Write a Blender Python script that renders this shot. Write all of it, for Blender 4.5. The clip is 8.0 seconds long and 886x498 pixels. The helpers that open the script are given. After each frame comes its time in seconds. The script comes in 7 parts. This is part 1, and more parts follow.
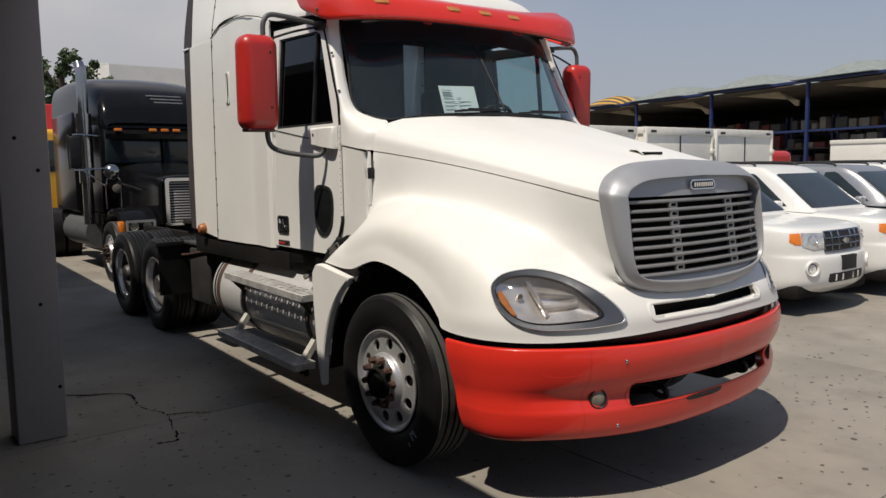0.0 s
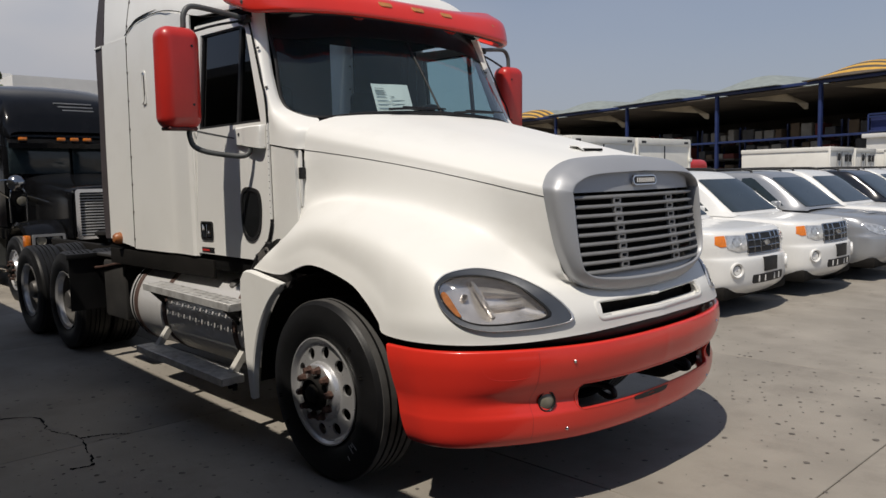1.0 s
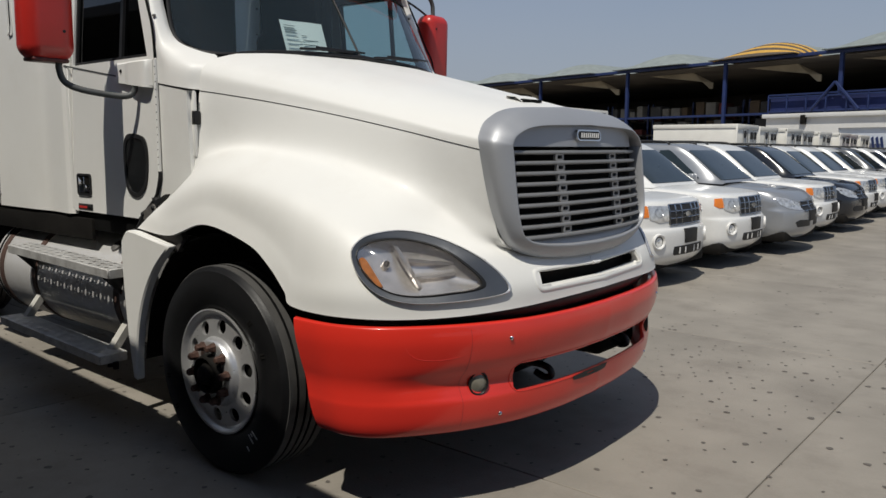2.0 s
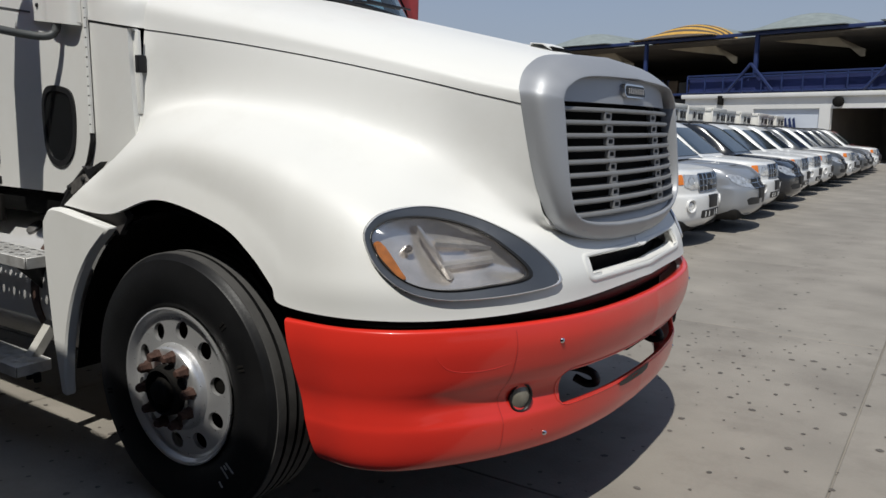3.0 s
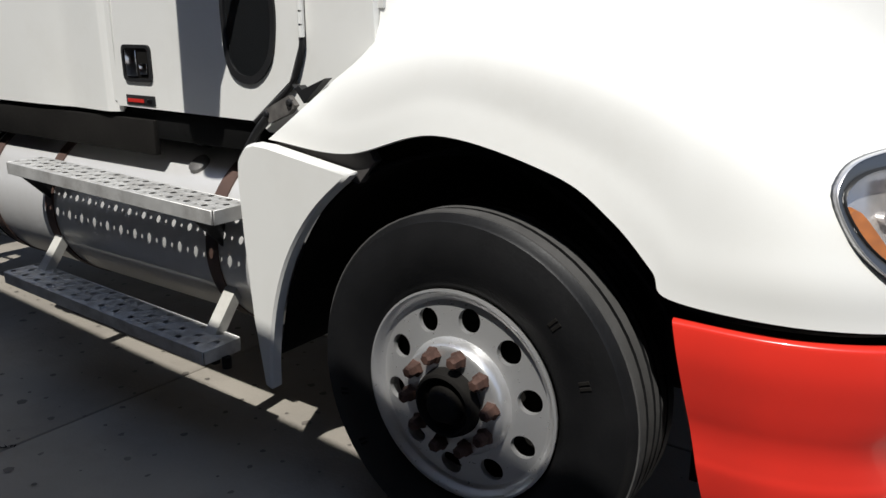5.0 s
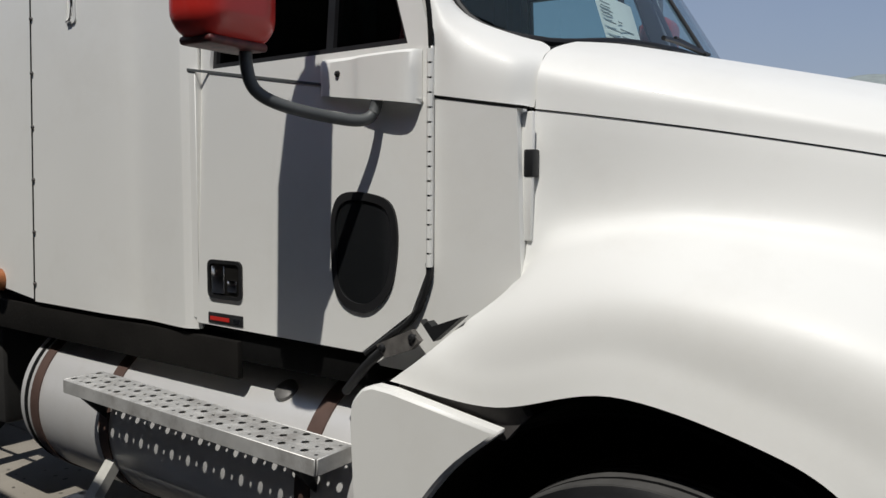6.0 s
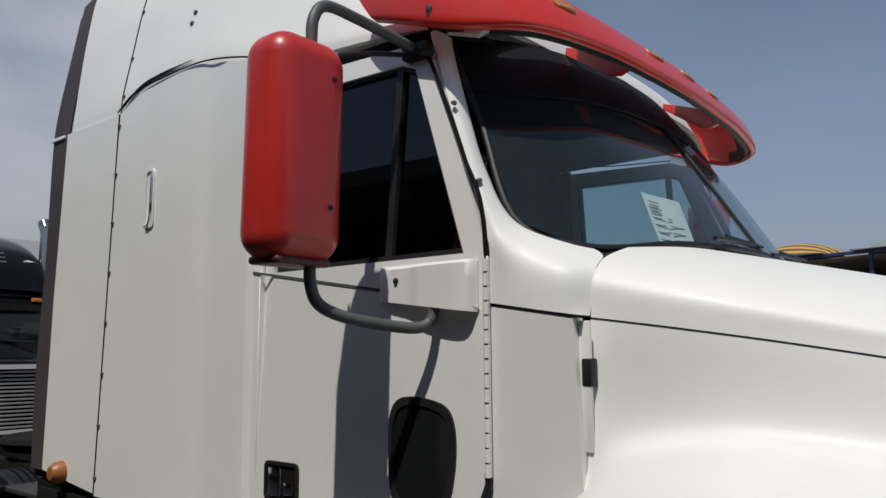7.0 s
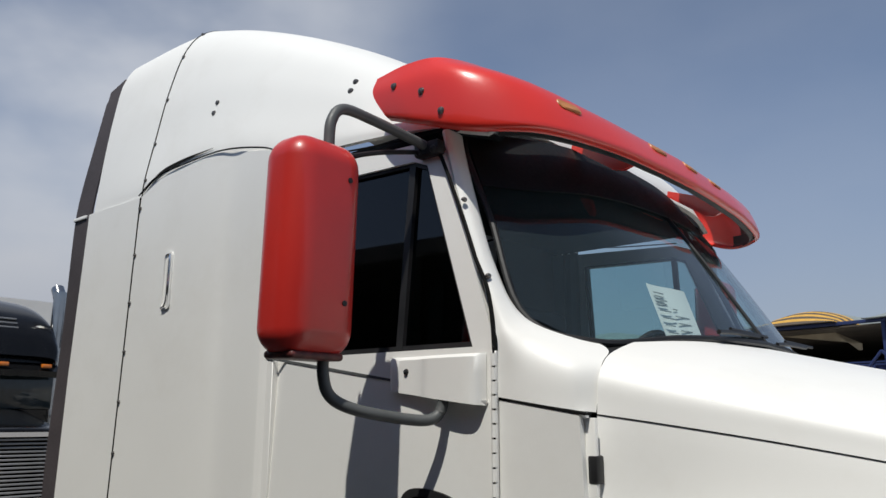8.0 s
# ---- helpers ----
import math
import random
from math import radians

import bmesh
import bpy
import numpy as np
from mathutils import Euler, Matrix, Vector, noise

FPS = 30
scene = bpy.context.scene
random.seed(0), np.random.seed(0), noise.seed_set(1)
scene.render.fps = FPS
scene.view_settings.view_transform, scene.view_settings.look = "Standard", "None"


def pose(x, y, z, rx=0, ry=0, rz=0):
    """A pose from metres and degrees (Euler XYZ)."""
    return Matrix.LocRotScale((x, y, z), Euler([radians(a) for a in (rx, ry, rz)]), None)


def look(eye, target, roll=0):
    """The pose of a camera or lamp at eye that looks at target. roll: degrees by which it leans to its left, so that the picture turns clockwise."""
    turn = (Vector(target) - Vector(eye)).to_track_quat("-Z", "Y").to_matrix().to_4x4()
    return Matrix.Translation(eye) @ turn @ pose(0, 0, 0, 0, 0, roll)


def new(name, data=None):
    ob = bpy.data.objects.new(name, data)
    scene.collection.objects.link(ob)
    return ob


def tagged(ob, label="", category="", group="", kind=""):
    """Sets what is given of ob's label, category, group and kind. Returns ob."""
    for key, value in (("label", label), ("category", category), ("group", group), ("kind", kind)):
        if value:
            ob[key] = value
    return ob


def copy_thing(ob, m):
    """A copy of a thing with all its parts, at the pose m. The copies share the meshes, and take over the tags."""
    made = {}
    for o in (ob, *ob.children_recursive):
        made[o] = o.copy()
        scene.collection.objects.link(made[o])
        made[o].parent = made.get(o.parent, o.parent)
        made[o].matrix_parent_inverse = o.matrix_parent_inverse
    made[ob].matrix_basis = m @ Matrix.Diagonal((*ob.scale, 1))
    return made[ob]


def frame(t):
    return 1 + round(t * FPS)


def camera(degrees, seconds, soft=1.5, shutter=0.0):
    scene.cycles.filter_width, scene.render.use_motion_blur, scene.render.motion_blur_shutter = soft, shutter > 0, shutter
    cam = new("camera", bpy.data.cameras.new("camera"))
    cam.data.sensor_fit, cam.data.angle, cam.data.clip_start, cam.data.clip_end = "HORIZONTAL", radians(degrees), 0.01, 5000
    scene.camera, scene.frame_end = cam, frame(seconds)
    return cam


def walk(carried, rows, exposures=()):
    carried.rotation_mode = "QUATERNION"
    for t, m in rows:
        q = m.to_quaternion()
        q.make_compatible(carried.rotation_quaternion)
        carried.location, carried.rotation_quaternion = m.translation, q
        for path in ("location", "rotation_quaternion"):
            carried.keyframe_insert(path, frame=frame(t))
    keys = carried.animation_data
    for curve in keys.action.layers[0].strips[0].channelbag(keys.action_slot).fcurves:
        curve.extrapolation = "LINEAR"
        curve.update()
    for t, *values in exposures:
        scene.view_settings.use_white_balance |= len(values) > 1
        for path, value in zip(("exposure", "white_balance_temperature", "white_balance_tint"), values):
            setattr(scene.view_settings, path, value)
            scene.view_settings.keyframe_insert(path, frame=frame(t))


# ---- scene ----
cam = camera(60.0, 8.0)
PATH = [
    (0, (3.649, -3.531, 1.738), (2.076, -2.316, 1.519), -1.1),
    (0.5, (3.583, -3.556, 1.705), (2.033, -2.308, 1.503), -1.7),
    (1, (3.459, -3.484, 1.65), (2.013, -2.115, 1.463), -1.5),
    (1.5, (3.266, -3.243, 1.605), (1.891, -1.809, 1.375), -2.4),
    (1.7, (3.211, -3.218, 1.593), (1.874, -1.75, 1.348), -1.6),
    (2.8, (2.488, -2.917, 1.466), (1.37, -1.287, 1.161), 1.7),
    (3, (2.342, -2.875, 1.469), (1.243, -1.235, 1.151), 0.7),
    (3.5, (1.987, -2.85, 1.459), (0.914, -1.215, 1.038), 2.1),
    (4, (1.617, -2.904, 1.436), (0.62, -1.261, 0.881), -0.1),
    (4.2, (1.503, -2.902, 1.423), (0.506, -1.286, 0.795), 0.2),
    (5.3, (0.885, -2.645, 1.498), (-0.264, -1.081, 1.014), 0.3),
    (5.5, (0.76, -2.665, 1.547), (-0.362, -1.056, 1.157), -0.0),
    (6, (0.566, -2.658, 1.632), (-0.597, -1.039, 1.472), 0.3),
    (6.5, (0.541, -2.658, 1.692), (-0.698, -1.09, 1.75), 1.0),
    (7, (0.574, -2.68, 1.756), (-0.693, -1.154, 2.011), -0.4),
    (7.5, (0.616, -2.71, 1.82), (-0.659, -1.23, 2.25), -0.9),
    (8, (0.624, -2.745, 1.832), (-0.643, -1.254, 2.249), 0.2),
]
LIGHT = [(0.0, 0.16, 7250, 10), (0.5, 0.14, 7200, 10), (1.0, 0.06, 7050, 10), (1.5, -0.06, 7000, 8), (3.0, 0.06, 6550, 7), (3.5, -0.02, 6550, 8), (4.0, 0.44, 6500, 8), (4.2, 0.48, 6500, 8), (5.3, 0.56, 6450, 8), (5.5, 0.55, 6450, 8), (6.0, 0.04, 6550, 8), (6.5, -0.18, 6550, 8), (7.0, -0.10, 6600, 8), (8.0, 0.16, 6600, 7)]
walk(cam, [(t, look(eye, target, roll)) for t, eye, target, roll in PATH], LIGHT)

# ---- light ----
SUN = Vector((0.185, -0.515, 1.0)).normalized()
elev, azim = math.asin(SUN.z), math.atan2(SUN.x, SUN.y)
world = bpy.data.worlds.new("sky")
scene.world = world
world.use_nodes = True
wn, wl = world.node_tree.nodes, world.node_tree.links
for nd in list(wn):
    wn.remove(nd)
w_out, w_bg = wn.new("ShaderNodeOutputWorld"), wn.new("ShaderNodeBackground")
w_sky = wn.new("ShaderNodeTexSky")
w_sky.sky_type, w_sky.sun_disc = "NISHITA", False
w_sky.sun_elevation, w_sky.sun_rotation = elev, azim
w_sky.altitude, w_sky.air_density, w_sky.dust_density, w_sky.ozone_density = 2200, 1.0, 1.2, 3.0
w_tc, w_map, w_n = wn.new("ShaderNodeTexCoord"), wn.new("ShaderNodeMapping"), wn.new("ShaderNodeTexNoise")
w_map.inputs["Scale"].default_value = (1.0, 1.0, 1.8)
w_map.inputs["Location"].default_value = (0.35, 0.1, 0.2)
w_n.inputs["Scale"].default_value, w_n.inputs["Detail"].default_value, w_n.inputs["Roughness"].default_value = 2.4, 5, 0.45
w_r = wn.new("ShaderNodeValToRGB")
w_r.color_ramp.elements[0].position, w_r.color_ramp.elements[1].position = 0.30, 0.60
w_mix = wn.new("ShaderNodeMixRGB")
w_mix.inputs["Color2"].default_value = (6.6, 6.7, 7.2, 1)
wl.new(w_tc.outputs["Generated"], w_map.inputs["Vector"])
wl.new(w_map.outputs["Vector"], w_n.inputs["Vector"])
wl.new(w_n.outputs["Fac"], w_r.inputs["Fac"])
w_bank, w_near, w_mul = wn.new("ShaderNodeVectorMath"), wn.new("ShaderNodeMapRange"), wn.new("ShaderNodeMath")
w_bank.operation, w_mul.operation, w_near.interpolation_type = "DOT_PRODUCT", "MULTIPLY", "SMOOTHSTEP"
w_bank.inputs[1].default_value = Vector((-0.92, 0.22, 0.33)).normalized()
w_near.inputs["From Min"].default_value, w_near.inputs["From Max"].default_value = 0.80, 0.985
w_near.inputs["To Min"].default_value, w_near.inputs["To Max"].default_value = 0.12, 1.0
wl.new(w_tc.outputs["Generated"], w_bank.inputs[0])
wl.new(w_bank.outputs["Value"], w_near.inputs["Value"])
wl.new(w_r.outputs["Color"], w_mul.inputs[0])
wl.new(w_near.outputs["Result"], w_mul.inputs[1])
wl.new(w_mul.outputs["Value"], w_mix.inputs["Fac"])
wl.new(w_sky.outputs["Color"], w_mix.inputs["Color1"])
w_sep, w_el, w_haze = wn.new("ShaderNodeSeparateXYZ"), wn.new("ShaderNodeMapRange"), wn.new("ShaderNodeMixRGB")
w_el.interpolation_type = "SMOOTHSTEP"
w_el.inputs["From Min"].default_value, w_el.inputs["From Max"].default_value = -0.02, 0.42
w_el.inputs["To Min"].default_value, w_el.inputs["To Max"].default_value = 0.92, 0.12
w_haze.inputs["Color2"].default_value = (2.95, 3.2, 3.9, 1)
wl.new(w_tc.outputs["Generated"], w_sep.inputs["Vector"])
wl.new(w_sep.outputs["Z"], w_el.inputs["Value"])
wl.new(w_el.outputs["Result"], w_haze.inputs["Fac"])
wl.new(w_mix.outputs["Color"], w_haze.inputs["Color1"])
wl.new(w_haze.outputs["Color"], w_bg.inputs["Color"])
wl.new(w_bg.outputs["Background"], w_out.inputs["Surface"])
w_bg.inputs["Strength"].default_value = 0.098
sun = new("sun", bpy.data.lights.new("sun", "SUN"))
sun.data.energy, sun.data.angle, sun.data.color = 3.45, radians(0.6), (1.0, 0.965, 0.915)
sun.matrix_world = look(SUN * 50, (0, 0, 0))

# ---- materials ----
MATS = {}


def mat(name, col, rough=0.5, metal=0.0, var=0.08, scale=6.0, bump=0.0, bscale=80.0, coat=0.0, dirt=0.0, dirt_col=(0.12, 0.09, 0.07), dscale=3.0, rand=0.0):
    """A surface: base colour with broad and fine variation, uneven gloss, relief and a thin uneven dirt film."""
    if name in MATS:
        return MATS[name]
    m = bpy.data.materials.new(name)
    m.use_nodes = True
    n, l = m.node_tree.nodes, m.node_tree.links
    b = n["Principled BSDF"]
    if max(col) < 0.025 and rough > 0.39:
        b.inputs["Specular IOR Level"].default_value = 0.12 if rough > 0.6 else 0.28
    tc = n.new("ShaderNodeTexCoord")
    broad, fine = n.new("ShaderNodeTexNoise"), n.new("ShaderNodeTexNoise")
    broad.inputs["Scale"].default_value, broad.inputs["Detail"].default_value = scale, 5
    fine.inputs["Scale"].default_value, fine.inputs["Detail"].default_value = bscale, 4
    for t in (broad, fine):
        l.new(tc.outputs["Object"], t.inputs["Vector"])
    ramp = n.new("ShaderNodeValToRGB")
    e = ramp.color_ramp.elements
    e[0].position, e[1].position = 0.3, 0.7
    e[0].color = (*[c * (1 - var) for c in col], 1)
    e[1].color = (*[min(1, c * (1 + var)) for c in col], 1)
    l.new(broad.outputs["Fac"], ramp.inputs["Fac"])
    colour = ramp.outputs["Color"]
    if rand:
        info, hsv, mul = n.new("ShaderNodeObjectInfo"), n.new("ShaderNodeHueSaturation"), n.new("ShaderNodeMapRange")
        mul.inputs["To Min"].default_value, mul.inputs["To Max"].default_value = 1 - rand, 1 + rand
        l.new(info.outputs["Random"], mul.inputs["Value"])
        l.new(mul.outputs["Result"], hsv.inputs["Value"])
        l.new(colour, hsv.inputs["Color"])
        colour = hsv.outputs["Color"]
    if dirt:
        dn, dr, mx = n.new("ShaderNodeTexNoise"), n.new("ShaderNodeValToRGB"), n.new("ShaderNodeMixRGB")
        dn.inputs["Scale"].default_value, dn.inputs["Detail"].default_value, dn.inputs["Roughness"].default_value = dscale, 9, 0.7
        l.new(tc.outputs["Object"], dn.inputs["Vector"])
        dr.color_ramp.elements[0].position, dr.color_ramp.elements[1].position = 0.5, 0.78
        dr.color_ramp.elements[1].color = (dirt, dirt, dirt, 1)
        l.new(dn.outputs["Fac"], dr.inputs["Fac"])
        l.new(dr.outputs["Color"], mx.inputs["Fac"])
        l.new(colour, mx.inputs["Color1"])
        mx.inputs["Color2"].default_value = (*dirt_col, 1)
        colour = mx.outputs["Color"]
    l.new(colour, b.inputs["Base Color"])
    mr = n.new("ShaderNodeMapRange")
    mr.inputs["To Min"].default_value, mr.inputs["To Max"].default_value = max(0.02, rough * 0.8), min(1, rough * 1.25)
    l.new(fine.outputs["Fac"], mr.inputs["Value"])
    l.new(mr.outputs["Result"], b.inputs["Roughness"])
    b.inputs["Metallic"].default_value = metal
    b.inputs["Coat Weight"].default_value = coat
    b.inputs["Coat Roughness"].default_value = 0.06
    if bump:
        bp = n.new("ShaderNodeBump")
        bp.inputs["Strength"].default_value, bp.inputs["Distance"].default_value = bump, 0.004
        l.new(fine.outputs["Fac"], bp.inputs["Height"])
        l.new(bp.outputs["Normal"], b.inputs["Normal"])
    MATS[name] = m
    return m


def glass(name, tint, rough=0.0, see=0.75, haze=0.0, film=(0.8, 0.78, 0.74)):
    """Thin tinted pane: part clear, part mirror by Fresnel."""
    m = bpy.data.materials.new(name)
    m.use_nodes = True
    n, l = m.node_tree.nodes, m.node_tree.links
    n.remove(n["Principled BSDF"])
    tr, gl, mx, fr = n.new("ShaderNodeBsdfTransparent"), n.new("ShaderNodeBsdfGlossy"), n.new("ShaderNodeMixShader"), n.new("ShaderNodeLayerWeight")
    tr.inputs["Color"].default_value = (*[c * see for c in tint], 1)
    gl.inputs["Roughness"].default_value = rough
    pw, ad = n.new("ShaderNodeMath"), n.new("ShaderNodeMath")
    pw.operation, ad.operation = "POWER", "MULTIPLY_ADD"
    pw.inputs[1].default_value, ad.inputs[1].default_value, ad.inputs[2].default_value = 4.0, 0.9, 0.05
    l.new(fr.outputs["Facing"], pw.inputs[0])
    l.new(pw.outputs["Value"], ad.inputs[0])
    l.new(ad.outputs["Value"], mx.inputs["Fac"])
    l.new(tr.outputs["BSDF"], mx.inputs[1])
    l.new(gl.outputs["BSDF"], mx.inputs[2])
    out = mx.outputs["Shader"]
    if haze:
        df, mh = n.new("ShaderNodeBsdfDiffuse"), n.new("ShaderNodeMixShader")
        df.inputs["Color"].default_value = (*film, 1)
        mh.inputs["Fac"].default_value = haze
        l.new(out, mh.inputs[1])
        l.new(df.outputs["BSDF"], mh.inputs[2])
        out = mh.outputs["Shader"]
    l.new(out, n["Material Output"].inputs["Surface"])
    return m


WHITE = mat("cream_white_paint", (0.80, 0.795, 0.765), 0.47, var=0.025, scale=1.5, coat=0.05, bump=0.02, bscale=220, dirt=0.14, dirt_col=(0.45, 0.40, 0.32), dscale=2.2)
RED = mat("red_paint", (0.73, 0.034, 0.021), 0.3, var=0.06, scale=2, coat=0.5, bump=0.02, bscale=90, dirt=0.08, dirt_col=(0.35, 0.05, 0.04), dscale=5)
REDOLD = mat("faded_red_paint", (0.54, 0.028, 0.022), 0.34, var=0.08, scale=4, coat=0.25, bump=0.03, bscale=150, dirt=0.15, dirt_col=(0.25, 0.04, 0.03), dscale=6)
SILVER = mat("silver_plastic", (0.40, 0.41, 0.43), 0.48, metal=0.45, var=0.05, scale=3, bump=0.03, bscale=200, dirt=0.1, dirt_col=(0.3, 0.28, 0.25))
BARS = mat("grey_grille_plastic", (0.30, 0.30, 0.30), 0.45, metal=0.3, var=0.06, scale=8, dirt=0.2, dirt_col=(0.2, 0.18, 0.15), dscale=12)
BLACK = mat("black_plastic", (0.018, 0.018, 0.019), 0.42, var=0.2, scale=9, bump=0.05)
RUBBER = mat("tyre_rubber", (0.008, 0.008, 0.0085), 0.46, var=0.25, scale=7, bump=0.1, bscale=120, dirt=0.05, dirt_col=(0.06, 0.055, 0.05), dscale=5)
TREAD = mat("worn_tread", (0.07, 0.068, 0.066), 0.8, var=0.2, scale=12, bump=0.2)
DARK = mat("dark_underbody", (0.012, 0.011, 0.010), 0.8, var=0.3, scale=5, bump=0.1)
GAP = mat("dark_seam", (0.008, 0.008, 0.008), 0.9)
ALU = mat("polished_aluminium", (0.76, 0.755, 0.75), 0.29, metal=0.75, var=0.06, scale=5, dirt=0.12, dirt_col=(0.40, 0.37, 0.34), dscale=5)
TANKM = mat("dull_aluminium_tank", (0.74, 0.73, 0.72), 0.34, metal=0.35, var=0.05, scale=3, dirt=0.25, dirt_col=(0.34, 0.29, 0.24), dscale=3)
STEP = mat("worn_step_aluminium", (0.58, 0.575, 0.56), 0.5, metal=0.45, var=0.14, scale=12, bump=0.15, bscale=140, dirt=0.6, dirt_col=(0.14, 0.11, 0.09), dscale=9)
RUST = mat("rusty_steel", (0.075, 0.038, 0.028), 0.8, metal=0.2, var=0.35, scale=25, bump=0.3, bscale=120, dirt=0.5, dirt_col=(0.05, 0.03, 0.025), dscale=20)
STRAP = mat("brown_strap", (0.085, 0.05, 0.04), 0.6, var=0.25, scale=10, bump=0.1)
CHROME = mat("chrome", (0.75, 0.75, 0.76), 0.12, metal=1.0, var=0.03)
TUBE = mat("grey_painted_tube", (0.085, 0.09, 0.09), 0.5, var=0.15, scale=10, bump=0.08)
AMBER = mat("amber_lens", (0.75, 0.20, 0.02), 0.25, var=0.15, scale=40, coat=0.5)
AMBERDULL = mat("sun_faded_amber", (0.50, 0.20, 0.06), 0.4, var=0.15, scale=30)
FOGM = mat("hazed_lamp_glass", (0.21, 0.195, 0.155), 0.3, var=0.25, scale=18, coat=0.4)
BEZEL = mat("dark_chrome_bezel", (0.36, 0.365, 0.37), 0.16, metal=0.95, var=0.08, scale=6)
BOLTM = mat("dull_bolt_steel", (0.16, 0.15, 0.14), 0.38, metal=0.8, var=0.3, scale=60)
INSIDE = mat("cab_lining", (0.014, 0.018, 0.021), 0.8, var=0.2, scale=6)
CURTAIN = mat("curtain_cloth", (0.06, 0.075, 0.085), 0.9, var=0.2, scale=5, bump=0.2, bscale=40)
PAPER = mat("paper", (0.78, 0.82, 0.80), 0.8, var=0.03)
INK = mat("printed_ink", (0.22, 0.25, 0.26), 0.8)
# Teal diffuse film on the cab glass imitates the sky's reflection.
CABGLASS = glass("cab_glass", (0.80, 0.94, 0.95), see=0.90, haze=0.022, film=(0.50, 0.72, 0.78))
DOORGLASS = glass("tinted_door_glass", (0.25, 0.30, 0.30), see=0.35)
LENS = glass("headlamp_lens", (0.95, 0.94, 0.92), rough=0.05, see=0.95, haze=0.04, film=(0.82, 0.76, 0.73))
LENS2 = mat("lamp_reflector", (0.80, 0.77, 0.75), 0.2, metal=0.75, var=0.2, scale=14, dirt=0.15, dirt_col=(0.40, 0.36, 0.33), dscale=9)
CONCRETE = mat("yard_concrete", (0.268, 0.244, 0.210), 0.85, var=0.18, scale=1.1, bump=0.35, bscale=70, dirt=0.75, dirt_col=(0.160, 0.140, 0.120), dscale=1.3, rand=0.05)
SPOT = mat("oil_spots", (0.12, 0.107, 0.094), 0.8, var=0.3, scale=9)
POSTM = mat("grey_post_paint", (0.30, 0.275, 0.27), 0.6, var=0.08, scale=3, bump=0.1, dirt=0.3, dirt_col=(0.12, 0.10, 0.09))
BLUE = mat("blue_steel_paint", (0.012, 0.026, 0.10), 0.5, var=0.12, scale=3)
SHEET = mat("dull_roof_sheet", (0.24, 0.27, 0.26), 0.6, var=0.15, scale=2, bump=0.2, bscale=10)
YSHEET = mat("yellow_roof_sheet", (0.60, 0.34, 0.06), 0.6, var=0.12, scale=2)
PALE = mat("brown_roof_sheet", (0.10, 0.075, 0.05), 0.6, var=0.12, scale=2)
# Dark colour carries the shade inside the shed, on walls, deck and shelves.
SHADE = mat("shed_interior_shade", (0.10, 0.085, 0.07), 0.9, var=0.3, scale=0.4)
WALLW = mat("white_wall_paint", (0.72, 0.71, 0.68), 0.7, var=0.05, scale=0.8, dirt=0.2, dirt_col=(0.4, 0.37, 0.33), dscale=0.6)
BOXW = mat("white_box_panel", (0.74, 0.72, 0.66), 0.5, var=0.06, scale=1.5, dirt=0.35, dirt_col=(0.42, 0.38, 0.30), dscale=1.4)


# ---- building helpers ----
def part(name, bm, material, parent=None, label="", smooth=40, solid=0.0, m=None):
    """Links a bmesh as one mesh object under a thing or a part."""
    bmesh.ops.recalc_face_normals(bm, faces=bm.faces)
    me = bpy.data.meshes.new(name)
    bm.edges.index_update()
    rim = [e.index for e in bm.edges if e.is_boundary] if solid else []
    bm.to_mesh(me)
    bm.free()
    me.materials.append(material)
    if smooth:
        me.shade_smooth()
        me.set_sharp_from_angle(angle=radians(smooth))
        for i in rim:
            me.edges[i].use_edge_sharp = True
    ob = new(name, me)
    if parent:
        ob.parent = parent
    if m is not None:
        ob.matrix_basis = m
    if solid:
        md = ob.modifiers.new("thickness", "SOLIDIFY")
        md.thickness, md.offset = solid, -1
    if label:
        ob["label"] = label
    return ob


def thing(name, label, category, group="", m=None):
    ob = new(name)
    ob.empty_display_size = 0.1
    if m is not None:
        ob.matrix_basis = m
    return tagged(ob, label, category, group)


def box(bm, lo, hi, bevel=0.0, seg=2, m=None):
    """A box between two corners, its edges rounded."""
    c = [(a + b) / 2 for a, b in zip(lo, hi)]
    s = [abs(b - a) for a, b in zip(lo, hi)]
    made = bmesh.ops.create_cube(bm, size=1, matrix=Matrix.Translation(c) @ Matrix.Diagonal((*s, 1)))
    vs = made["verts"]
    if bevel:
        es = list({e for v in vs for e in v.link_edges})
        r = bmesh.ops.bevel(bm, geom=es, offset=min(bevel, min(s) * 0.49), segments=seg, affect="EDGES", profile=0.5)
        vs = list({v for f in r["faces"] for v in f.verts} | {v for v in vs if v.is_valid})
    if m is not None:
        bmesh.ops.transform(bm, matrix=m, verts=vs)
    return bm


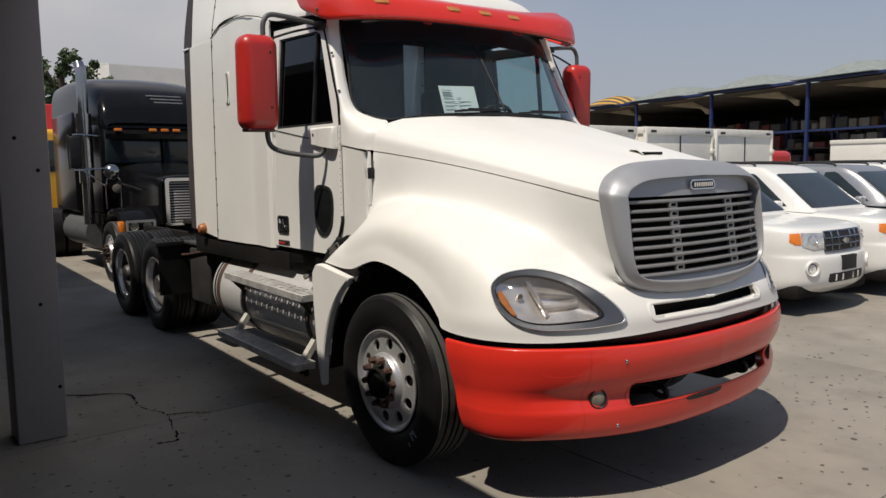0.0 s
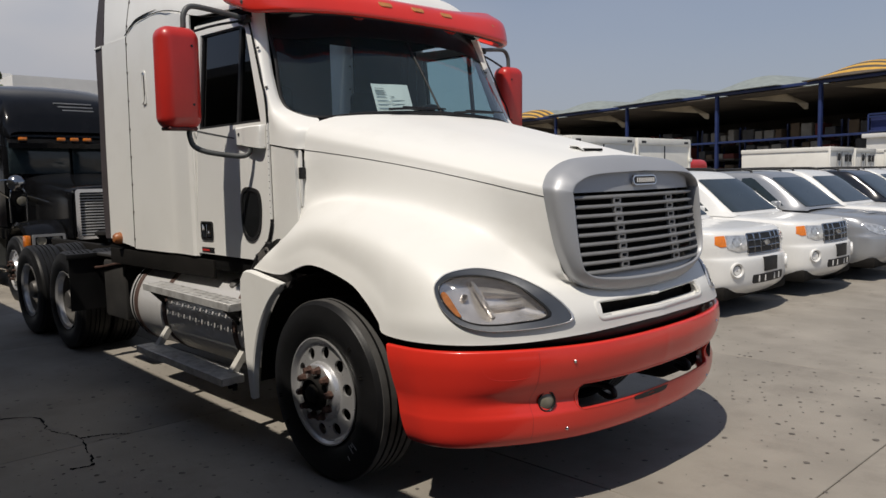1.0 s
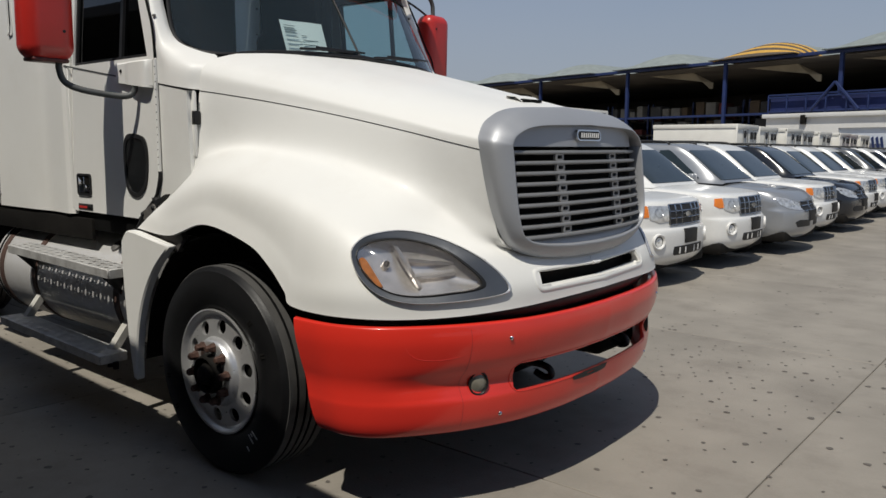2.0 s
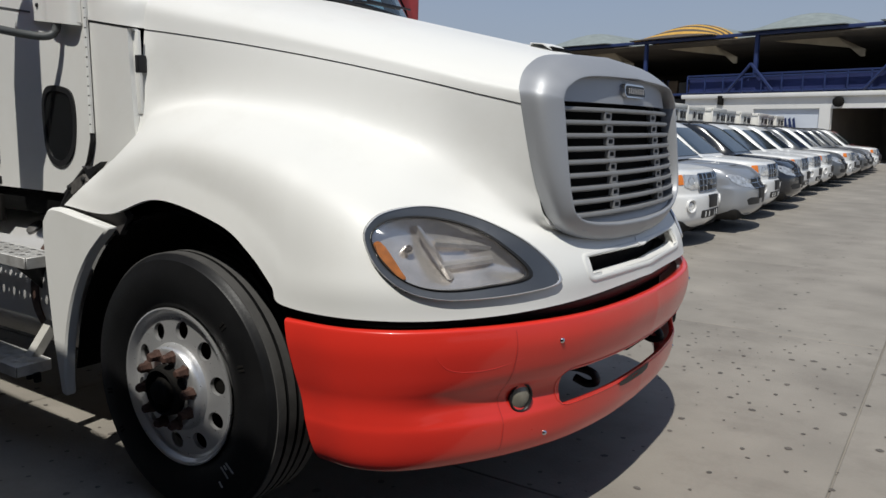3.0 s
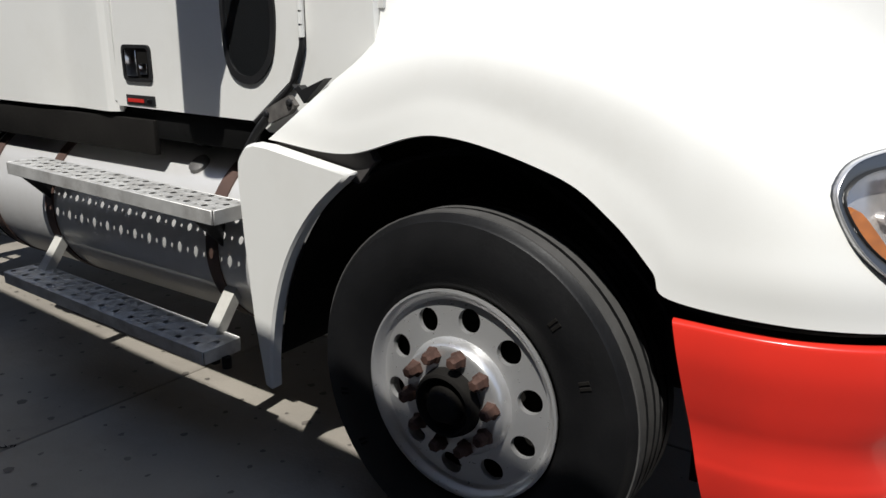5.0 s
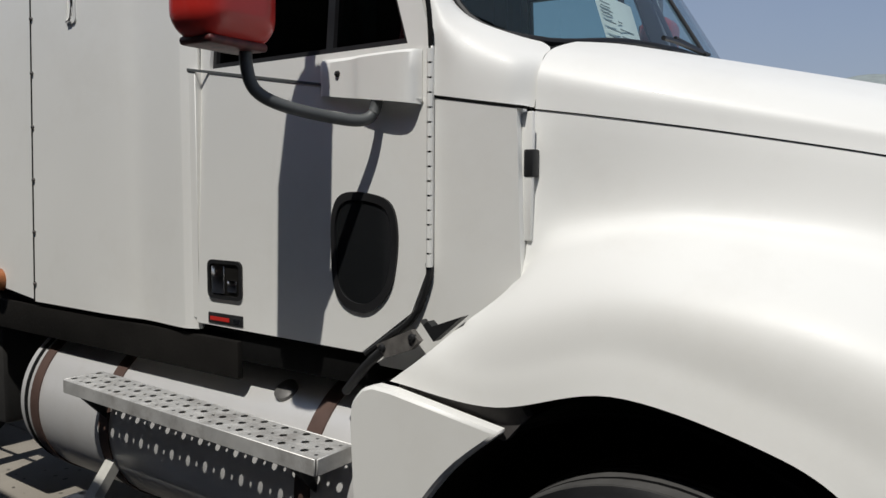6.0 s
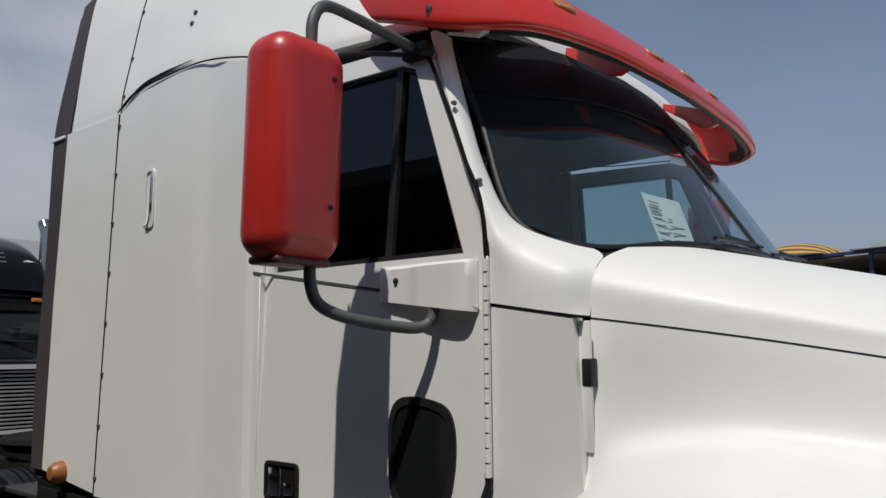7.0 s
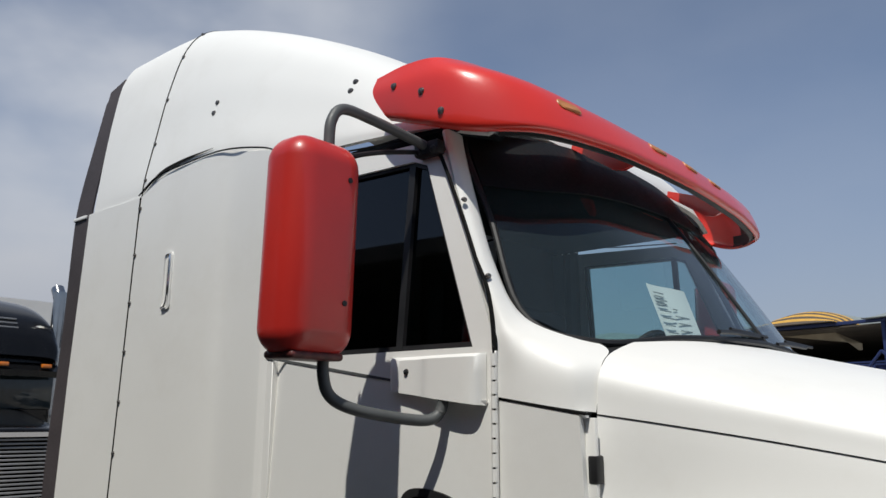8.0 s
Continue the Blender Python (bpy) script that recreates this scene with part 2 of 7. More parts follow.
def turned(bm, profile, seg=32, axis="y", centre=(0, 0, 0), cap=False):
    """A solid of revolution: profile of (along, radius) round the axis."""
    rings = []
    for a, r in profile:
        ring = []
        for i in range(seg):
            t = 2 * math.pi * i / seg
            u, v = r * math.cos(t), r * math.sin(t)
            p = {"x": (a, u, v), "y": (u, a, v), "z": (u, v, a)}[axis]
            ring.append(bm.verts.new([p[k] + centre[k] for k in range(3)]))
        rings.append(ring)
    for p, q in zip(rings, rings[1:]):
        for i in range(seg):
            j = (i + 1) % seg
            bm.faces.new((p[i], p[j], q[j], q[i]))
    for ring, (a, r) in ((rings[0], profile[0]), (rings[-1], profile[-1])):
        if cap and r > 0.0005:
            try:
                bm.faces.new(ring)
            except ValueError:
                pass
    bmesh.ops.remove_doubles(bm, verts=[v for r in rings for v in r], dist=0.00005)
    return bm


def spline(knots, n):
    """n points along a smooth curve through the knots, evenly by knot."""
    k = [Vector(p) for p in knots]
    out = []
    for i in range(n):
        t = i / (n - 1) * (len(k) - 1)
        j = min(int(t), len(k) - 2)
        f = t - j
        a, b = k[j], k[j + 1]
        ta = (b - k[j - 1]) / 2 if j else b - a
        tb = (k[j + 2] - a) / 2 if j + 2 < len(k) else b - a
        out.append((2 * f**3 - 3 * f**2 + 1) * a + (f**3 - 2 * f**2 + f) * ta + (-2 * f**3 + 3 * f**2) * b + (f**3 - f**2) * tb)
    return out


def loft(rows, n, m):
    """A grid of points through the row curves: n along each row, m across."""
    along = [spline(r, n) for r in rows]
    return [spline([r[i] for r in along], m) for i in range(n)]


def sheet(bm, grid, close=False):
    vs = [[bm.verts.new(p) for p in col] for col in grid]
    last = len(vs) if close else len(vs) - 1
    for i in range(last):
        a, b = vs[i], vs[(i + 1) % len(vs)]
        for j in range(len(a) - 1):
            q = [a[j], a[j + 1], b[j + 1], b[j]]
            if len({v.co.copy().freeze() for v in q}) > 2:
                bm.faces.new(q)
    return vs


def mirrored(bm, axis=1):
    """Adds the mirror image across the middle plane."""
    made = bmesh.ops.duplicate(bm, geom=bm.verts[:] + bm.edges[:] + bm.faces[:])
    vs = [g for g in made["geom"] if isinstance(g, bmesh.types.BMVert)]
    s = [1, 1, 1]
    s[axis] = -1
    bmesh.ops.scale(bm, vec=s, verts=vs)
    bmesh.ops.remove_doubles(bm, verts=bm.verts[:], dist=0.0006)
    return bm


def far_forward(x, y, z):
    """How far the lower far corner stands forward of the near one."""
    return 0.03 * min(1, (y / 0.95) ** 2) * min(1, max(0, (1.05 - z) / 0.18)) * min(1, max(0, (x - 0.4) / 0.5))


def far_side(bm, f=1.075, fore=True):
    """Widens the far half of a mirrored front panel and squares its lower corner."""
    for v in bm.verts:
        if v.co.y > 0:
            v.co.y *= f
            if fore:
                v.co.x += far_forward(*v.co)
    return bm


def pipe(bm, knots, r, n=24, seg=10, smooth=True):
    """A round bar along a curve."""
    pts = spline(knots, n) if smooth else [Vector(p) for p in knots]
    up = Vector((0.3, 0.2, 0.93)).normalized()
    rings = []
    for i, p in enumerate(pts):
        d = (pts[min(i + 1, len(pts) - 1)] - pts[max(i - 1, 0)]).normalized()
        a = d.cross(up if abs(d.dot(up)) < 0.95 else Vector((1, 0, 0))).normalized()
        if rings and a.dot(prev) < 0:
            a = -a
        prev = a
        b = d.cross(a)
        rings.append([bm.verts.new(p + r * (math.cos(2 * math.pi * k / seg) * a + math.sin(2 * math.pi * k / seg) * b)) for k in range(seg)])
    for p, q in zip(rings, rings[1:]):
        for k in range(seg):
            bm.faces.new((p[k], p[(k + 1) % seg], q[(k + 1) % seg], q[k]))
    bm.faces.new(rings[0])
    bm.faces.new(rings[-1])
    return bm


def plate(bm, outline, holes, to3d, depth):
    """A flat panel with holes: outlines in two coordinates, placed by to3d(u, v, w), w from 0 to depth."""
    loops = []
    edges = []
    for loop in [outline, *holes]:
        vs = [bm.verts.new((u, v, 0)) for u, v in loop]
        loops.append(vs)
        edges += [bm.edges.new((vs[i], vs[(i + 1) % len(vs)])) for i in range(len(vs))]
    made = bmesh.ops.triangle_fill(bm, use_beauty=True, use_dissolve=False, edges=edges)
    faces = [g for g in made["geom"] if isinstance(g, bmesh.types.BMFace)]
    ext = bmesh.ops.extrude_face_region(bm, geom=faces)
    top = [g for g in ext["geom"] if isinstance(g, bmesh.types.BMVert)]
    allv = [v for vs in loops for v in vs]
    for v in top:
        v.co = to3d(v.co.x, v.co.y, depth)
    for v in allv:
        v.co = to3d(v.co.x, v.co.y, 0)
    return bm


def rounded(u0, v0, u1, v1, r, seg=5):
    """A rectangle's outline with round corners."""
    out = []
    for cu, cv, a0 in ((u1 - r, v1 - r, 0), (u0 + r, v1 - r, 90), (u0 + r, v0 + r, 180), (u1 - r, v0 + r, 270)):
        out += [(cu + r * math.cos(radians(a0 + 90 * k / seg)), cv + r * math.sin(radians(a0 + 90 * k / seg))) for k in range(seg + 1)]
    return out


def soft_outline(knots, n=60):
    """A closed smooth outline through knots (u, v)."""
    k = [(*p, 0) for p in knots]
    pts = spline([*k[-2:], *k, *k[:2]], (len(k) + 3) * 12 + 1)
    body = pts[24 : 24 + len(k) * 12]
    return [(p.x, p.y) for p in body]


def bolt(bm, p, r, axis="y", h=0.008):
    turned(bm, [(-h, r), (-h * 0.2, r), (h * 0.5, r * 0.75), (h, r * 0.2)] if axis != "y" else [(h, r), (0, r), (-h * 0.7, r * 0.75), (-h, r * 0.15)], 10, axis, p)
    return bm


B = bmesh.new

# ---- the white tractor ----
from mathutils.bvhtree import BVHTree

TRUCK = pose(0, 0.06, 0, 0, 0, 0.35)
truck = thing("tractor_truck", "white tractor unit with red bumper, visor and mirrors on concrete", "truck", m=TRUCK)


def inside(p, poly):
    x, y = p
    hit = False
    for (x0, y0), (x1, y1) in zip(poly, poly[1:] + poly[:1]):
        if (y0 > y) != (y1 > y) and x < (x1 - x0) * (y - y0) / (y1 - y0) + x0:
            hit = not hit
    return hit


def shrink(poly, f):
    cu, cv = sum(p[0] for p in poly) / len(poly), sum(p[1] for p in poly) / len(poly)
    return [(cu + (u - cu) * f, cv + (v - cv) * f) for u, v in poly]


def same_count(poly, n):
    """n points evenly along a closed outline, starting at its first point."""
    seg = [math.dist(p, q) for p, q in zip(poly, poly[1:] + poly[:1])]
    total, out, i, acc = sum(seg), [], 0, 0.0
    for k in range(n):
        d = total * k / n
        while acc + seg[i] < d:
            acc += seg[i]
            i += 1
        f = (d - acc) / seg[i]
        a, b = poly[i], poly[(i + 1) % len(poly)]
        out.append((a[0] + (b[0] - a[0]) * f, a[1] + (b[1] - a[1]) * f))
    return out


def mix(a, b, fr):
    return [[a[k] + (b[k] - a[k]) * f for k in range(3)] for f in fr]


FR = (0, 0.095, 0.265, 0.435, 0.53, 0.585, 0.62, 0.77, 0.87, 0.935, 1)
HOOD = [
    mix((-0.39, 0, 2.085), (1.05, 0, 1.745), FR),
    mix((-0.39, -0.55, 2.065), (1.055, -0.38, 1.725), FR),
    mix((-0.39, -0.87, 2.005), (1.062, -0.555, 1.675), FR),
    mix((-0.39, -0.975, 1.94), (1.072, -0.63, 1.61), FR),
    [(x, y, z + 0.022 * 4 * f * (1 - f) + 0.012 * f) for f, (x, y, z) in zip(FR, mix((-0.39, -1.0, 1.828), (1.09, -0.652, 1.531), FR))],
    [(-0.39, -1.028, 1.57), (-0.28, -0.99, 1.575), (-0.03, -0.95, 1.58), (0.25, -0.90, 1.55), (0.40, -0.868, 1.522), (0.485, -0.848, 1.50), (0.54, -0.835, 1.485), (0.77, -0.77, 1.42), (0.93, -0.70, 1.37), (1.03, -0.665, 1.33), (1.135, -0.62, 1.26)],
    [(-0.40, -1.06, 1.41), (-0.30, -1.055, 1.475), (-0.06, -1.03, 1.52), (0.25, -0.99, 1.49), (0.41, -0.972, 1.455), (0.49, -0.958, 1.427), (0.545, -0.946, 1.405), (0.79, -0.87, 1.32), (0.97, -0.74, 1.24), (1.09, -0.655, 1.17), (1.175, -0.53, 1.115)],
    [(-0.535, -1.13, 1.275), (-0.36, -1.158, 1.325), (-0.08, -1.155, 1.40), (0.25, -1.15, 1.37), (0.42, -1.142, 1.325), (0.505, -1.135, 1.29), (0.56, -1.129, 1.265), (0.81, -1.08, 1.185), (1.02, -0.89, 1.13), (1.188, -0.60, 1.08), (1.262, 0, 1.05)],
    [(-0.61, -1.174, 1.20), (-0.385, -1.193, 1.19), (-0.08, -1.19, 1.27), (0.25, -1.19, 1.205), (0.41, -1.19, 1.135), (0.51, -1.191, 1.06), (0.57, -1.192, 1.01), (0.83, -1.165, 1.0), (1.07, -0.96, 0.98), (1.246, -0.60, 0.98), (1.318, 0, 0.985)],
    [(-0.70, -1.196, 1.128), (-0.385, -1.206, 1.115), (-0.08, -1.208, 1.19), (0.25, -1.208, 1.128), (0.40, -1.209, 1.042), (0.50, -1.209, 0.945), (0.552, -1.209, 0.886), (0.83, -1.18, 0.875), (1.07, -0.985, 0.87), (1.255, -0.62, 0.885), (1.335, 0, 0.90)],
]


def full_front(p, d=0.03):
    """Fills out the middle of the nose."""
    x, y, z = p
    return Vector((x + d * min(1, max(0, (x - 0.95) / 0.2)) * max(0, 1 - (abs(y) / 1.1) ** 4), y, z))


hood_grid = [[full_front(p) for p in col] for col in loft(HOOD, 97, 82)]
bm = B()
sheet(bm, hood_grid)
hood_tree = BVHTree.FromBMesh(bm)

# lamp: u runs along the chord from its outer end to its inner tip, v is the height
LAMP0, CH = Vector((0.885, -1.16, 0)), Vector((0.60, 0.80, 0)).normalized()
LN = Vector((0.80, -0.60, 0.08)).normalized()


def on_lamp(u, v, off):
    p = LAMP0 + CH * u
    o = Vector((p.x, p.y, v)) + LN * 0.6
    hit = hood_tree.ray_cast(o, -LN)[0]
    q = hit if hit is not None else Vector((p.x, p.y, v))
    return q + LN * off


def on_front(tree, y, z, off, x0=2.0):
    hit = tree.ray_cast(Vector((x0, y, z)), Vector((-1, 0, 0)))[0]
    return (hit if hit is not None else Vector((1.2, y, z))) + Vector((off, 0, 0))


BEZ = soft_outline([(u * 1.02 - 0.004, 1.06 + (v - 1.06) * (1.17 if v > 1.06 else 1.0)) for u, v in [(-0.006, 1.112), (0.012, 1.155), (0.075, 1.187), (0.212, 1.20), (0.352, 1.173), (0.478, 1.121), (0.576, 1.058), (0.632, 0.992), (0.629, 0.956), (0.513, 0.938), (0.338, 0.928), (0.205, 0.932), (0.095, 0.965), (0.022, 1.035)]])
GLS = soft_outline([(u, 1.06 + (v - 1.06) * (1.15 if v > 1.06 else 1.0)) for u, v in [(0.014, 1.112), (0.04, 1.148), (0.107, 1.168), (0.212, 1.168), (0.338, 1.141), (0.436, 1.087), (0.52, 0.992), (0.366, 0.965), (0.22, 0.960), (0.118, 0.985), (0.046, 1.042)]])
doomed = []
cut = shrink(BEZ, 0.95)
flat = Vector((LN.x, LN.y, 0))
for f in bm.faces:
    c = f.calc_center_median()
    q = c - LAMP0
    if c.x > 0.7 and inside((q.dot(CH), c.z - LN.z * q.dot(flat) / flat.length_squared), cut):
        doomed.append(f)
    elif c.x > 1.1 and abs(c.y) < 0.47 and 0.957 < c.z < 1.018:
        doomed.append(f)
bmesh.ops.delete(bm, geom=doomed, context="FACES")
mirrored(bm)
far_side(bm)
hood = part("hood", bm, WHITE, truck, "one-piece white bonnet with swept fenders", smooth=50, solid=0.014)


def lamp_ring(bm, rings):
    loops = [[bm.verts.new(p) for p in r] for r in rings]
    for a, b in zip(loops, loops[1:]):
        for i in range(len(a)):
            j = (i + 1) % len(a)
            bm.faces.new((a[i], a[j], b[j], b[i]))
    return loops


def headlamp(side):
    flip = Matrix.Diagonal((1, 1 if side > 0 else -1.075, 1, 1))

    def done(name, bm, material, parent, label="", **kw):
        bmesh.ops.transform(bm, matrix=flip, verts=bm.verts[:])
        return part(name, bm, material, parent, label, **kw)

    outer, inner = same_count(BEZ, 80), same_count(GLS, 80)
    bm = B()
    rings = [[on_lamp(u, v, -0.008) for u, v in outer], [on_lamp(u, v, 0.009) for u, v in outer]]
    for f, off in ((0.12, 0.013), (0.25, 0.010), (0.6, 0.006), (0.95, -0.002), (1.0, -0.03)):
        rings.append([on_lamp(a[0] + (b[0] - a[0]) * f, a[1] + (b[1] - a[1]) * f, off) for a, b in zip(outer, inner)])
    lamp_ring(bm, rings)
    body = done("headlight", bm, mat("smoked_bezel", (0.16, 0.165, 0.17), 0.3, metal=0.75, var=0.1, scale=6), truck, "teardrop headlight in a dark chrome bezel")
    bm = B()
    lamp_ring(bm, [[on_lamp(a[0] + (b[0] - a[0]) * f, a[1] + (b[1] - a[1]) * f, off) for a, b in zip(outer, inner)] for f, off in ((0.0, 0.006), (0.0, 0.0125), (0.035, 0.016), (0.09, 0.0165), (0.125, 0.0125))])
    done("bezel_rim", bm, mat("satin_chrome", (0.72, 0.72, 0.73), 0.3, metal=0.65, var=0.06), body, "bright raised rim", smooth=60)
    bm = B()
    lamp_ring(bm, [[on_lamp(a[0] + (b[0] - a[0]) * f, a[1] + (b[1] - a[1]) * f, off) for a, b in zip(outer, inner)] for f, off in ((0.88, 0.0), (0.95, 0.004), (1.02, 0.005), (1.06, -0.004))])
    done("lens_gasket", bm, BLACK, body, "black gasket round the lens", smooth=60)
    cu, cv = 0.25, 1.065

    def bowl(bm, poly, depth, base, rim=1.0):
        loops = []
        for k in range(9):
            s = rim * (1 - k / 9)
            loops.append([on_lamp(cu + (u - cu) * s, cv + (v - cv) * s, base + depth * (1 - s * s)) for u, v in poly])
        made = lamp_ring(bm, loops)
        bm.faces.new(made[-1])

    bm = B()
    bowl(bm, inner, 0.022, -0.004)
    lens = done("lens", bm, LENS, body, "hazed clear lens")
    lens.visible_shadow = False
    bm = B()
    bowl(bm, inner, -0.05, -0.03)
    done("reflector", bm, LENS2, body)
    # amber side marker, a leaf along the outer end
    bm = B()
    a = [(0.024, 1.108), (0.046, 1.112), (0.070, 1.075), (0.098, 1.022), (0.112, 0.996), (0.092, 0.997), (0.058, 1.035), (0.030, 1.075)]
    leaf = soft_outline([(u, v) for u, v in a])
    lo = [[on_lamp(u, v, -0.024) for u, v in leaf], [on_lamp(u, v, -0.010) for u, v in shrink(leaf, 0.9)]]
    made = lamp_ring(bm, lo)
    bm.faces.new(made[-1])
    done("side_marker", bm, mat("aged_amber", (0.42, 0.13, 0.018), 0.3, var=0.25, scale=30, coat=0.3), body, "amber side marker")
    # fluted bars across the main beam's reflector
    for va, vb, dep in ((1.105, 1.085, 0.012), (1.03, 1.045, 0.014)):
        bm = B()
        lo = []
        for k in range(15):
            u = 0.225 + 0.0135 * k
            v = va + (vb - va) * k / 14
            lo.append([on_lamp(u, v + 0.012, -0.052), on_lamp(u, v, -0.052 + dep), on_lamp(u, v - 0.014, -0.052)])
        sheet(bm, lo)
        done("reflector_flute", bm, LENS2, body)
    # ridge between the two reflector cups
    bm = B()
    lo = []
    for k in range(13):
        t = k / 12
        u, v = 0.165 + 0.09 * t, 1.158 - 0.17 * t
        rise = -0.012 - 0.022 * t ** 3
        lo.append([on_lamp(u - 0.006, v, -0.05), on_lamp(u, v, rise), on_lamp(u + 0.02, v + 0.004, -0.05)])
    sheet(bm, lo)
    done("reflector_ridge", bm, LENS2, body)
    for u, v, r in ((0.135, 1.085, 0.014),):
        bm = B()
        p = on_lamp(u, v, -0.045)
        m = Matrix.Translation(p) @ LN.to_track_quat("Z", "Y").to_matrix().to_4x4()
        prof = [(-0.045, 0.012), (-0.042, r * 0.4), (-0.025, r * 0.8), (0.0, r), (0.004, r * 1.08), (0.0, r * 1.12)]
        vs = turned(bm, prof, 24, "z")
        bmesh.ops.transform(bm, matrix=m, verts=bm.verts[:])
        done("bulb_cup", bm, LENS2, body)


headlamp(1)
headlamp(-1)

# lower intake: lip and dark mesh behind
bm = B()
lip = [(same_count(rounded(-0.475 - d, 0.952 - d, 0.475 + d, 1.022 + d, 0.025 + max(d, 0)), 120), o) for d, o in ((0.022, -0.001), (0.016, 0.003), (0.006, 0.0045), (0.0, 0.002), (-0.003, -0.05))]
lamp_ring(bm, [[Vector((on_front(hood_tree, -max(0.004, abs(y)), min(z, 1.032), o).x, y, min(z, 1.032))) for y, z in ring] for ring, o in lip])
far_side(bm)
part("intake_lip", bm, WHITE, truck)
bm = B()
sheet(bm, [[(1.235 - 0.12 * abs(y) ** 2, y, z) for z in (0.93, 1.04)] for y in [-0.5 + 0.05 * k for k in range(21)]])
part("intake_mesh", bm, DARK, truck, smooth=0)

# grille surround: from the bonnet's mouth forward to the bar field
BORD = [(1.05, 0, 1.745), (1.055, -0.38, 1.725), (1.062, -0.555, 1.675), (1.072, -0.63, 1.61), (1.09, -0.652, 1.531), (1.135, -0.622, 1.26), (1.175, -0.535, 1.115), (1.215, -0.30, 1.06), (1.25, 0, 1.05)]
BORD = [full_front(p, 0.03) for p in BORD]
CREST = [(1.125, 0, 1.735), (1.125, -0.38, 1.715), (1.13, -0.55, 1.665), (1.14, -0.628, 1.60), (1.15, -0.648, 1.52), (1.19, -0.622, 1.25), (1.212, -0.53, 1.118), (1.250, -0.30, 1.066), (1.274, 0, 1.055)]
CREST = [full_front(p, 0.036) for p in CREST]
FACE = [(1.215, 0, 1.665), (1.20, -0.40, 1.652), (1.19, -0.54, 1.615), (1.19, -0.585, 1.57), (1.195, -0.588, 1.52), (1.225, -0.578, 1.25), (1.240, -0.51, 1.15), (1.275, -0.28, 1.112), (1.295, 0, 1.105)]
FACE = [full_front(p, 0.042) for p in FACE]
INNER = [(1.212, 0, 1.655), (1.195, -0.395, 1.642), (1.18, -0.525, 1.607), (1.175, -0.572, 1.565), (1.18, -0.575, 1.52), (1.215, -0.565, 1.25), (1.230, -0.50, 1.16), (1.266, -0.28, 1.128), (1.286, 0, 1.12)]
INNER = [full_front(p, 0.042) for p in INNER]
DEEP = [(x - 0.05, y * 0.99, z) for x, y, z in INNER]
bm = B()
sheet(bm, loft([BORD, CREST, FACE, INNER, DEEP], 90, 33))
mirrored(bm)
far_side(bm)
grille = part("grille", bm, SILVER, truck, "silver grille surround with horizontal bars", smooth=55)
bm = B()
sheet(bm, [[(1.10 + 0.05 * t, y, 1.66 - 0.56 * t) for t in (0, 0.5, 1)] for y in (-0.58, 0, 0.58)])
part("radiator_screen", bm, DARK, grille, smooth=0)


def face_x(y, z):
    return 1.253 + (1.60 - z) * 0.155 - 0.055 * (y / 0.56) ** 2 - 0.012 * abs(y / 0.56) ** 6


def half_width(z):
    return 0.572 - 0.012 * max(0, (1.5 - z) / 0.35) - 0.02 * max(0, (1.19 - z) / 0.05) ** 2


# sloping sill below the bars, badge panel above them
bm = B()
sheet(bm, [[(face_x(y, z) + o, y, z + 0.012 * (y / 0.5) ** 4) for z, o in ((1.102, -0.012), (1.118, -0.012), (1.140, -0.018), (1.152, -0.026))] for y in [-0.48 + 0.024 * k for k in range(41)]])
far_side(bm, 1.05)
part("grille_sill", bm, SILVER, grille, solid=0.01)
bm = B()
sheet(bm, [[(face_x(y, z) - 0.006, y, z) for z in (1.556, 1.60, 1.632, 1.652 - 0.02 * abs(y / 0.5) ** 4)] for y in [-0.53 + 0.0265 * k for k in range(41)]])
far_side(bm, 1.05)
part("badge_panel", bm, SILVER, grille, solid=0.01)
ZB = [1.532 - k * 0.0455 for k in range(9)]
for z in ZB:
    bm = B()
    w = half_width(z)
    ys = [-w + 2 * w * k / 36 for k in range(37)]
    prof = [(-0.030, -0.010), (-0.004, -0.011), (0.004, -0.006), (0.005, 0.0), (0.002, 0.006), (-0.030, 0.008)]
    sheet(bm, [[(face_x(y, z) + a, y, z + b) for a, b in prof] for y in ys])
    far_side(bm, 1.05)
    part("grille_bar", bm, BARS, grille)
for yc in (-0.245, 0.257):
    for z in ZB[:-1]:
        bm = B()
        zc = z - 0.0228
        x = face_x(yc, zc)
        ring = rounded(yc - 0.034, zc - 0.017, yc + 0.034, zc + 0.017, 0.008, 3)
        hole = rounded(yc - 0.020, zc - 0.008, yc + 0.020, zc + 0.008, 0.005, 3)
        plate(bm, ring, [hole], lambda u, v, w: Vector((x - 0.018 + w, u, v)), 0.014)
        part("bar_link", bm, BARS, grille)
bm = B()
m = rounded(-0.112, 1.582, 0.112, 1.634, 0.025, 6)
plate(bm, m, [], lambda u, v, w: Vector((face_x(u, v) - 0.004 + w, u, v)), 0.016)
badge = part("badge", bm, CHROME, grille, "oval chrome badge")
bm = B()
plate(bm, rounded(-0.100, 1.589, 0.100, 1.627, 0.018, 6), [], lambda u, v, w: Vector((face_x(u, v) + 0.0125 + w, u, v)), 0.002)
part("badge_field", bm, BLACK, badge)
bm = B()
for k in range(9):
    y = -0.078 + k * 0.0195
    box(bm, (face_x(y, 1.61) + 0.0135, y - 0.0065, 1.597), (face_x(y, 1.61) + 0.0165, y + 0.0065, 1.619))
part("badge_bars", bm, CHROME, badge, smooth=0)

# bonnet seam: thin dark line along the crease, and the gap at the cowl
crease = [full_front(p) for p in spline(HOOD[4], 60)]
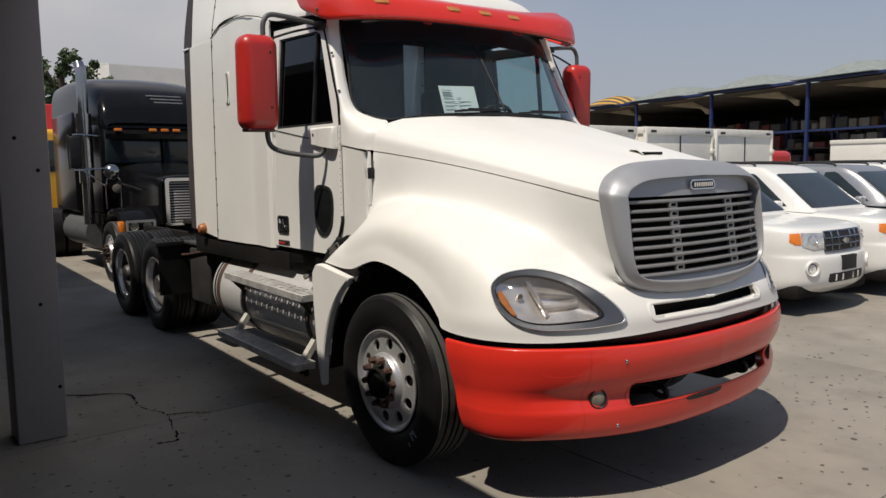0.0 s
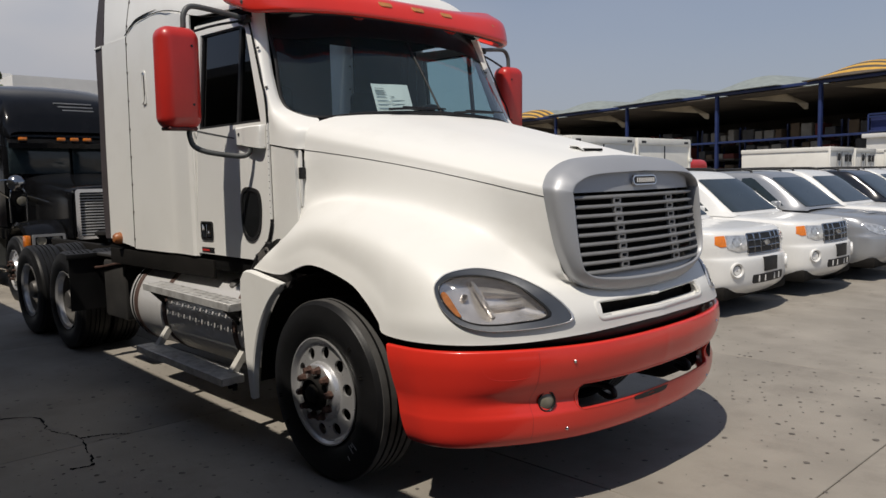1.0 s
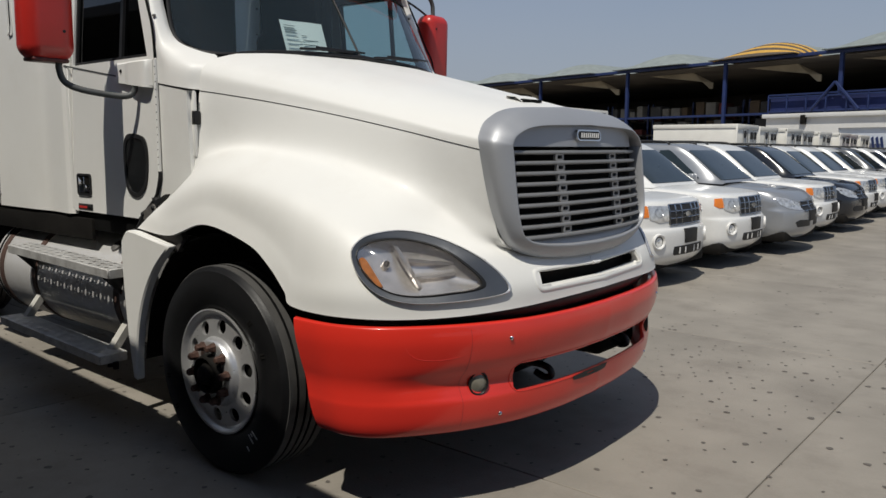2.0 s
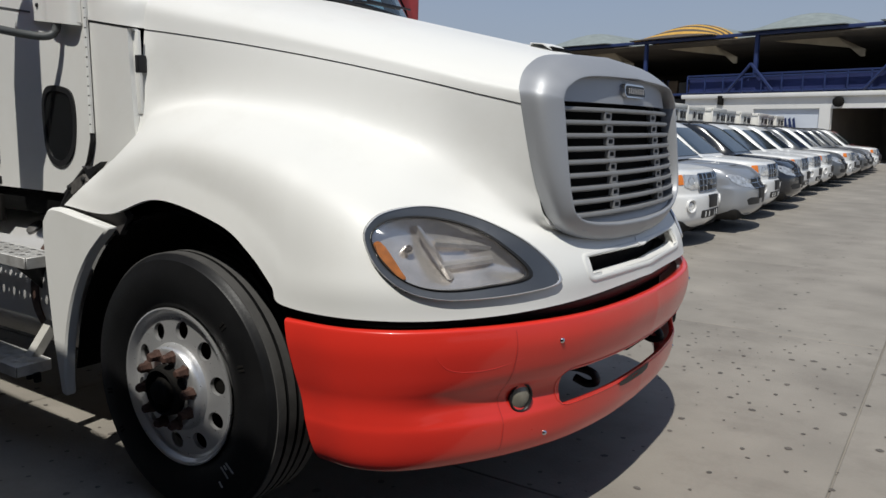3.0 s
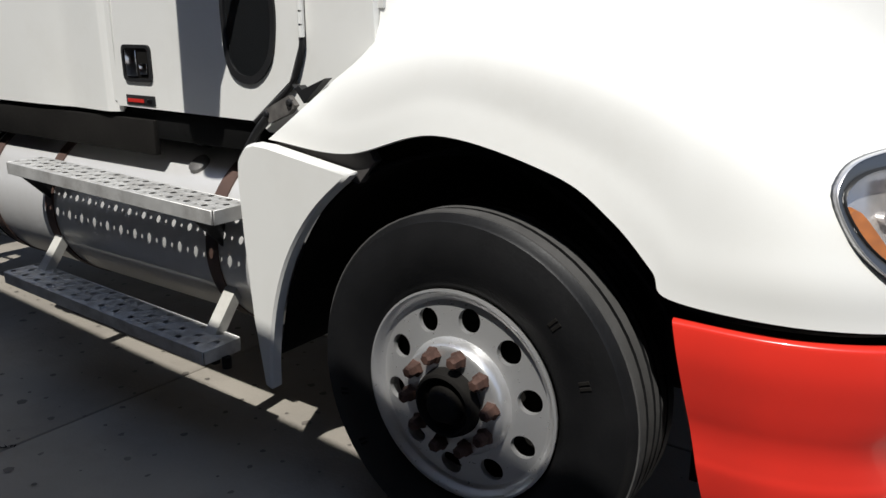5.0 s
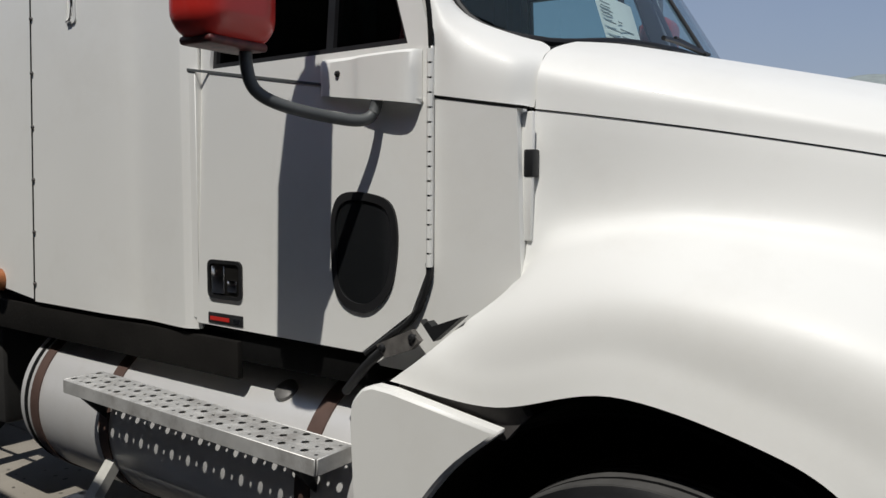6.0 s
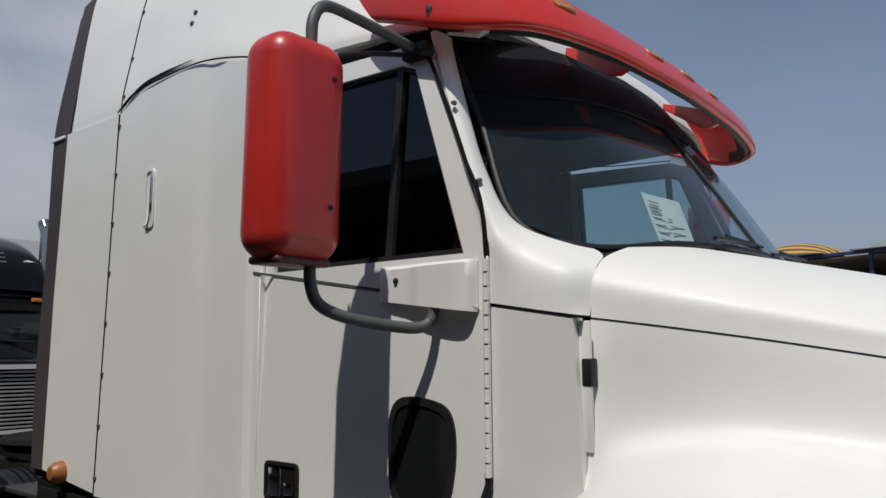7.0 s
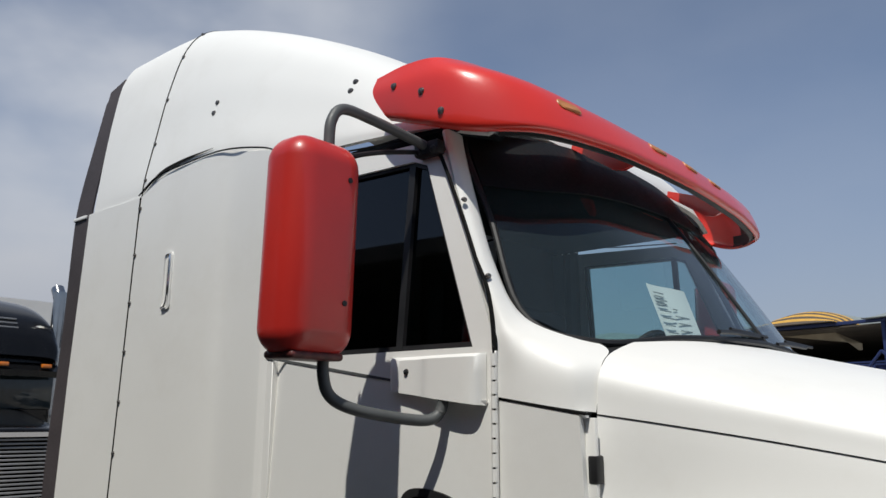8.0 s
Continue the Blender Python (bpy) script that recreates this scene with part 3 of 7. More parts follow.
for side in (1, -1):
    bm = B()
    loops = []
    for p in crease:
        q = Vector((p.x, p.y * side, p.z))
        o = Vector((0.15, -side, 0.1)).normalized() * 0.0020
        loops.append([q + o + Vector((0, 0, 0.0017)), q + o * 1.2, q + o - Vector((0, 0, 0.0017))])
    sheet(bm, loops)
    part("hood_seam", bm, GAP, truck, smooth=0)
bm = B()
sheet(bm, [[(x, y, 2.080 - (x + 0.39) * 0.2361 + 0.008 * (1 - abs(y / 0.2)) + dz) for y in (-0.09, -0.05, 0, 0.05, 0.09)] for x, dz in ((0.84, -0.02), (0.845, 0.012), (0.90, 0.020), (0.94, 0.004))])
scoop = part("hood_scoop", bm, WHITE, truck, "small raised air scoop on the bonnet", solid=0.004)
bm = B()
box(bm, (0.925, -0.085, 1.772), (0.943, 0.085, 1.786), 0.003)
part("scoop_slot", bm, GAP, scoop)

# bumper
PLAN = [(0.55, -1.208), (0.75, -1.198), (0.93, -1.13), (1.08, -0.985), (1.20, -0.79), (1.295, -0.55), (1.345, -0.28), (1.36, 0)]


def bumper_row(z, inset, back=0.0):
    out = []
    for k, (x, y) in enumerate(PLAN):
        f = max(0, 1 - k / 2.5)
        n = Vector((0.15 + 0.85 * (k / 7), -1 + (k / 7), 0)).normalized()
        fore = 0.034 * (0, 0, 0.1, 0.3, 0.7, 1, 1, 1)[k] * min(1, max(0, (z - 0.60) / 0.12))
        inset_k = inset - fore + 0.020 * (0, 0, 0.1, 0.8, 1.0, 0.5, 0.3, 0.3)[k] * math.exp(-((z - 0.575) / 0.05) ** 2)
        out.append((x + f * 0.27 * (0.855 - z) * 0.9 - n.x * inset_k, y - n.y * inset_k, z))
    return out


BROWS = [(0.825, 0.05), (0.840, 0.028), (0.839, 0.008), (0.824, 0.0), (0.765, -0.006), (0.69, 0.0), (0.645, 0.006), (0.61, 0.012), (0.575, 0.014), (0.535, 0.012), (0.50, 0.010), (0.43, 0.018), (0.385, 0.035), (0.365, 0.06), (0.37, 0.10)]
bump_grid = loft([bumper_row(z, d) for z, d in BROWS], 121, 97)
bm = B()
sheet(bm, bump_grid)
bump_tree = BVHTree.FromBMesh(bm)
OPEN = rounded(-0.605, 0.512, 0.605, 0.648, 0.045)
doomed = [f for f in bm.faces if f.calc_center_median().x > 1.1 and abs(f.calc_center_median().y) < 0.597 and 0.520 < f.calc_center_median().z < 0.640]
bmesh.ops.delete(bm, geom=doomed, context="FACES")
mirrored(bm)
far_side(bm)
bumper = part("bumper", bm, RED, truck, "glossy red painted bumper with a wide opening", smooth=55, solid=0.012)
bm = B()
rim = same_count(OPEN, 120)


def bx(y, z, o):
    p = on_front(bump_tree, -abs(y), z, o)
    return Vector((p.x + far_forward(p.x, 1.075 * y, z), 1.075 * y, z)) if y > 0 else Vector((p.x, y, z))


lamp_ring(bm, [[bx(y, z, 0.0) for y, z in shrink(rim, 1.02)], [bx(y, z, 0.0025) for y, z in shrink(rim, 1.012)], [bx(y, z, -0.001) for y, z in shrink(rim, 1.0)], [bx(y, z, -0.014) for y, z in shrink(rim, 0.996)], [bx(y, z, -0.022) for y, z in shrink(rim, 1.0)]])
part("opening_lip", bm, RED, bumper)
bm = B()
pts = soft_outline([(-0.21, 0.492), (-0.09, 0.487), (0.04, 0.490), (0.065, 0.504), (0.05, 0.514), (-0.20, 0.514), (-0.235, 0.505)])
lamp_ring(bm, [[bx(y, z, 0.0035) for y, z in shrink(pts, s)] for s in (1.0, 0.8, 0.6, 0.4, 0.2)])
part("scrape", bm, BLACK, bumper, "black scuffed patch")
for y0 in (-0.755, 0.70):
    bm = B()
    p = bx(y0, 0.575, 0.012)
    n = Vector((0.86, -0.5 if y0 < 0 else 0.5, 0))
    m = Matrix.Translation(p) @ n.to_track_quat("Z", "Y").to_matrix().to_4x4()
    turned(bm, [(-0.03, 0.054), (0.004, 0.054), (0.007, 0.049), (0.003, 0.045), (-0.02, 0.043)], 28, "z")
    bmesh.ops.transform(bm, matrix=m @ Matrix.Diagonal((0.82, 0.96, 1, 1)), verts=bm.verts[:])
    f = part("fog_light", bm, BLACK, bumper, "round fog light in a dark ring")
    bm = B()
    turned(bm, [(-0.02, 0.046), (-0.004, 0.046), (0.004, 0.030), (0.008, 0.0)], 24, "z")
    bmesh.ops.transform(bm, matrix=m @ Matrix.Diagonal((0.82, 0.96, 1, 1)), verts=bm.verts[:])
    part("lens", bm, FOGM, f, "yellowed lens")
for y0, z0 in ((-0.665, 0.768), (0.62, 0.768), (-0.66, 0.43), (0.62, 0.43)):
    bm = B()
    p = bx(y0, z0, 0.001)
    bolt(bm, p, 0.010, "x", 0.007)
    part("bumper_bolt", bm, CHROME, bumper)
bm = B()
sheet(bm, [[on_front(bump_tree, y, z, 0.0012) for y in (-0.829, -0.826)] for z in [0.40 + 0.02 * k for k in range(23)]])
part("bumper_joint", bm, REDOLD, bumper, smooth=0)
bm = B()
pipe(bm, [bx(y, z, -0.0003) for y, z in ((-0.80, 0.728), (-0.88, 0.706), (-0.95, 0.70), (-1.01, 0.712), (-1.04, 0.745), (-1.05, 0.79))], 0.0012, 40, 6)
part("pressed_crease", bm, RED, bumper)
for y0, y1, zb in ((-0.78, -0.02, 0.50), (0.34, 0.76, 0.45)):
    bm = B()
    box(bm, (0.82, y0, zb), (1.06 if y0 < 0 else 1.17, y1, 0.80), 0.04, 3)
    part("crossmember", bm, DARK, truck, "black plastic behind the bumper opening")
# shelf behind the opening's upper edge, added to stop sun leaking through
bm = B()
sheet(bm, loft([bumper_row(0.662, 0.02)[3:], bumper_row(0.668, 0.12)[3:], bumper_row(0.672, 0.26)[3:]], 30, 8))
mirrored(bm)
far_side(bm)
part("inner_flange", bm, BLACK, bumper, "black flange added to block sun through the opening", solid=0.004)
# dark filler between bonnet and bumper, tow hooks
bm = B()
sheet(bm, loft([bumper_row(0.905, 0.085), bumper_row(0.87, 0.075), bumper_row(0.83, 0.09), bumper_row(0.82, 0.20), bumper_row(0.80, 0.45)], 60, 14))
mirrored(bm)
far_side(bm)
part("filler_strip", bm, BLACK, truck, solid=0.01)
for y in (-0.33, 0.42):
    bm = B()
    pipe(bm, [(1.05, y, 0.55), (1.20, y, 0.57), (1.27, y, 0.56), (1.285, y, 0.53), (1.25, y, 0.515), (1.20, y, 0.53)], 0.016, 24)
    part("tow_hook", bm, BLACK, truck)


# ---- wheels ----
def make_tyre(bm, w=0.28, r=0.500, flat=0.498):
    rb = 0.292
    prof = [(0.045, rb), (0.012, rb + 0.006), (-0.006, rb + 0.03), (-0.018, rb + 0.075), (-0.020, rb + 0.11), (-0.012, rb + 0.15), (0.000, rb + 0.185), (0.006, rb + 0.19), (0.012, r - 0.016), (0.026, r - 0.004)]
    tread = []
    for g0, g1 in ((0.026, 0.066), (0.078, 0.115), (0.127, 0.153), (0.165, 0.202), (0.214, 0.254)):
        tread += [(g0, r - 0.014), (g0 + 0.001, r), (g1 - 0.001, r), (g1, r - 0.014)]
    prof += tread[1:-1]
    prof += [(w - a, q) for a, q in prof[9::-1]]
    turned(bm, prof, 72, "y")
    for v in bm.verts:
        v.co.z = max(v.co.z, -flat)
    return bm


def worn_tread(ob):
    ob.data.materials.append(TREAD)
    for f in ob.data.polygons:
        if math.hypot(f.center.x, f.center.z) > 0.4955:
            f.material_index = 1


def front_wheel(name, m, parent):
    """A ten-hole aluminium wheel with rusty nuts; its outer lip lies at y = 0, outwards is -y."""
    bm = B()
    make_tyre(bm)
    tyre = part(name, bm, RUBBER, parent, "worn black tyre on a polished ten-hole wheel", m=m, smooth=30)
    worn_tread(tyre)
    bm = B()
    turned(bm, [(0.075, 0.268), (0.03, 0.276), (0.012, 0.283), (0.002, 0.2985), (-0.006, 0.299), (-0.008, 0.293), (-0.002, 0.284), (0.012, 0.278), (0.016, 0.272), (0.020, 0.262)], 64, "y")
    part("rim", bm, ALU, tyre, "polished aluminium rim")
    bm = B()
    # ten sectors, each a net of quads between its border and its hand hole
    n = 40
    for k in range(10):
        mid = math.pi * (2 * k + 0.6) / 10
        half = math.pi / 10
        out = []
        for i in range(n):
            f = i / n * 4
            if f < 1:
                out.append((0.272, mid - half + 2 * half * f))
            elif f < 2:
                out.append((0.272 - 0.107 * (f - 1), mid + half))
            elif f < 3:
                out.append((0.165, mid + half - 2 * half * (f - 2)))
            else:
                out.append((0.165 + 0.107 * (f - 3), mid - half))
        out = [(r * math.cos(a), r * math.sin(a)) for r, a in out]
        cx, cz = 0.218 * math.cos(mid), 0.218 * math.sin(mid)
        rings = []
        for f in (1.0, 0.6, 0.25, 0.0):
            ring = []
            for u, v in out:
                d = math.hypot(u - cx, v - cz)
                hu, hv = cx + (u - cx) / d * 0.0335, cz + (v - cz) / d * 0.0335
                ring.append((hu + (u - hu) * f, hv + (v - hv) * f))
            rings.append([Vector((u, 0.020 - (0.272 - math.hypot(u, v)) * 0.16, v)) for u, v in ring])
        rings.append([p + Vector((0, 0.004, 0)) for p in rings[-1]])
        rings.append([p + Vector((0, 0.016, 0)) for p in rings[-2]])
        lamp_ring(bm, rings)
    bmesh.ops.remove_doubles(bm, verts=bm.verts[:], dist=0.0005)
    part("disc", bm, ALU, tyre, smooth=30)
    bm = B()
    turned(bm, [(0.012, 0.172), (0.001, 0.166), (-0.012, 0.162), (-0.030, 0.156), (-0.036, 0.149), (-0.037, 0.140), (-0.036, 0.10), (-0.034, 0.088)], 48, "y")
    part("centre_flange", bm, ALU, tyre)
    bm = B()
    turned(bm, [(-0.02, 0.098), (-0.05, 0.094), (-0.07, 0.088), (-0.075, 0.080), (-0.055, 0.074), (-0.05, 0.06), (-0.07, 0.045), (-0.085, 0.040), (-0.09, 0.03), (-0.09, 0.0)], 32, "y")
    part("hub", bm, DARK, tyre, "greasy black hub")
    bm = B()
    turned(bm, [(0.10, 0.27), (0.11, 0.0)], 24, "y")
    turned(bm, [(0.20, 0.30), (0.21, 0.0)], 24, "y")
    part("brake_drum", bm, DARK, tyre)
    bm = B()
    turned(bm, [(-0.030, 0.026), (-0.040, 0.024), (-0.046, 0.019)], 6, "y")
    turned(bm, [(-0.046, 0.019), (-0.068, 0.0175), (-0.074, 0.012), (-0.074, 0.0)], 6, "y")
    nut = part("lug_nut", bm, RUST, tyre, "rusty wheel nut", smooth=0)
    for k in range(10):
        a = 2 * math.pi * (k + 0.15) / 10
        ob = nut if k == 0 else nut.copy()
        if k:
            scene.collection.objects.link(ob)
        ob.matrix_basis = pose(0.130 * math.cos(a), -0.004, 0.130 * math.sin(a), 0, 17 * k, 0)
    for k in range(4):
        bm = B()
        a0 = 0.35 + 0.4 * (k % 2)
        ang = [a0 + 0.035 * j + (3.0 if k > 1 else 0) for j in range(2)]
        for a in ang:
            for r0, r1 in ((0.385, 0.415),):
                box(bm, (r0, -0.0225, -0.0045), (r1, -0.0195, 0.0045), 0.001, 1, pose(0, 0, 0, 0, -math.degrees(a), 0))
        part("sidewall_mark", bm, DARK, tyre, smooth=0)
    return tyre


near_wheel = front_wheel("wheel", pose(0, -1.215, 0.50), truck)
for a, r0, r1, tilt in ((-38, 0.355, 0.405, 0), (-41, 0.35, 0.40, 12), (-44.5, 0.355, 0.375, -20), (-45, 0.385, 0.41, 30)):
    bm = B()
    box(bm, (r0, -0.0235, -0.003), (r1, -0.0185, 0.003), 0.001, 1, pose(0, 0, 0, 0, -a + 0.2 * tilt, 0))
    part("chalk_mark", bm, mat("pale_chalk", (0.30, 0.30, 0.29), 0.9, var=0.4, scale=60), near_wheel, "pale chalk stroke on the sidewall", smooth=0)
front_wheel("wheel", pose(0, 1.215, 0.486, 0, 0, 180), truck)


def dual_wheel(m, parent):
    bm = B()
    make_tyre(bm)
    w = part("wheel", bm, RUBBER, parent, "dusty black dual drive wheel", m=m, smooth=30)
    bm = B()
    make_tyre(bm)
    bmesh.ops.translate(bm, vec=(0, 0.32, 0), verts=bm.verts[:])
    part("inner_tyre", bm, RUBBER, w, smooth=30)
    bm = B()
    turned(bm, [(0.02, 0.27), (-0.004, 0.298), (-0.006, 0.294), (0.012, 0.272), (0.06, 0.264)], 48, "y")
    part("rim", bm, ALU, w, "bright aluminium rim edge")
    bm = B()
    turned(bm, [(0.06, 0.264), (0.15, 0.255), (0.16, 0.20), (0.14, 0.17), (0.13, 0.11), (0.05, 0.10), (0.02, 0.085), (0.015, 0.0)], 48, "y")
    part("dish", bm, mat("dark_wheel_dish", (0.10, 0.095, 0.09), 0.5, metal=0.5, var=0.3, scale=9), w, "dark deep wheel dish")
    return w


for x in (-4.83, -6.02):
    dual_wheel(pose(x, -0.99, 0.50), truck)
    dual_wheel(pose(x, 1.10, 0.486, 0, 0, 180), truck)
# inner wheel wells
bm = B()
arc = [(-0.74, 0.42), (-0.66, 0.70), (-0.50, 0.95), (-0.28, 1.09), (0.0, 1.15), (0.25, 1.08), (0.45, 0.93), (0.56, 0.78), (0.62, 0.55)]
for s in (-1, 1):
    bm = B()
    sheet(bm, [[(p.x, s * y, p.y) for y in (1.165, 0.62)] for p in [Vector((q.x, q.y)) for q in spline([(a, b, 0) for a, b in arc], 40)]])
    part("wheel_well_liner", bm, DARK, truck, "black wheel-arch liner", solid=0.01)
    bm = B()
    plate(bm, [(-0.80, 0.40), (-0.80, 1.10), (-0.35, 1.17), (0.3, 1.17), (0.75, 0.86), (0.80, 0.40)], [], lambda u, v, w: Vector((u, s * (0.60 + w), v)), 0.02)
    part("inner_fender", bm, DARK, truck, smooth=0)
    bm = B()
    plate(bm, [(0.62, 0.42), (1.12, 0.42), (1.12, 0.86), (0.62, 0.86)], [], lambda u, v, w: Vector((0.60 + w, s * u, v)), 0.02)
    part("bumper_backing", bm, DARK, truck, smooth=0)

# ---- cab ----
def side_y(z, base=-1.075, lean=0.09, start=2.02):
    return base + max(0, z - start) * lean


def wall(outline, holes, base, depth, lean=0.09, s=1, start=2.02):
    bm = B()
    plate(bm, outline, holes, lambda u, v, w: Vector((u, s * (side_y(v, base, lean, start) + w), v)), depth)
    return bm


DOOR = [(-1.655, 1.165), (-0.90, 1.158), (-0.72, 1.29), (-0.672, 1.40), (-0.668, 2.05), (-0.90, 2.66), (-1.0, 2.70), (-1.655, 2.73)]
WIN = [(-1.56, 2.015), (-0.735, 2.015), (-0.958, 2.615), (-1.02, 2.64), (-1.56, 2.655)]
for s in (1, -1.06):
    door = part("door", wall(DOOR, [WIN], -1.078, 0.05, s=s), WHITE, truck, "white cab door with dark window and long hinge", smooth=30)
    bm = wall([(u - (0.0 if u < -1 else 0.012), v - 0.01) for u, v in [(-1.57, 2.01), (-0.713, 2.01), (-0.945, 2.635), (-1.02, 2.66), (-1.57, 2.67)]], [shrink(WIN, 0.955)], -1.066, 0.03, s=s)
    part("window_seal", bm, BLACK, door)
    bm = wall(WIN, [], -1.052, 0.004, s=s)
    pane = part("window_pane", bm, DOORGLASS if s == 1 else CABGLASS, door, "dark tinted side glass" if s == 1 else "clear side glass", smooth=0)
    pane.visible_shadow = False
    bm = wall([(-1.045, 2.01), (-1.018, 2.01), (-1.018, 2.65), (-1.045, 2.65)], [], -1.068, 0.02, s=s)
    part("window_divider", bm, BLACK, door, smooth=0)
    # long hinge of many knuckles
    bm = B()
    box(bm, (-0.668, s * -1.084, 1.42), (-0.650, s * -1.072, 2.0), 0.002, 1)
    hinge = part("hinge", bm, WHITE, door, "long white piano hinge")
    for k in range(15):
        z = 1.42 + k * 0.0385
        bm = B()
        turned(bm, [(0, 0.0), (0, 0.009), (0.0335, 0.009), (0.0335, 0.0)], 8, "z", (-0.658, s * -1.082, z))
        part("knuckle", bm, WHITE, hinge)
    bm = B()
    box(bm, (-1.69, s * -1.0772, 1.18), (-1.640, s * -1.04, 2.02), 0.002, 1)
    part("door_jamb", bm, WHITE, truck)
    # lower peep window
    hole = soft_outline([(-1.00, 1.335), (-0.95, 1.283), (-0.865, 1.280), (-0.79, 1.35), (-0.765, 1.48), (-0.785, 1.58), (-0.86, 1.613), (-0.965, 1.613), (-1.008, 1.56), (-1.013, 1.45)])
    bm = B()
    plate(bm, hole, [shrink(hole, 0.86)], lambda u, v, w: Vector((u, s * (-1.086 + w), v)), 0.02)
    pw = part("peep_window", bm, BLACK, door, "small rounded lower window with a black seal", smooth=60)
    bm = B()
    plate(bm, shrink(hole, 0.88), [], lambda u, v, w: Vector((u, s * (-1.0805 + w), v)), 0.004)
    part("peep_pane", bm, mat("dark_peep_glass", (0.012, 0.013, 0.014), 0.08, var=0.1, coat=0.5), pw, smooth=0)
    # recessed handle
    bm = B()
    plate(bm, rounded(-1.583, 1.258, -1.412, 1.388, 0.022), [rounded(-1.571, 1.270, -1.424, 1.376, 0.016)], lambda u, v, w: Vector((u, s * (-1.086 + w), v)), 0.012)
    dh = part("door_handle", bm, BLACK, door, "recessed chrome door handle in a black frame")
    bm = B()
    plate(bm, rounded(-1.572, 1.269, -1.423, 1.377, 0.016), [], lambda u, v, w: Vector((u, s * (-1.0795 + w), v)), 0.002)
    part("recess", bm, DARK, dh, smooth=0)
    bm = B()
    box(bm, (-1.560, s * -1.088, 1.276), (-1.495, s * -1.080, 1.370), 0.006)
    box(bm, (-1.482, s * -1.086, 1.284), (-1.436, s * -1.080, 1.324), 0.004)
    part("pull", bm, CHROME, dh)
    bm = B()
    box(bm, (-1.588, s * -1.0815, 1.172), (-1.412, s * -1.077, 1.209), 0.004)
    tagplate = part("name_plate", bm, BLACK, door, "small dark plate with a red bar")
    bm = B()
    box(bm, (-1.575, s * -1.0835, 1.183), (-1.478, s * -1.081, 1.196))
    part("red_bar", bm, REDOLD, tagplate, smooth=0)
    bm = B()
    box(bm, (-1.455, s * -1.0835, 1.182), (-1.425, s * -1.081, 1.197))
    part("pale_bar", bm, CHROME, tagplate, smooth=0)
    # belt groove
    bm = wall([(-1.69, 2.030), (-1.04, 1.931), (-1.04, 1.923), (-1.69, 2.021)], [], -1.0805, 0.004, s=s)
    part("belt_groove", bm, TUBE, door, smooth=0)
    # mirror bracket cover on the door
    bm = B()
    out = [(-1.05, -1.08, 0), (-1.03, -1.095, 0), (-0.92, -1.102, 0), (-0.86, -1.118, 0), (-0.72, -1.12, 0), (-0.685, -1.08, 0)]
    low = 1.865
    sheet(bm, [[(x, s * (y if k in (1, 2, 3) else (y * 0.6 - 0.4 * 1.075)), z) for k, z in enumerate((1.90 - (x + 1.05) * 0.10, 1.895 - (x + 1.05) * 0.12, 1.94, 1.985, 1.995))] for x, y, _ in spline(out, 26)])
    part("bracket_cover", bm, WHITE, door, "moulded white bracket cover", solid=0.006)
    bm = B()
    bolt(bm, (-0.97, s * -1.099, 1.95), 0.010) if s == 1 else bolt(bm, (-0.94, 1.108, 1.945), 0.011)
    part("bracket_screw", bm, BLACK, door)

    # cowl side panel ahead of the door, with the bonnet latch strip
    bm = wall([(-0.655, 1.40), (-0.655, 1.866), (-0.405, 1.828), (-0.385, 1.36), (-0.56, 1.16), (-0.64, 1.12), (-0.84, 1.125), (-0.88, 1.15), (-0.705, 1.282)], [], -1.066, 0.05, s=s)
    part("cowl_side", bm, WHITE, truck, smooth=30)
    bm = wall([(-0.655, 1.874), (-0.655, 1.868), (-0.385, 1.826), (-0.385, 1.832)], [], -1.068, 0.03, s=s)
    part("cowl_seam", bm, GAP, truck, smooth=0)
    bm = B()
    box(bm, (-0.402, s * -1.045, 1.50), (-0.372, s * -1.03, 1.82), 0.003)
    part("cowl_edge", bm, WHITE, truck)
    bm = B()
    box(bm, (-0.396, s * -1.048, 1.658), (-0.368, s * -1.01, 1.728), 0.006)
    part("hood_latch", bm, BLACK, truck, "black rubber bonnet latch")
    bm = B()
    plate(bm, [(-0.645, 1.287), (-0.632, 1.276), (-0.62, 1.286), (-0.605, 1.274), (-0.51, 1.310), (-0.60, 1.235)], [], lambda u, v, w: Vector((u, s * (-1.142 + w), v)), 0.03)
    part("fender_hook", bm, BLACK, truck)
    bm = B()
    pipe(bm, [(-0.97, s * -1.07, 1.03), (-0.88, s * -1.085, 1.12), (-0.80, s * -1.095, 1.185)], 0.014, 10)
    strut = part("gas_strut", bm, BLACK, truck)
    bm = B()
    plate(bm, [(-0.822, 1.195), (-0.70, 1.250), (-0.672, 1.222), (-0.70, 1.195), (-0.79, 1.160)], [], lambda u, v, w: Vector((u, s * (-1.108 + w), v)), 0.02)
    part("strut_bracket", bm, mat("grimy_bracket", (0.16, 0.15, 0.14), 0.5, metal=0.4, var=0.4, scale=30), strut, "grimy metal bracket")
    for x, z in ((-0.80, 1.188), (-0.695, 1.228)):
        bm = B()
        bolt(bm, (x, s * -1.110, z), 0.013) if s == 1 else bolt(bm, (x, 1.088, z), 0.013)
        part("strut_bolt", bm, BLACK, strut)
    bm = B()
    pipe(bm, [(-0.662, s * -1.077, 1.43), (-0.664, s * -1.077, 1.385), (-0.710, s * -1.077, 1.284), (-0.80, s * -1.077, 1.215), (-0.885, s * -1.077, 1.155)], 0.010, 30, 8)
    part("door_edge_seal", bm, BLACK, truck, "black rubber door edge")

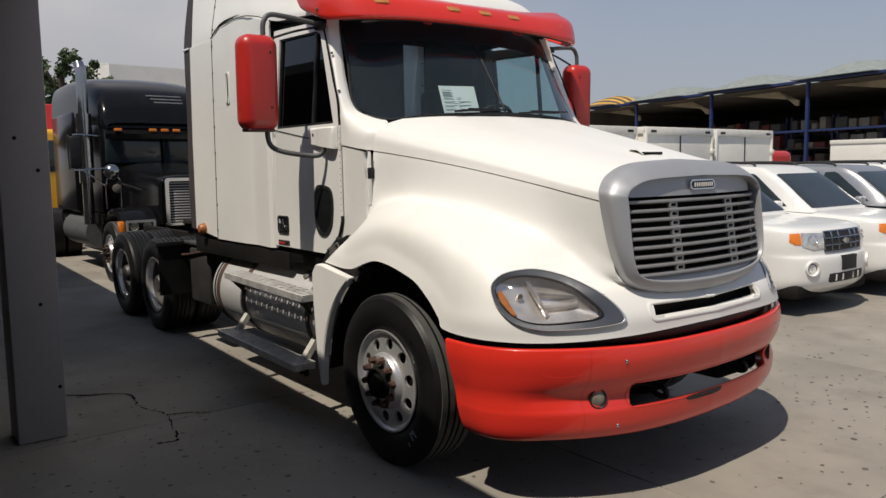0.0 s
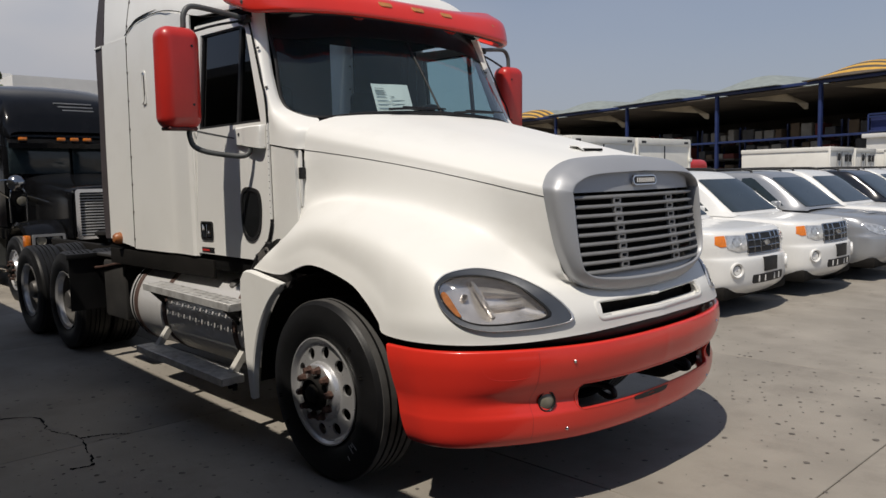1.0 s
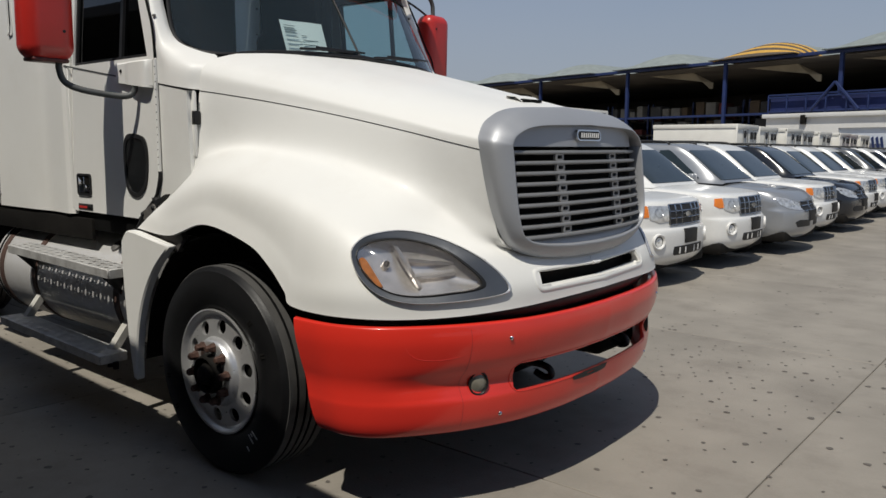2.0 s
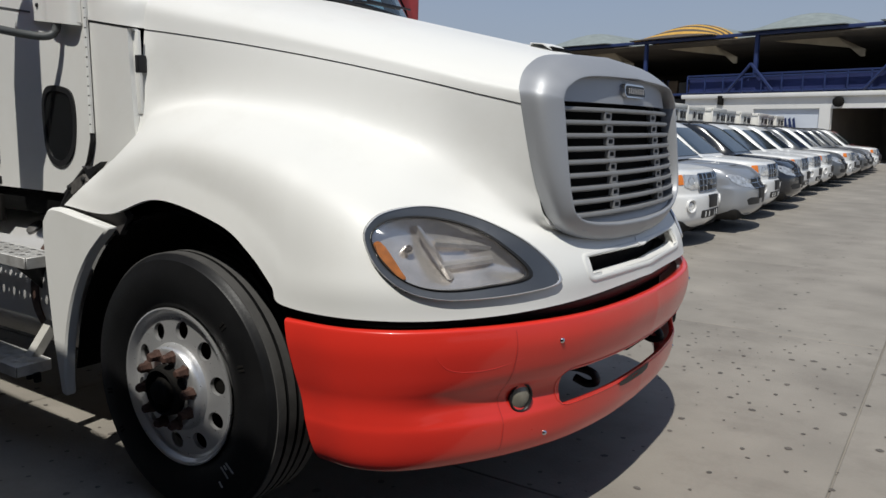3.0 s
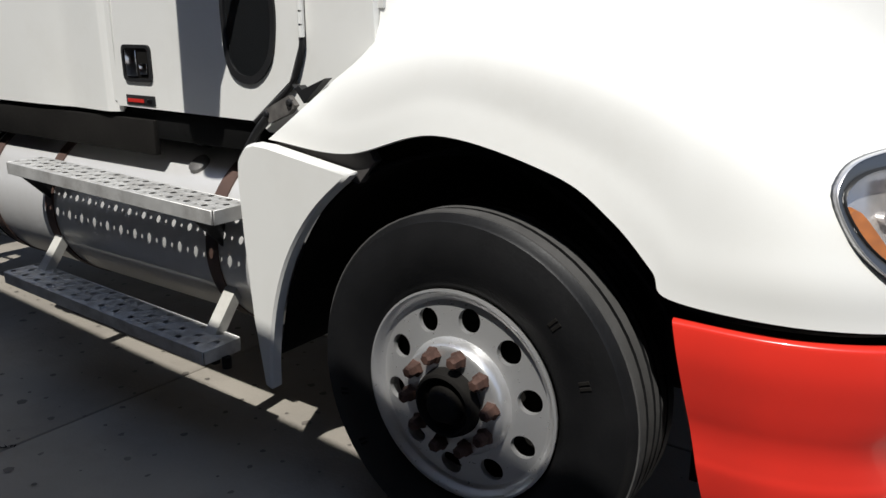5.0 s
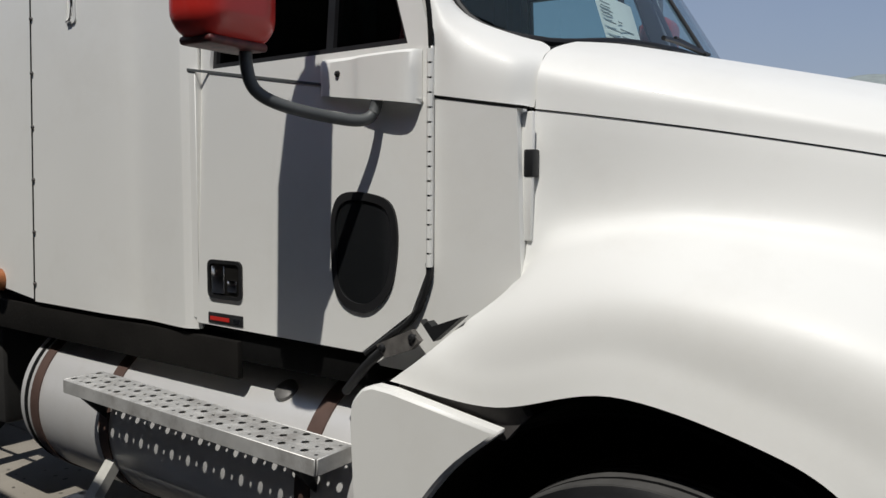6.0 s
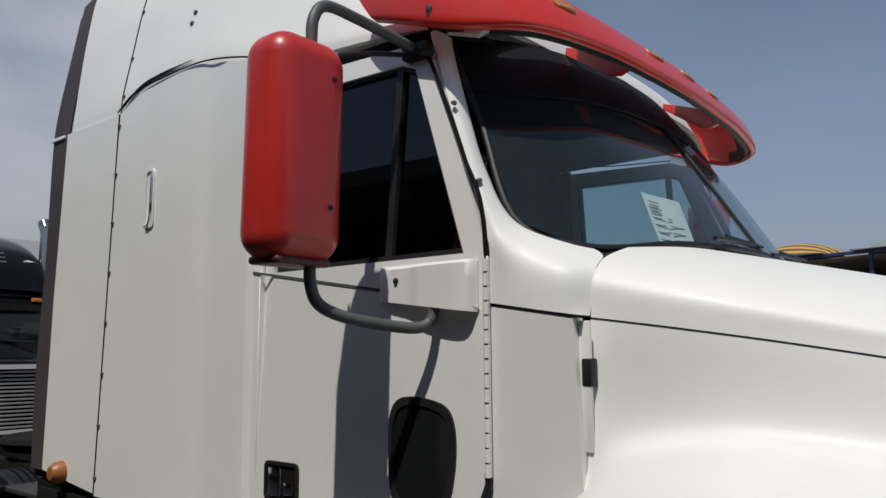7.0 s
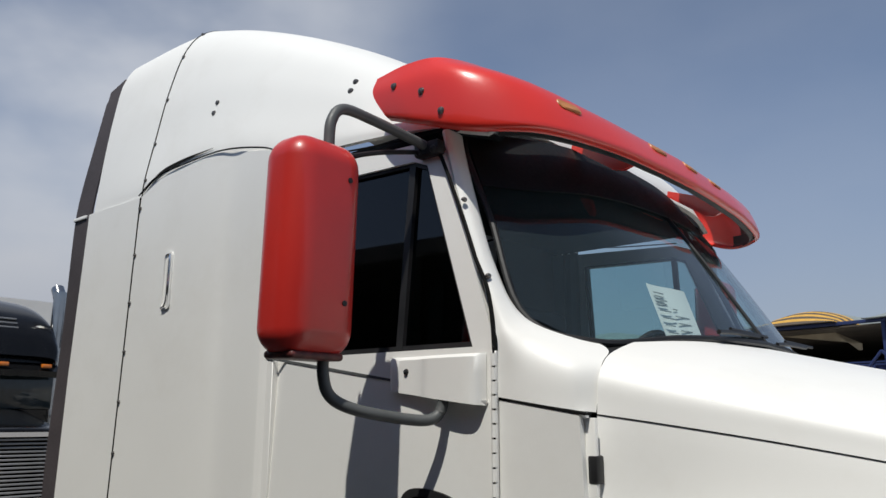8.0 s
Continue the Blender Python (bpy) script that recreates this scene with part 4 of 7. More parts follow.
    # pillar and windscreen corner, one moulded panel
    PIL = [
        [(-0.652, -1.072, 1.874), (-0.55, -1.064, 1.858), (-0.455, -1.042, 1.842), (-0.395, -0.995, 1.834)],
        [(-0.652, -1.072, 1.94), (-0.56, -1.060, 1.945), (-0.455, -1.025, 1.95), (-0.393, -0.96, 1.955)],
        [(-0.652, -1.072, 2.03), (-0.605, -1.058, 2.03), (-0.53, -0.99, 2.03), (-0.44, -0.86, 2.018)],
        [(-0.680, -1.066, 2.10), (-0.650, -1.052, 2.105), (-0.630, -1.01, 2.105), (-0.625, -0.968, 2.10)],
        [(-0.735, -1.049, 2.27), (-0.722, -1.030, 2.27), (-0.722, -0.995, 2.27), (-0.735, -0.965, 2.27)],
        [(-0.83, -1.026, 2.50), (-0.815, -1.005, 2.50), (-0.815, -0.965, 2.50), (-0.825, -0.94, 2.50)],
        [(-0.905, -1.005, 2.73), (-0.90, -0.985, 2.735), (-0.90, -0.94, 2.735), (-0.905, -0.91, 2.735)],
    ]
    bm = B()
    sheet(bm, loft([[(x, s * y, z) for x, y, z in r] for r in PIL], 17, 61))
    part("pillar", bm, WHITE, truck, "white windscreen pillar flowing into the cowl", smooth=60, solid=0.014)
    for z, x in ((2.47, -0.80), (2.22, -0.70)):
        bm = B()
        bolt(bm, (x, s * -1.035 if z > 2.3 else s * -1.05, z), 0.0075) if s == 1 else bolt(bm, (x, 1.02, z), 0.0075)
        part("pillar_bolt", bm, BOLTM, truck)
    bm = B()
    pipe(bm, [(-0.662, s * -1.079, 1.39), (-0.662, s * -1.078, 2.06), (-0.745, s * -1.062, 2.30), (-0.87, s * -1.035, 2.58), (-0.93, s * -1.022, 2.665), (-1.02, s * -1.017, 2.70)], 0.0065, 40, 8)
    part("door_seal", bm, GAP, truck)

    # sleeper side, a little proud of the door, with a leaning riveted seam and a grab recess
    def seam_x(z):
        return -2.737 + (z - 1.15) * 0.043

    def top_z(x):
        return spline([(-2.70, 2.805, 0), (-2.54, 2.868, 0), (-2.33, 2.884, 0), (-2.04, 2.888, 0), (-1.77, 2.845, 0), (-1.64, 2.80, 0)], 60)[min(59, max(0, int((x + 2.70) / 1.06 * 59)))].y

    bm = B()
    rows = []
    for x, y in ((-1.645, -1.060), (-1.69, -1.085), (-1.74, -1.088), (-1.95, -1.070), (-2.06, -1.078), (-2.2, -1.085), (-2.45, -1.085), (-2.73, -1.085)):
        col = []
        for f in (0, 0.25, 0.5, 0.75, 0.9, 1):
            z = 1.140 + (top_z(x) - 1.140) * f
            xx = seam_x(z) + 0.003 if x == -2.73 else x
            col.append((xx, s * (y + 0.02 * max(0, z - 2.7)), z))
        rows.append(col)
    sheet(bm, loft([list(r) for r in zip(*rows)], 57, 17))
    sleeper = part("sleeper_side", bm, WHITE, truck, "white sleeper side panel with riveted seams", smooth=60, solid=0.02)
    for k in range(8):
        bm = B()
        z = 1.217 + k * 0.2185
        bolt(bm, (seam_x(z) + 0.008, s * -1.088, z), 0.0085) if s == 1 else bolt(bm, (seam_x(z) + 0.008, 1.084, z), 0.0085)
        part("rivet", bm, BOLTM, sleeper)
    bm = wall([(seam_x(1.14), 1.14), (seam_x(2.80), 2.80), (seam_x(2.80) - 0.003, 2.80), (seam_x(1.14) - 0.003, 1.14)], [], -1.0885, 0.006, 0, s=s)
    part("panel_seam", bm, GAP, sleeper, smooth=0)
    bm = B()
    g = rounded(-2.412, 2.255, -2.342, 2.505, 0.022)
    plate(bm, g, [rounded(-2.403, 2.264, -2.351, 2.496, 0.016)], lambda u, v, w: Vector((u, s * (-1.092 + w), v)), 0.012)
    part("grab_handle", bm, WHITE, sleeper, "long recessed grab handle")
    bm = B()
    pipe(bm, [(-2.356, s * -1.094, 2.49), (-2.354, s * -1.096, 2.46), (-2.357, s * -1.096, 2.32), (-2.37, s * -1.096, 2.272), (-2.40, s * -1.094, 2.262)], 0.005, 20, 6)
    part("grab_bar", bm, CHROME, sleeper, "thin worn bright edge of the grab")

    # rear fairing: lower and upper panel, rubber edge
    bm = wall([(seam_x(1.15) - 0.007, 1.15), (-3.235, 1.205), (-3.215, 2.0), (-3.165, 2.80), (seam_x(2.80) - 0.007, 2.80)], [], -1.086, 0.025, 0.0, s=s)
    fair = part("rear_fairing", bm, WHITE, truck, "white side fairing with a dark rubber edge", smooth=30)
    ed = spline([(-3.225, 1.20, 0), (-3.222, 1.7, 0), (-3.205, 2.2, 0), (-3.17, 2.80, 0), (-3.13, 3.15, 0), (-3.105, 3.54, 0)], 40)
    bm = B()
    sheet(bm, [[(p.x + 0.015 - 0.17 * f - 0.010 * math.sin(p.y * 5.0) * f, s * (-1.080 + 0.075 * max(0, (p.y - 2.80) / 0.72) ** 1.4 + 0.004 * f), p.y - 0.03 * f * (p.y > 3.45)) for f in (0, 0.5, 1)] for p in ed])
    part("rubber_edge", bm, mat("grey_rubber_flap", (0.055, 0.045, 0.048), 0.7, var=0.2, scale=3), fair, "dark rubber edge flap", solid=0.008)
    bm = B()
    box(bm, (-3.335, s * -1.088, 2.786), (-3.20, s * -1.06, 2.804), 0.004)
    part("edge_clip", bm, WHITE, fair)
    bm = B()
    turned(bm, [(0, 0.05), (0.02, 0.05), (0.045, 0.045), (0.062, 0.03), (0.066, 0.0)] if s == -1 else [(0, 0.05), (-0.02, 0.05), (-0.045, 0.045), (-0.062, 0.03), (-0.066, 0.0)], 20, "y", (-3.03, s * -1.08, 1.212))
    part("marker_light", bm, mat("weathered_amber", (0.32, 0.11, 0.035), 0.4, var=0.2, scale=30), fair, "domed amber marker light")

    # seam along the roof shelf
    bm = B()
    pipe(bm, [(-1.02, s * -1.018, 2.725), (-1.4, s * -1.022, 2.755), (-1.66, s * -1.052, 2.806), (-1.78, s * -1.072, 2.848), (-2.04, s * -1.080, 2.892), (-2.33, s * -1.086, 2.888), (-2.54, s * -1.088, 2.872), (-2.68, s * -1.088, 2.81)], 0.0035, 50, 6)
    part("roof_seam", bm, GAP, truck)

# windscreen, divider and sun strip
ws_low = [(-0.635, -0.965, 2.11), (-0.46, -0.86, 2.028), (-0.33, -0.6, 2.05), (-0.28, -0.3, 2.065), (-0.265, 0, 2.07)]
ws_high = [(-0.905, -0.90, 2.725), (-0.86, -0.78, 2.75), (-0.80, -0.55, 2.775), (-0.765, -0.28, 2.79), (-0.755, 0, 2.795)]
ws_mid = [((a + c) / 2 + 0.012 * (k > 0), (b + d) / 2, (e + f) / 2) for k, ((a, b, e), (c, d, f)) in enumerate(zip(ws_low, ws_high))]
bm = B()
sheet(bm, loft([ws_low, ws_mid, ws_high], 30, 20))
mirrored(bm)
far_side(bm, 1.06)
screen = part("windscreen", bm, CABGLASS, truck, "tinted split windscreen", smooth=60)
screen.visible_shadow = False
bm = B()
pipe(bm, [Vector(ws_low[-1]) + Vector((0.004, 0, 0)), Vector(ws_mid[-1]) + Vector((0.004, 0, 0)), Vector(ws_high[-1]) + Vector((0.004, 0, 0))], 0.007, 12, 8)
part("divider", bm, BLACK, screen)
bm = B()
for s in (1, -1.06):
    pipe(bm, [(x, y * s, z) for x, y, z in [*ws_low[::-1], ws_mid[0], *ws_high]], 0.011, 60, 8)
part("seal", bm, BLACK, screen, "black rubber seal")
bm = B()
top = [[Vector(p).lerp(Vector(q), f) + Vector((0.01, 0, 0.004)) for p, q in zip(ws_mid, ws_high)] for f in (0.40, 0.70, 1.02)]
sheet(bm, loft(top, 30, 6))
mirrored(bm)
far_side(bm, 1.06)
part("sun_strip", bm, mat("black_sun_strip", (0.008, 0.009, 0.010), 0.55), screen, solid=0.004)
for y in (-0.45, 0.12):
    bm = B()
    pipe(bm, [(-0.262, y, 2.078), (-0.268, y + 0.15, 2.088), (-0.272, y + 0.40, 2.092)], 0.008, 14, 6)
    pipe(bm, [(-0.268, y + 0.12, 2.098), (-0.275, y + 0.5, 2.10)], 0.006, 8, 6)
    part("wiper", bm, BLACK, truck)
# cowl top between bonnet and glass
bm = B()
sheet(bm, loft([[(-0.385, -0.98, 1.93), (-0.37, -0.7, 2.0), (-0.36, 0, 2.03)], [(-0.47, -0.86, 2.02), (-0.34, -0.62, 2.045), (-0.262, 0, 2.068)]], 20, 3))
mirrored(bm)
far_side(bm, 1.06)
part("cowl_top", bm, BLACK, truck, solid=0.02)

# roof: front header, raised cap
ST = [(-0.80, 2.725, 2.80, 0.90), (-0.85, 2.73, 2.90, 0.935), (-0.965, 2.75, 3.015, 1.0), (-1.21, 2.77, 3.13, 1.015), (-1.54, 2.785, 3.325, 1.038), (-1.90, 2.845, 3.505, 1.063), (-2.29, 2.855, 3.67, 1.076), (-2.66, 2.79, 3.785, 1.08)]
rows = []
for fy, fz in ((1.0, 0.0), (0.995, 0.10), (0.965, 0.30), (0.925, 0.55), (0.86, 0.80), (0.76, 0.94), (0.60, 1.0), (0.3, 1.025), (0, 1.03)):
    rows.append([(x + (0.03 * (zs + (zt - zs) * fz - 2.80) / 0.9 if x < -2.6 else 0), -w * fy, zs + (zt - zs) * fz) for x, zs, zt, w in ST])
bm = B()
sheet(bm, loft(rows, 50, 41))
roof_tree = BVHTree.FromBMesh(bm)
mirrored(bm)
far_side(bm, 1.06)
roof = part("roof_cap", bm, WHITE, truck, "raised white roof fairing", smooth=60, solid=0.02)
END = [(-1.082, 2.80), (-1.078, 2.88), (-1.066, 3.06), (-1.040, 3.31), (-1.0, 3.53), (-0.90, 3.66), (-0.68, 3.72), (-0.34, 3.75), (0, 3.76)]
rows2 = [[(-2.672 + 0.03 * (p[-1][2] - 2.80) / 0.9 + (-3.12 + 2.672) * f, p[-1][1] + (e[0] - p[-1][1]) * f ** 0.8, p[-1][2] + (e[1] - p[-1][2]) * f) for f in (0, 0.33, 0.66, 1)] for p, e in zip(rows, END)]
bm = B()
sheet(bm, loft(rows2, 12, 60))
mirrored(bm)
far_side(bm, 1.06)
part("roof_extension", bm, WHITE, roof, "white rear roof fairing", smooth=60, solid=0.02)
bm = B()
sec = [Vector((-2.666 + 0.03 * (p[-1][2] - 2.80) / 0.9, p[-1][1], p[-1][2])) for p in rows]
pipe(bm, [v * 1.0 + Vector((0, -0.001, 0.001)) for v in sec], 0.0024, 60, 6)
part("roof_joint", bm, GAP, roof)
for k in range(1, 6):
    bm = B()
    v = spline(sec, 60)[k * 7]
    bolt(bm, v + Vector((0.012, -0.002, 0)), 0.009)
    part("roof_rivet", bm, BOLTM, roof)
for x, z in ((-1.40, 3.06), (-1.405, 3.018), (-2.19, 3.16), (-2.197, 3.11)):
    bm = B()
    bolt(bm, roof_tree.ray_cast(Vector((x, -2, z)), Vector((0, 1, 0)))[0] or Vector((x, -1, z)), 0.013)
    part("roof_bolt", bm, BOLTM, roof)
for s in (1, -1):
    bm = B()
    slit = spline([(-2.655, 2.818, 0.003), (-2.52, 2.887, 0.009), (-2.36, 2.910, 0.008), (-2.12, 2.922, 0.0015)], 30)
    loops = []
    for p in slit:
        q = [roof_tree.ray_cast(Vector((p.x, -2, p.y + p.z * e)), Vector((0, 1, 0)))[0] or Vector((p.x, -1.07, p.y)) for e in (-1, 0, 1)]
        loops.append([(v.x, s * (v.y - 0.005), v.z) for v in q])
    sheet(bm, loops)
    part("roof_slit", bm, GAP, roof, "dark air slit", smooth=0)
# visor
BACK = (0, 0, 0.01, 0.035, 0.065, 0.08, 0.085)
V_up = [(-1.17, -1.085, 2.945), (-1.02, -1.088, 2.955), (-0.88, -1.06, 2.945), (-0.76, -0.90, 2.92), (-0.69, -0.6, 2.885), (-0.65, -0.3, 2.875), (-0.64, 0, 2.87)]
V_up = [(x - d, y, z) for (x, y, z), d in zip(V_up, BACK)]
V_mid = [(-1.175, -1.10, 2.885), (-1.0, -1.115, 2.87), (-0.78, -1.095, 2.85), (-0.62, -0.94, 2.83), (-0.54, -0.62, 2.82), (-0.505, -0.3, 2.815), (-0.49, 0, 2.815)]
V_mid = [(x - d, y, z) for (x, y, z), d in zip(V_mid, BACK)]
V_low = [(-1.12, -1.10, 2.80), (-0.96, -1.112, 2.75), (-0.76, -1.095, 2.695), (-0.565, -0.945, 2.69), (-0.47, -0.62, 2.70), (-0.435, -0.3, 2.705), (-0.42, 0, 2.705)]
V_low = [(x - d, y, z) for (x, y, z), d in zip(V_low, BACK)]
V_lip = [(-1.10, -1.085, 2.775), (-0.95, -1.095, 2.72), (-0.77, -1.075, 2.665), (-0.58, -0.93, 2.66), (-0.49, -0.61, 2.675), (-0.455, -0.3, 2.68), (-0.44, 0, 2.68)]
V_lip = [(x - d, y, z) for (x, y, z), d in zip(V_lip, BACK)]
bm = B()
vis_grid = [[p + Vector((0.035, 0, 0)) for p in col] for col in loft([V_up, V_mid, V_low, V_lip], 60, 25)]
sheet(bm, vis_grid)
vis_tree = BVHTree.FromBMesh(bm)
mirrored(bm)
far_side(bm, 1.06)
visor = part("sun_visor", bm, RED, truck, "glossy red exterior sun visor with amber lamps", smooth=60, solid=0.012)
bm = B()
sheet(bm, [[p + Vector((-0.022, 0.022 if p.y < -0.3 else 0, -0.004)) for p in c[1:25]] for c in vis_grid[24:]])
mirrored(bm)
far_side(bm, 1.06)
part("visor_liner", bm, BLACK, visor, "black inner face")
for x, z in ((-1.03, 2.878), (-0.905, 2.825), (-0.825, 2.740)):
    bm = B()
    q = vis_tree.ray_cast(Vector((x, -2, z)), Vector((0, 1, 0)))[0] or Vector((x, -1.09, z))
    bolt(bm, q, 0.013)
    part("visor_bolt", bm, BOLTM, visor)
for y in (-0.80, -0.24, 0.04, 0.32, 0.88):
    bm = B()
    pts = rounded(y - 0.055, 2.765, y + 0.055, 2.80, 0.014, 3)
    q = [(vis_tree.ray_cast(Vector((1, -abs(u), v)), Vector((-1, 0, 0)))[0] or Vector((-0.45, 0, v))).x for u, v in pts]
    lo = lamp_ring(bm, [[Vector((x + o, y + (u - y) * f, 2.7825 + (v - 2.7825) * f)) for x, (u, v) in zip(q, pts)] for o, f in ((-0.002, 1.0), (0.004, 0.95), (0.006, 0.7))])
    bm.faces.new(lo[-1])
    part("clearance_lamp", bm, AMBERDULL, visor, "faded amber clearance lamp")
for y in (-0.42, 0.42):
    bm = B()
    plate(bm, [(-0.60, 2.775), (-0.47, 2.72), (-0.47, 2.69), (-0.53, 2.672), (-0.57, 2.68), (-0.735, 2.795), (-0.73, 2.82)], [], lambda u, v, w: Vector((u - 0.04, y + w, v)), 0.02)
    part("visor_bracket", bm, RED, visor)
bm = B()
sheet(bm, [[p + Vector((-0.012, 0.012, -0.004)) for p in col[14:24]] for col in [[Vector((v.x, -v.y, v.z)) + Vector((0.018, -0.008, 0.002)) for v in c] for c in vis_grid[20:30]]])
part("visor_end_patch", bm, BLACK, visor)


# mirrors
def mirror(s):
    bm = B()
    box(bm, (-0.095, -0.125, -0.305), (0.090, 0.125, 0.292), 0.072, 8)
    for v in bm.verts:
        v.co.x *= 1 - 0.10 * (v.co.z / 0.305) ** 4
    c = Vector((-0.985, -1.475 if s == 1 else 1.50, 2.278))
    mi = part("door_mirror", bm, REDOLD, truck, "tall red mirror housing with black scuffed foot", m=Matrix.Translation(c) @ pose(0, 0, 0, 0, 1.5, 0), smooth=60)
    bm = B()
    box(bm, (-0.100, -0.07, -0.25), (-0.090, 0.07, 0.25), 0.004)
    part("mirror_glass", bm, CHROME, mi, "mirror glass")
    bm = B()
    box(bm, (-0.06, -0.09, -0.312), (0.06, 0.09, -0.290), 0.010, 3)
    part("scuffed_foot", bm, mat("scuffed_red", (0.10, 0.02, 0.018), 0.5, var=0.5, scale=30, bump=0.1), mi)
    for y, z in ((0.055, 0.18), (0.055, -0.16)):
        bm = B()
        turned(bm, [(0.07, 0.008), (0.096, 0.008), (0.097, 0.0)], 10, "x", (-0.006, s * y, z))
        part("screw", bm, BLACK, mi)
    bm = B()
    pipe(bm, [(-0.985, s * -1.422, 2.575), (-0.985, s * -1.415, 2.655), (-0.985, s * -1.37, 2.705), (-0.975, s * -1.26, 2.702), (-0.955, s * -1.10, 2.68), (-0.94, s * -1.04, 2.665)], 0.0165, 36, 12)
    part("upper_arm", bm, TUBE, mi, m=mi.matrix_basis.inverted())
    bm = B()
    pipe(bm, [(-0.975, s * -1.422, 2.0), (-0.975, s * -1.422, 1.93), (-0.967, s * -1.40, 1.872), (-0.935, s * -1.335, 1.838), (-0.88, s * -1.21, 1.815), (-0.84, s * -1.14, 1.812), (-0.825, s * -1.108, 1.84), (-0.822, s * -1.10, 1.90)], 0.0165, 44, 12)
    part("lower_arm", bm, TUBE, mi, m=mi.matrix_basis.inverted())
    bm = B()
    pipe(bm, [(-0.985, s * -1.385, 2.55), (-0.98, s * -1.22, 2.61), (-0.97, s * -1.05, 2.655)], 0.008, 14, 8)
    part("stay", bm, BLACK, mi, m=mi.matrix_basis.inverted())
    bm = B()
    box(bm, (-0.99, s * -1.06, 2.635), (-0.885, s * -1.015, 2.685), 0.012)
    bolt(bm, (-0.965, s * -1.06, 2.65), 0.013)
    bolt(bm, (-0.905, s * -1.06, 2.65), 0.013)
    part("arm_bracket", bm, BLACK, mi, m=mi.matrix_basis.inverted())


mirror(1)
mirror(-1.06)

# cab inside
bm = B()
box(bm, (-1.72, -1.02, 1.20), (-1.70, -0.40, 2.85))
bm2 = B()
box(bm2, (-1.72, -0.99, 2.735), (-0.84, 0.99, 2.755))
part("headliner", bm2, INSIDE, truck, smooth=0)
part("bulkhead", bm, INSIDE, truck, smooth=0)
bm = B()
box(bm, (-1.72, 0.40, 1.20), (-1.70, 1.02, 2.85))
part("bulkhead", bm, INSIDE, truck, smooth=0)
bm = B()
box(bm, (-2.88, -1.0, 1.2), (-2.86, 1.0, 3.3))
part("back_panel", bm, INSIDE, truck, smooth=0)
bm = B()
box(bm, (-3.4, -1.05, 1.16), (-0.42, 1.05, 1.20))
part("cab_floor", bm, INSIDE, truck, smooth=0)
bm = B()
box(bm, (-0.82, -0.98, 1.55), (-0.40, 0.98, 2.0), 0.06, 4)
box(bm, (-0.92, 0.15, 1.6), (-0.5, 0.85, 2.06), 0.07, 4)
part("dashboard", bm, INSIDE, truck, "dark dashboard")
bm = B()
ring = [(-0.98 + 0.19 * math.cos(a) * 0.5, 0.5 + 0.21 * math.sin(a), 2.02 + 0.17 * math.cos(a)) for a in [2 * math.pi * k / 24 for k in range(25)]]
pipe(bm, ring, 0.015, 49, 8)
pipe(bm, [(-0.98, 0.5, 2.02), (-0.75, 0.5, 1.85)], 0.03, 4, 8)
for a in (0, 2.1, 4.2):
    pipe(bm, [(-0.98, 0.5, 2.02), (-0.98 + 0.19 * math.cos(a) * 0.5, 0.5 + 0.21 * math.sin(a), 2.02 + 0.17 * math.cos(a))], 0.012, 4, 6)
part("steering_wheel", bm, BLACK, truck)
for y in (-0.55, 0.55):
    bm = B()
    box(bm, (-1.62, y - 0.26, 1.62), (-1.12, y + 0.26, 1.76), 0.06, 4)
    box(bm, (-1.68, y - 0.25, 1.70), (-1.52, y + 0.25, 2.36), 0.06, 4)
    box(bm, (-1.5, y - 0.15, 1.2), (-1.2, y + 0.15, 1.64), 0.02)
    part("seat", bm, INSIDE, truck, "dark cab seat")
for y0, x0 in ((-0.90, -0.98), (0.93, -1.52)):
    bm = B()
    sheet(bm, [[(x0 - 0.02 - k * 0.012, y0 + (0.025 * math.sin(k * 1.7)), z) for z in (1.75, 2.2, 2.72)] for k in range(16)])
    part("curtain", bm, CURTAIN, truck, "gathered grey curtain", solid=0.004)
paper_m = Matrix.Translation((-0.455, -0.22, 2.060)) @ Matrix.Diagonal((1, 1.12, 1.15, 1)) @ pose(0, 0, 0, 0, -18, 0) @ pose(0, 0, 0, 1, 0, 0)
bm = B()
sheet(bm, [[(0.004 * math.sin(y * 18), y, z) for z in (0, 0.095, 0.195)] for y in [-0.14 + 0.02 * k for k in range(15)]])
paper = part("price_sheet", bm, PAPER, truck, "printed paper sheet behind the windscreen", m=paper_m, solid=0.0008)
rnd = random.Random(4)
for k in range(13):
    bm = B()
    z = 0.165 - k * 0.0118
    y0 = -0.125 if k < 3 or k % 2 else -0.02
    w = (0.10 if k != 4 else 0.05) * rnd.uniform(0.6, 1.1)
    box(bm, (0.0036, y0, z - 0.0017), (0.0052, y0 + w, z + 0.0017))
    part("print_bar", bm, INK, paper, smooth=0)

# ---- tank, steps, frame ----
TY, TZ, TR = -0.785, 0.695, 0.34


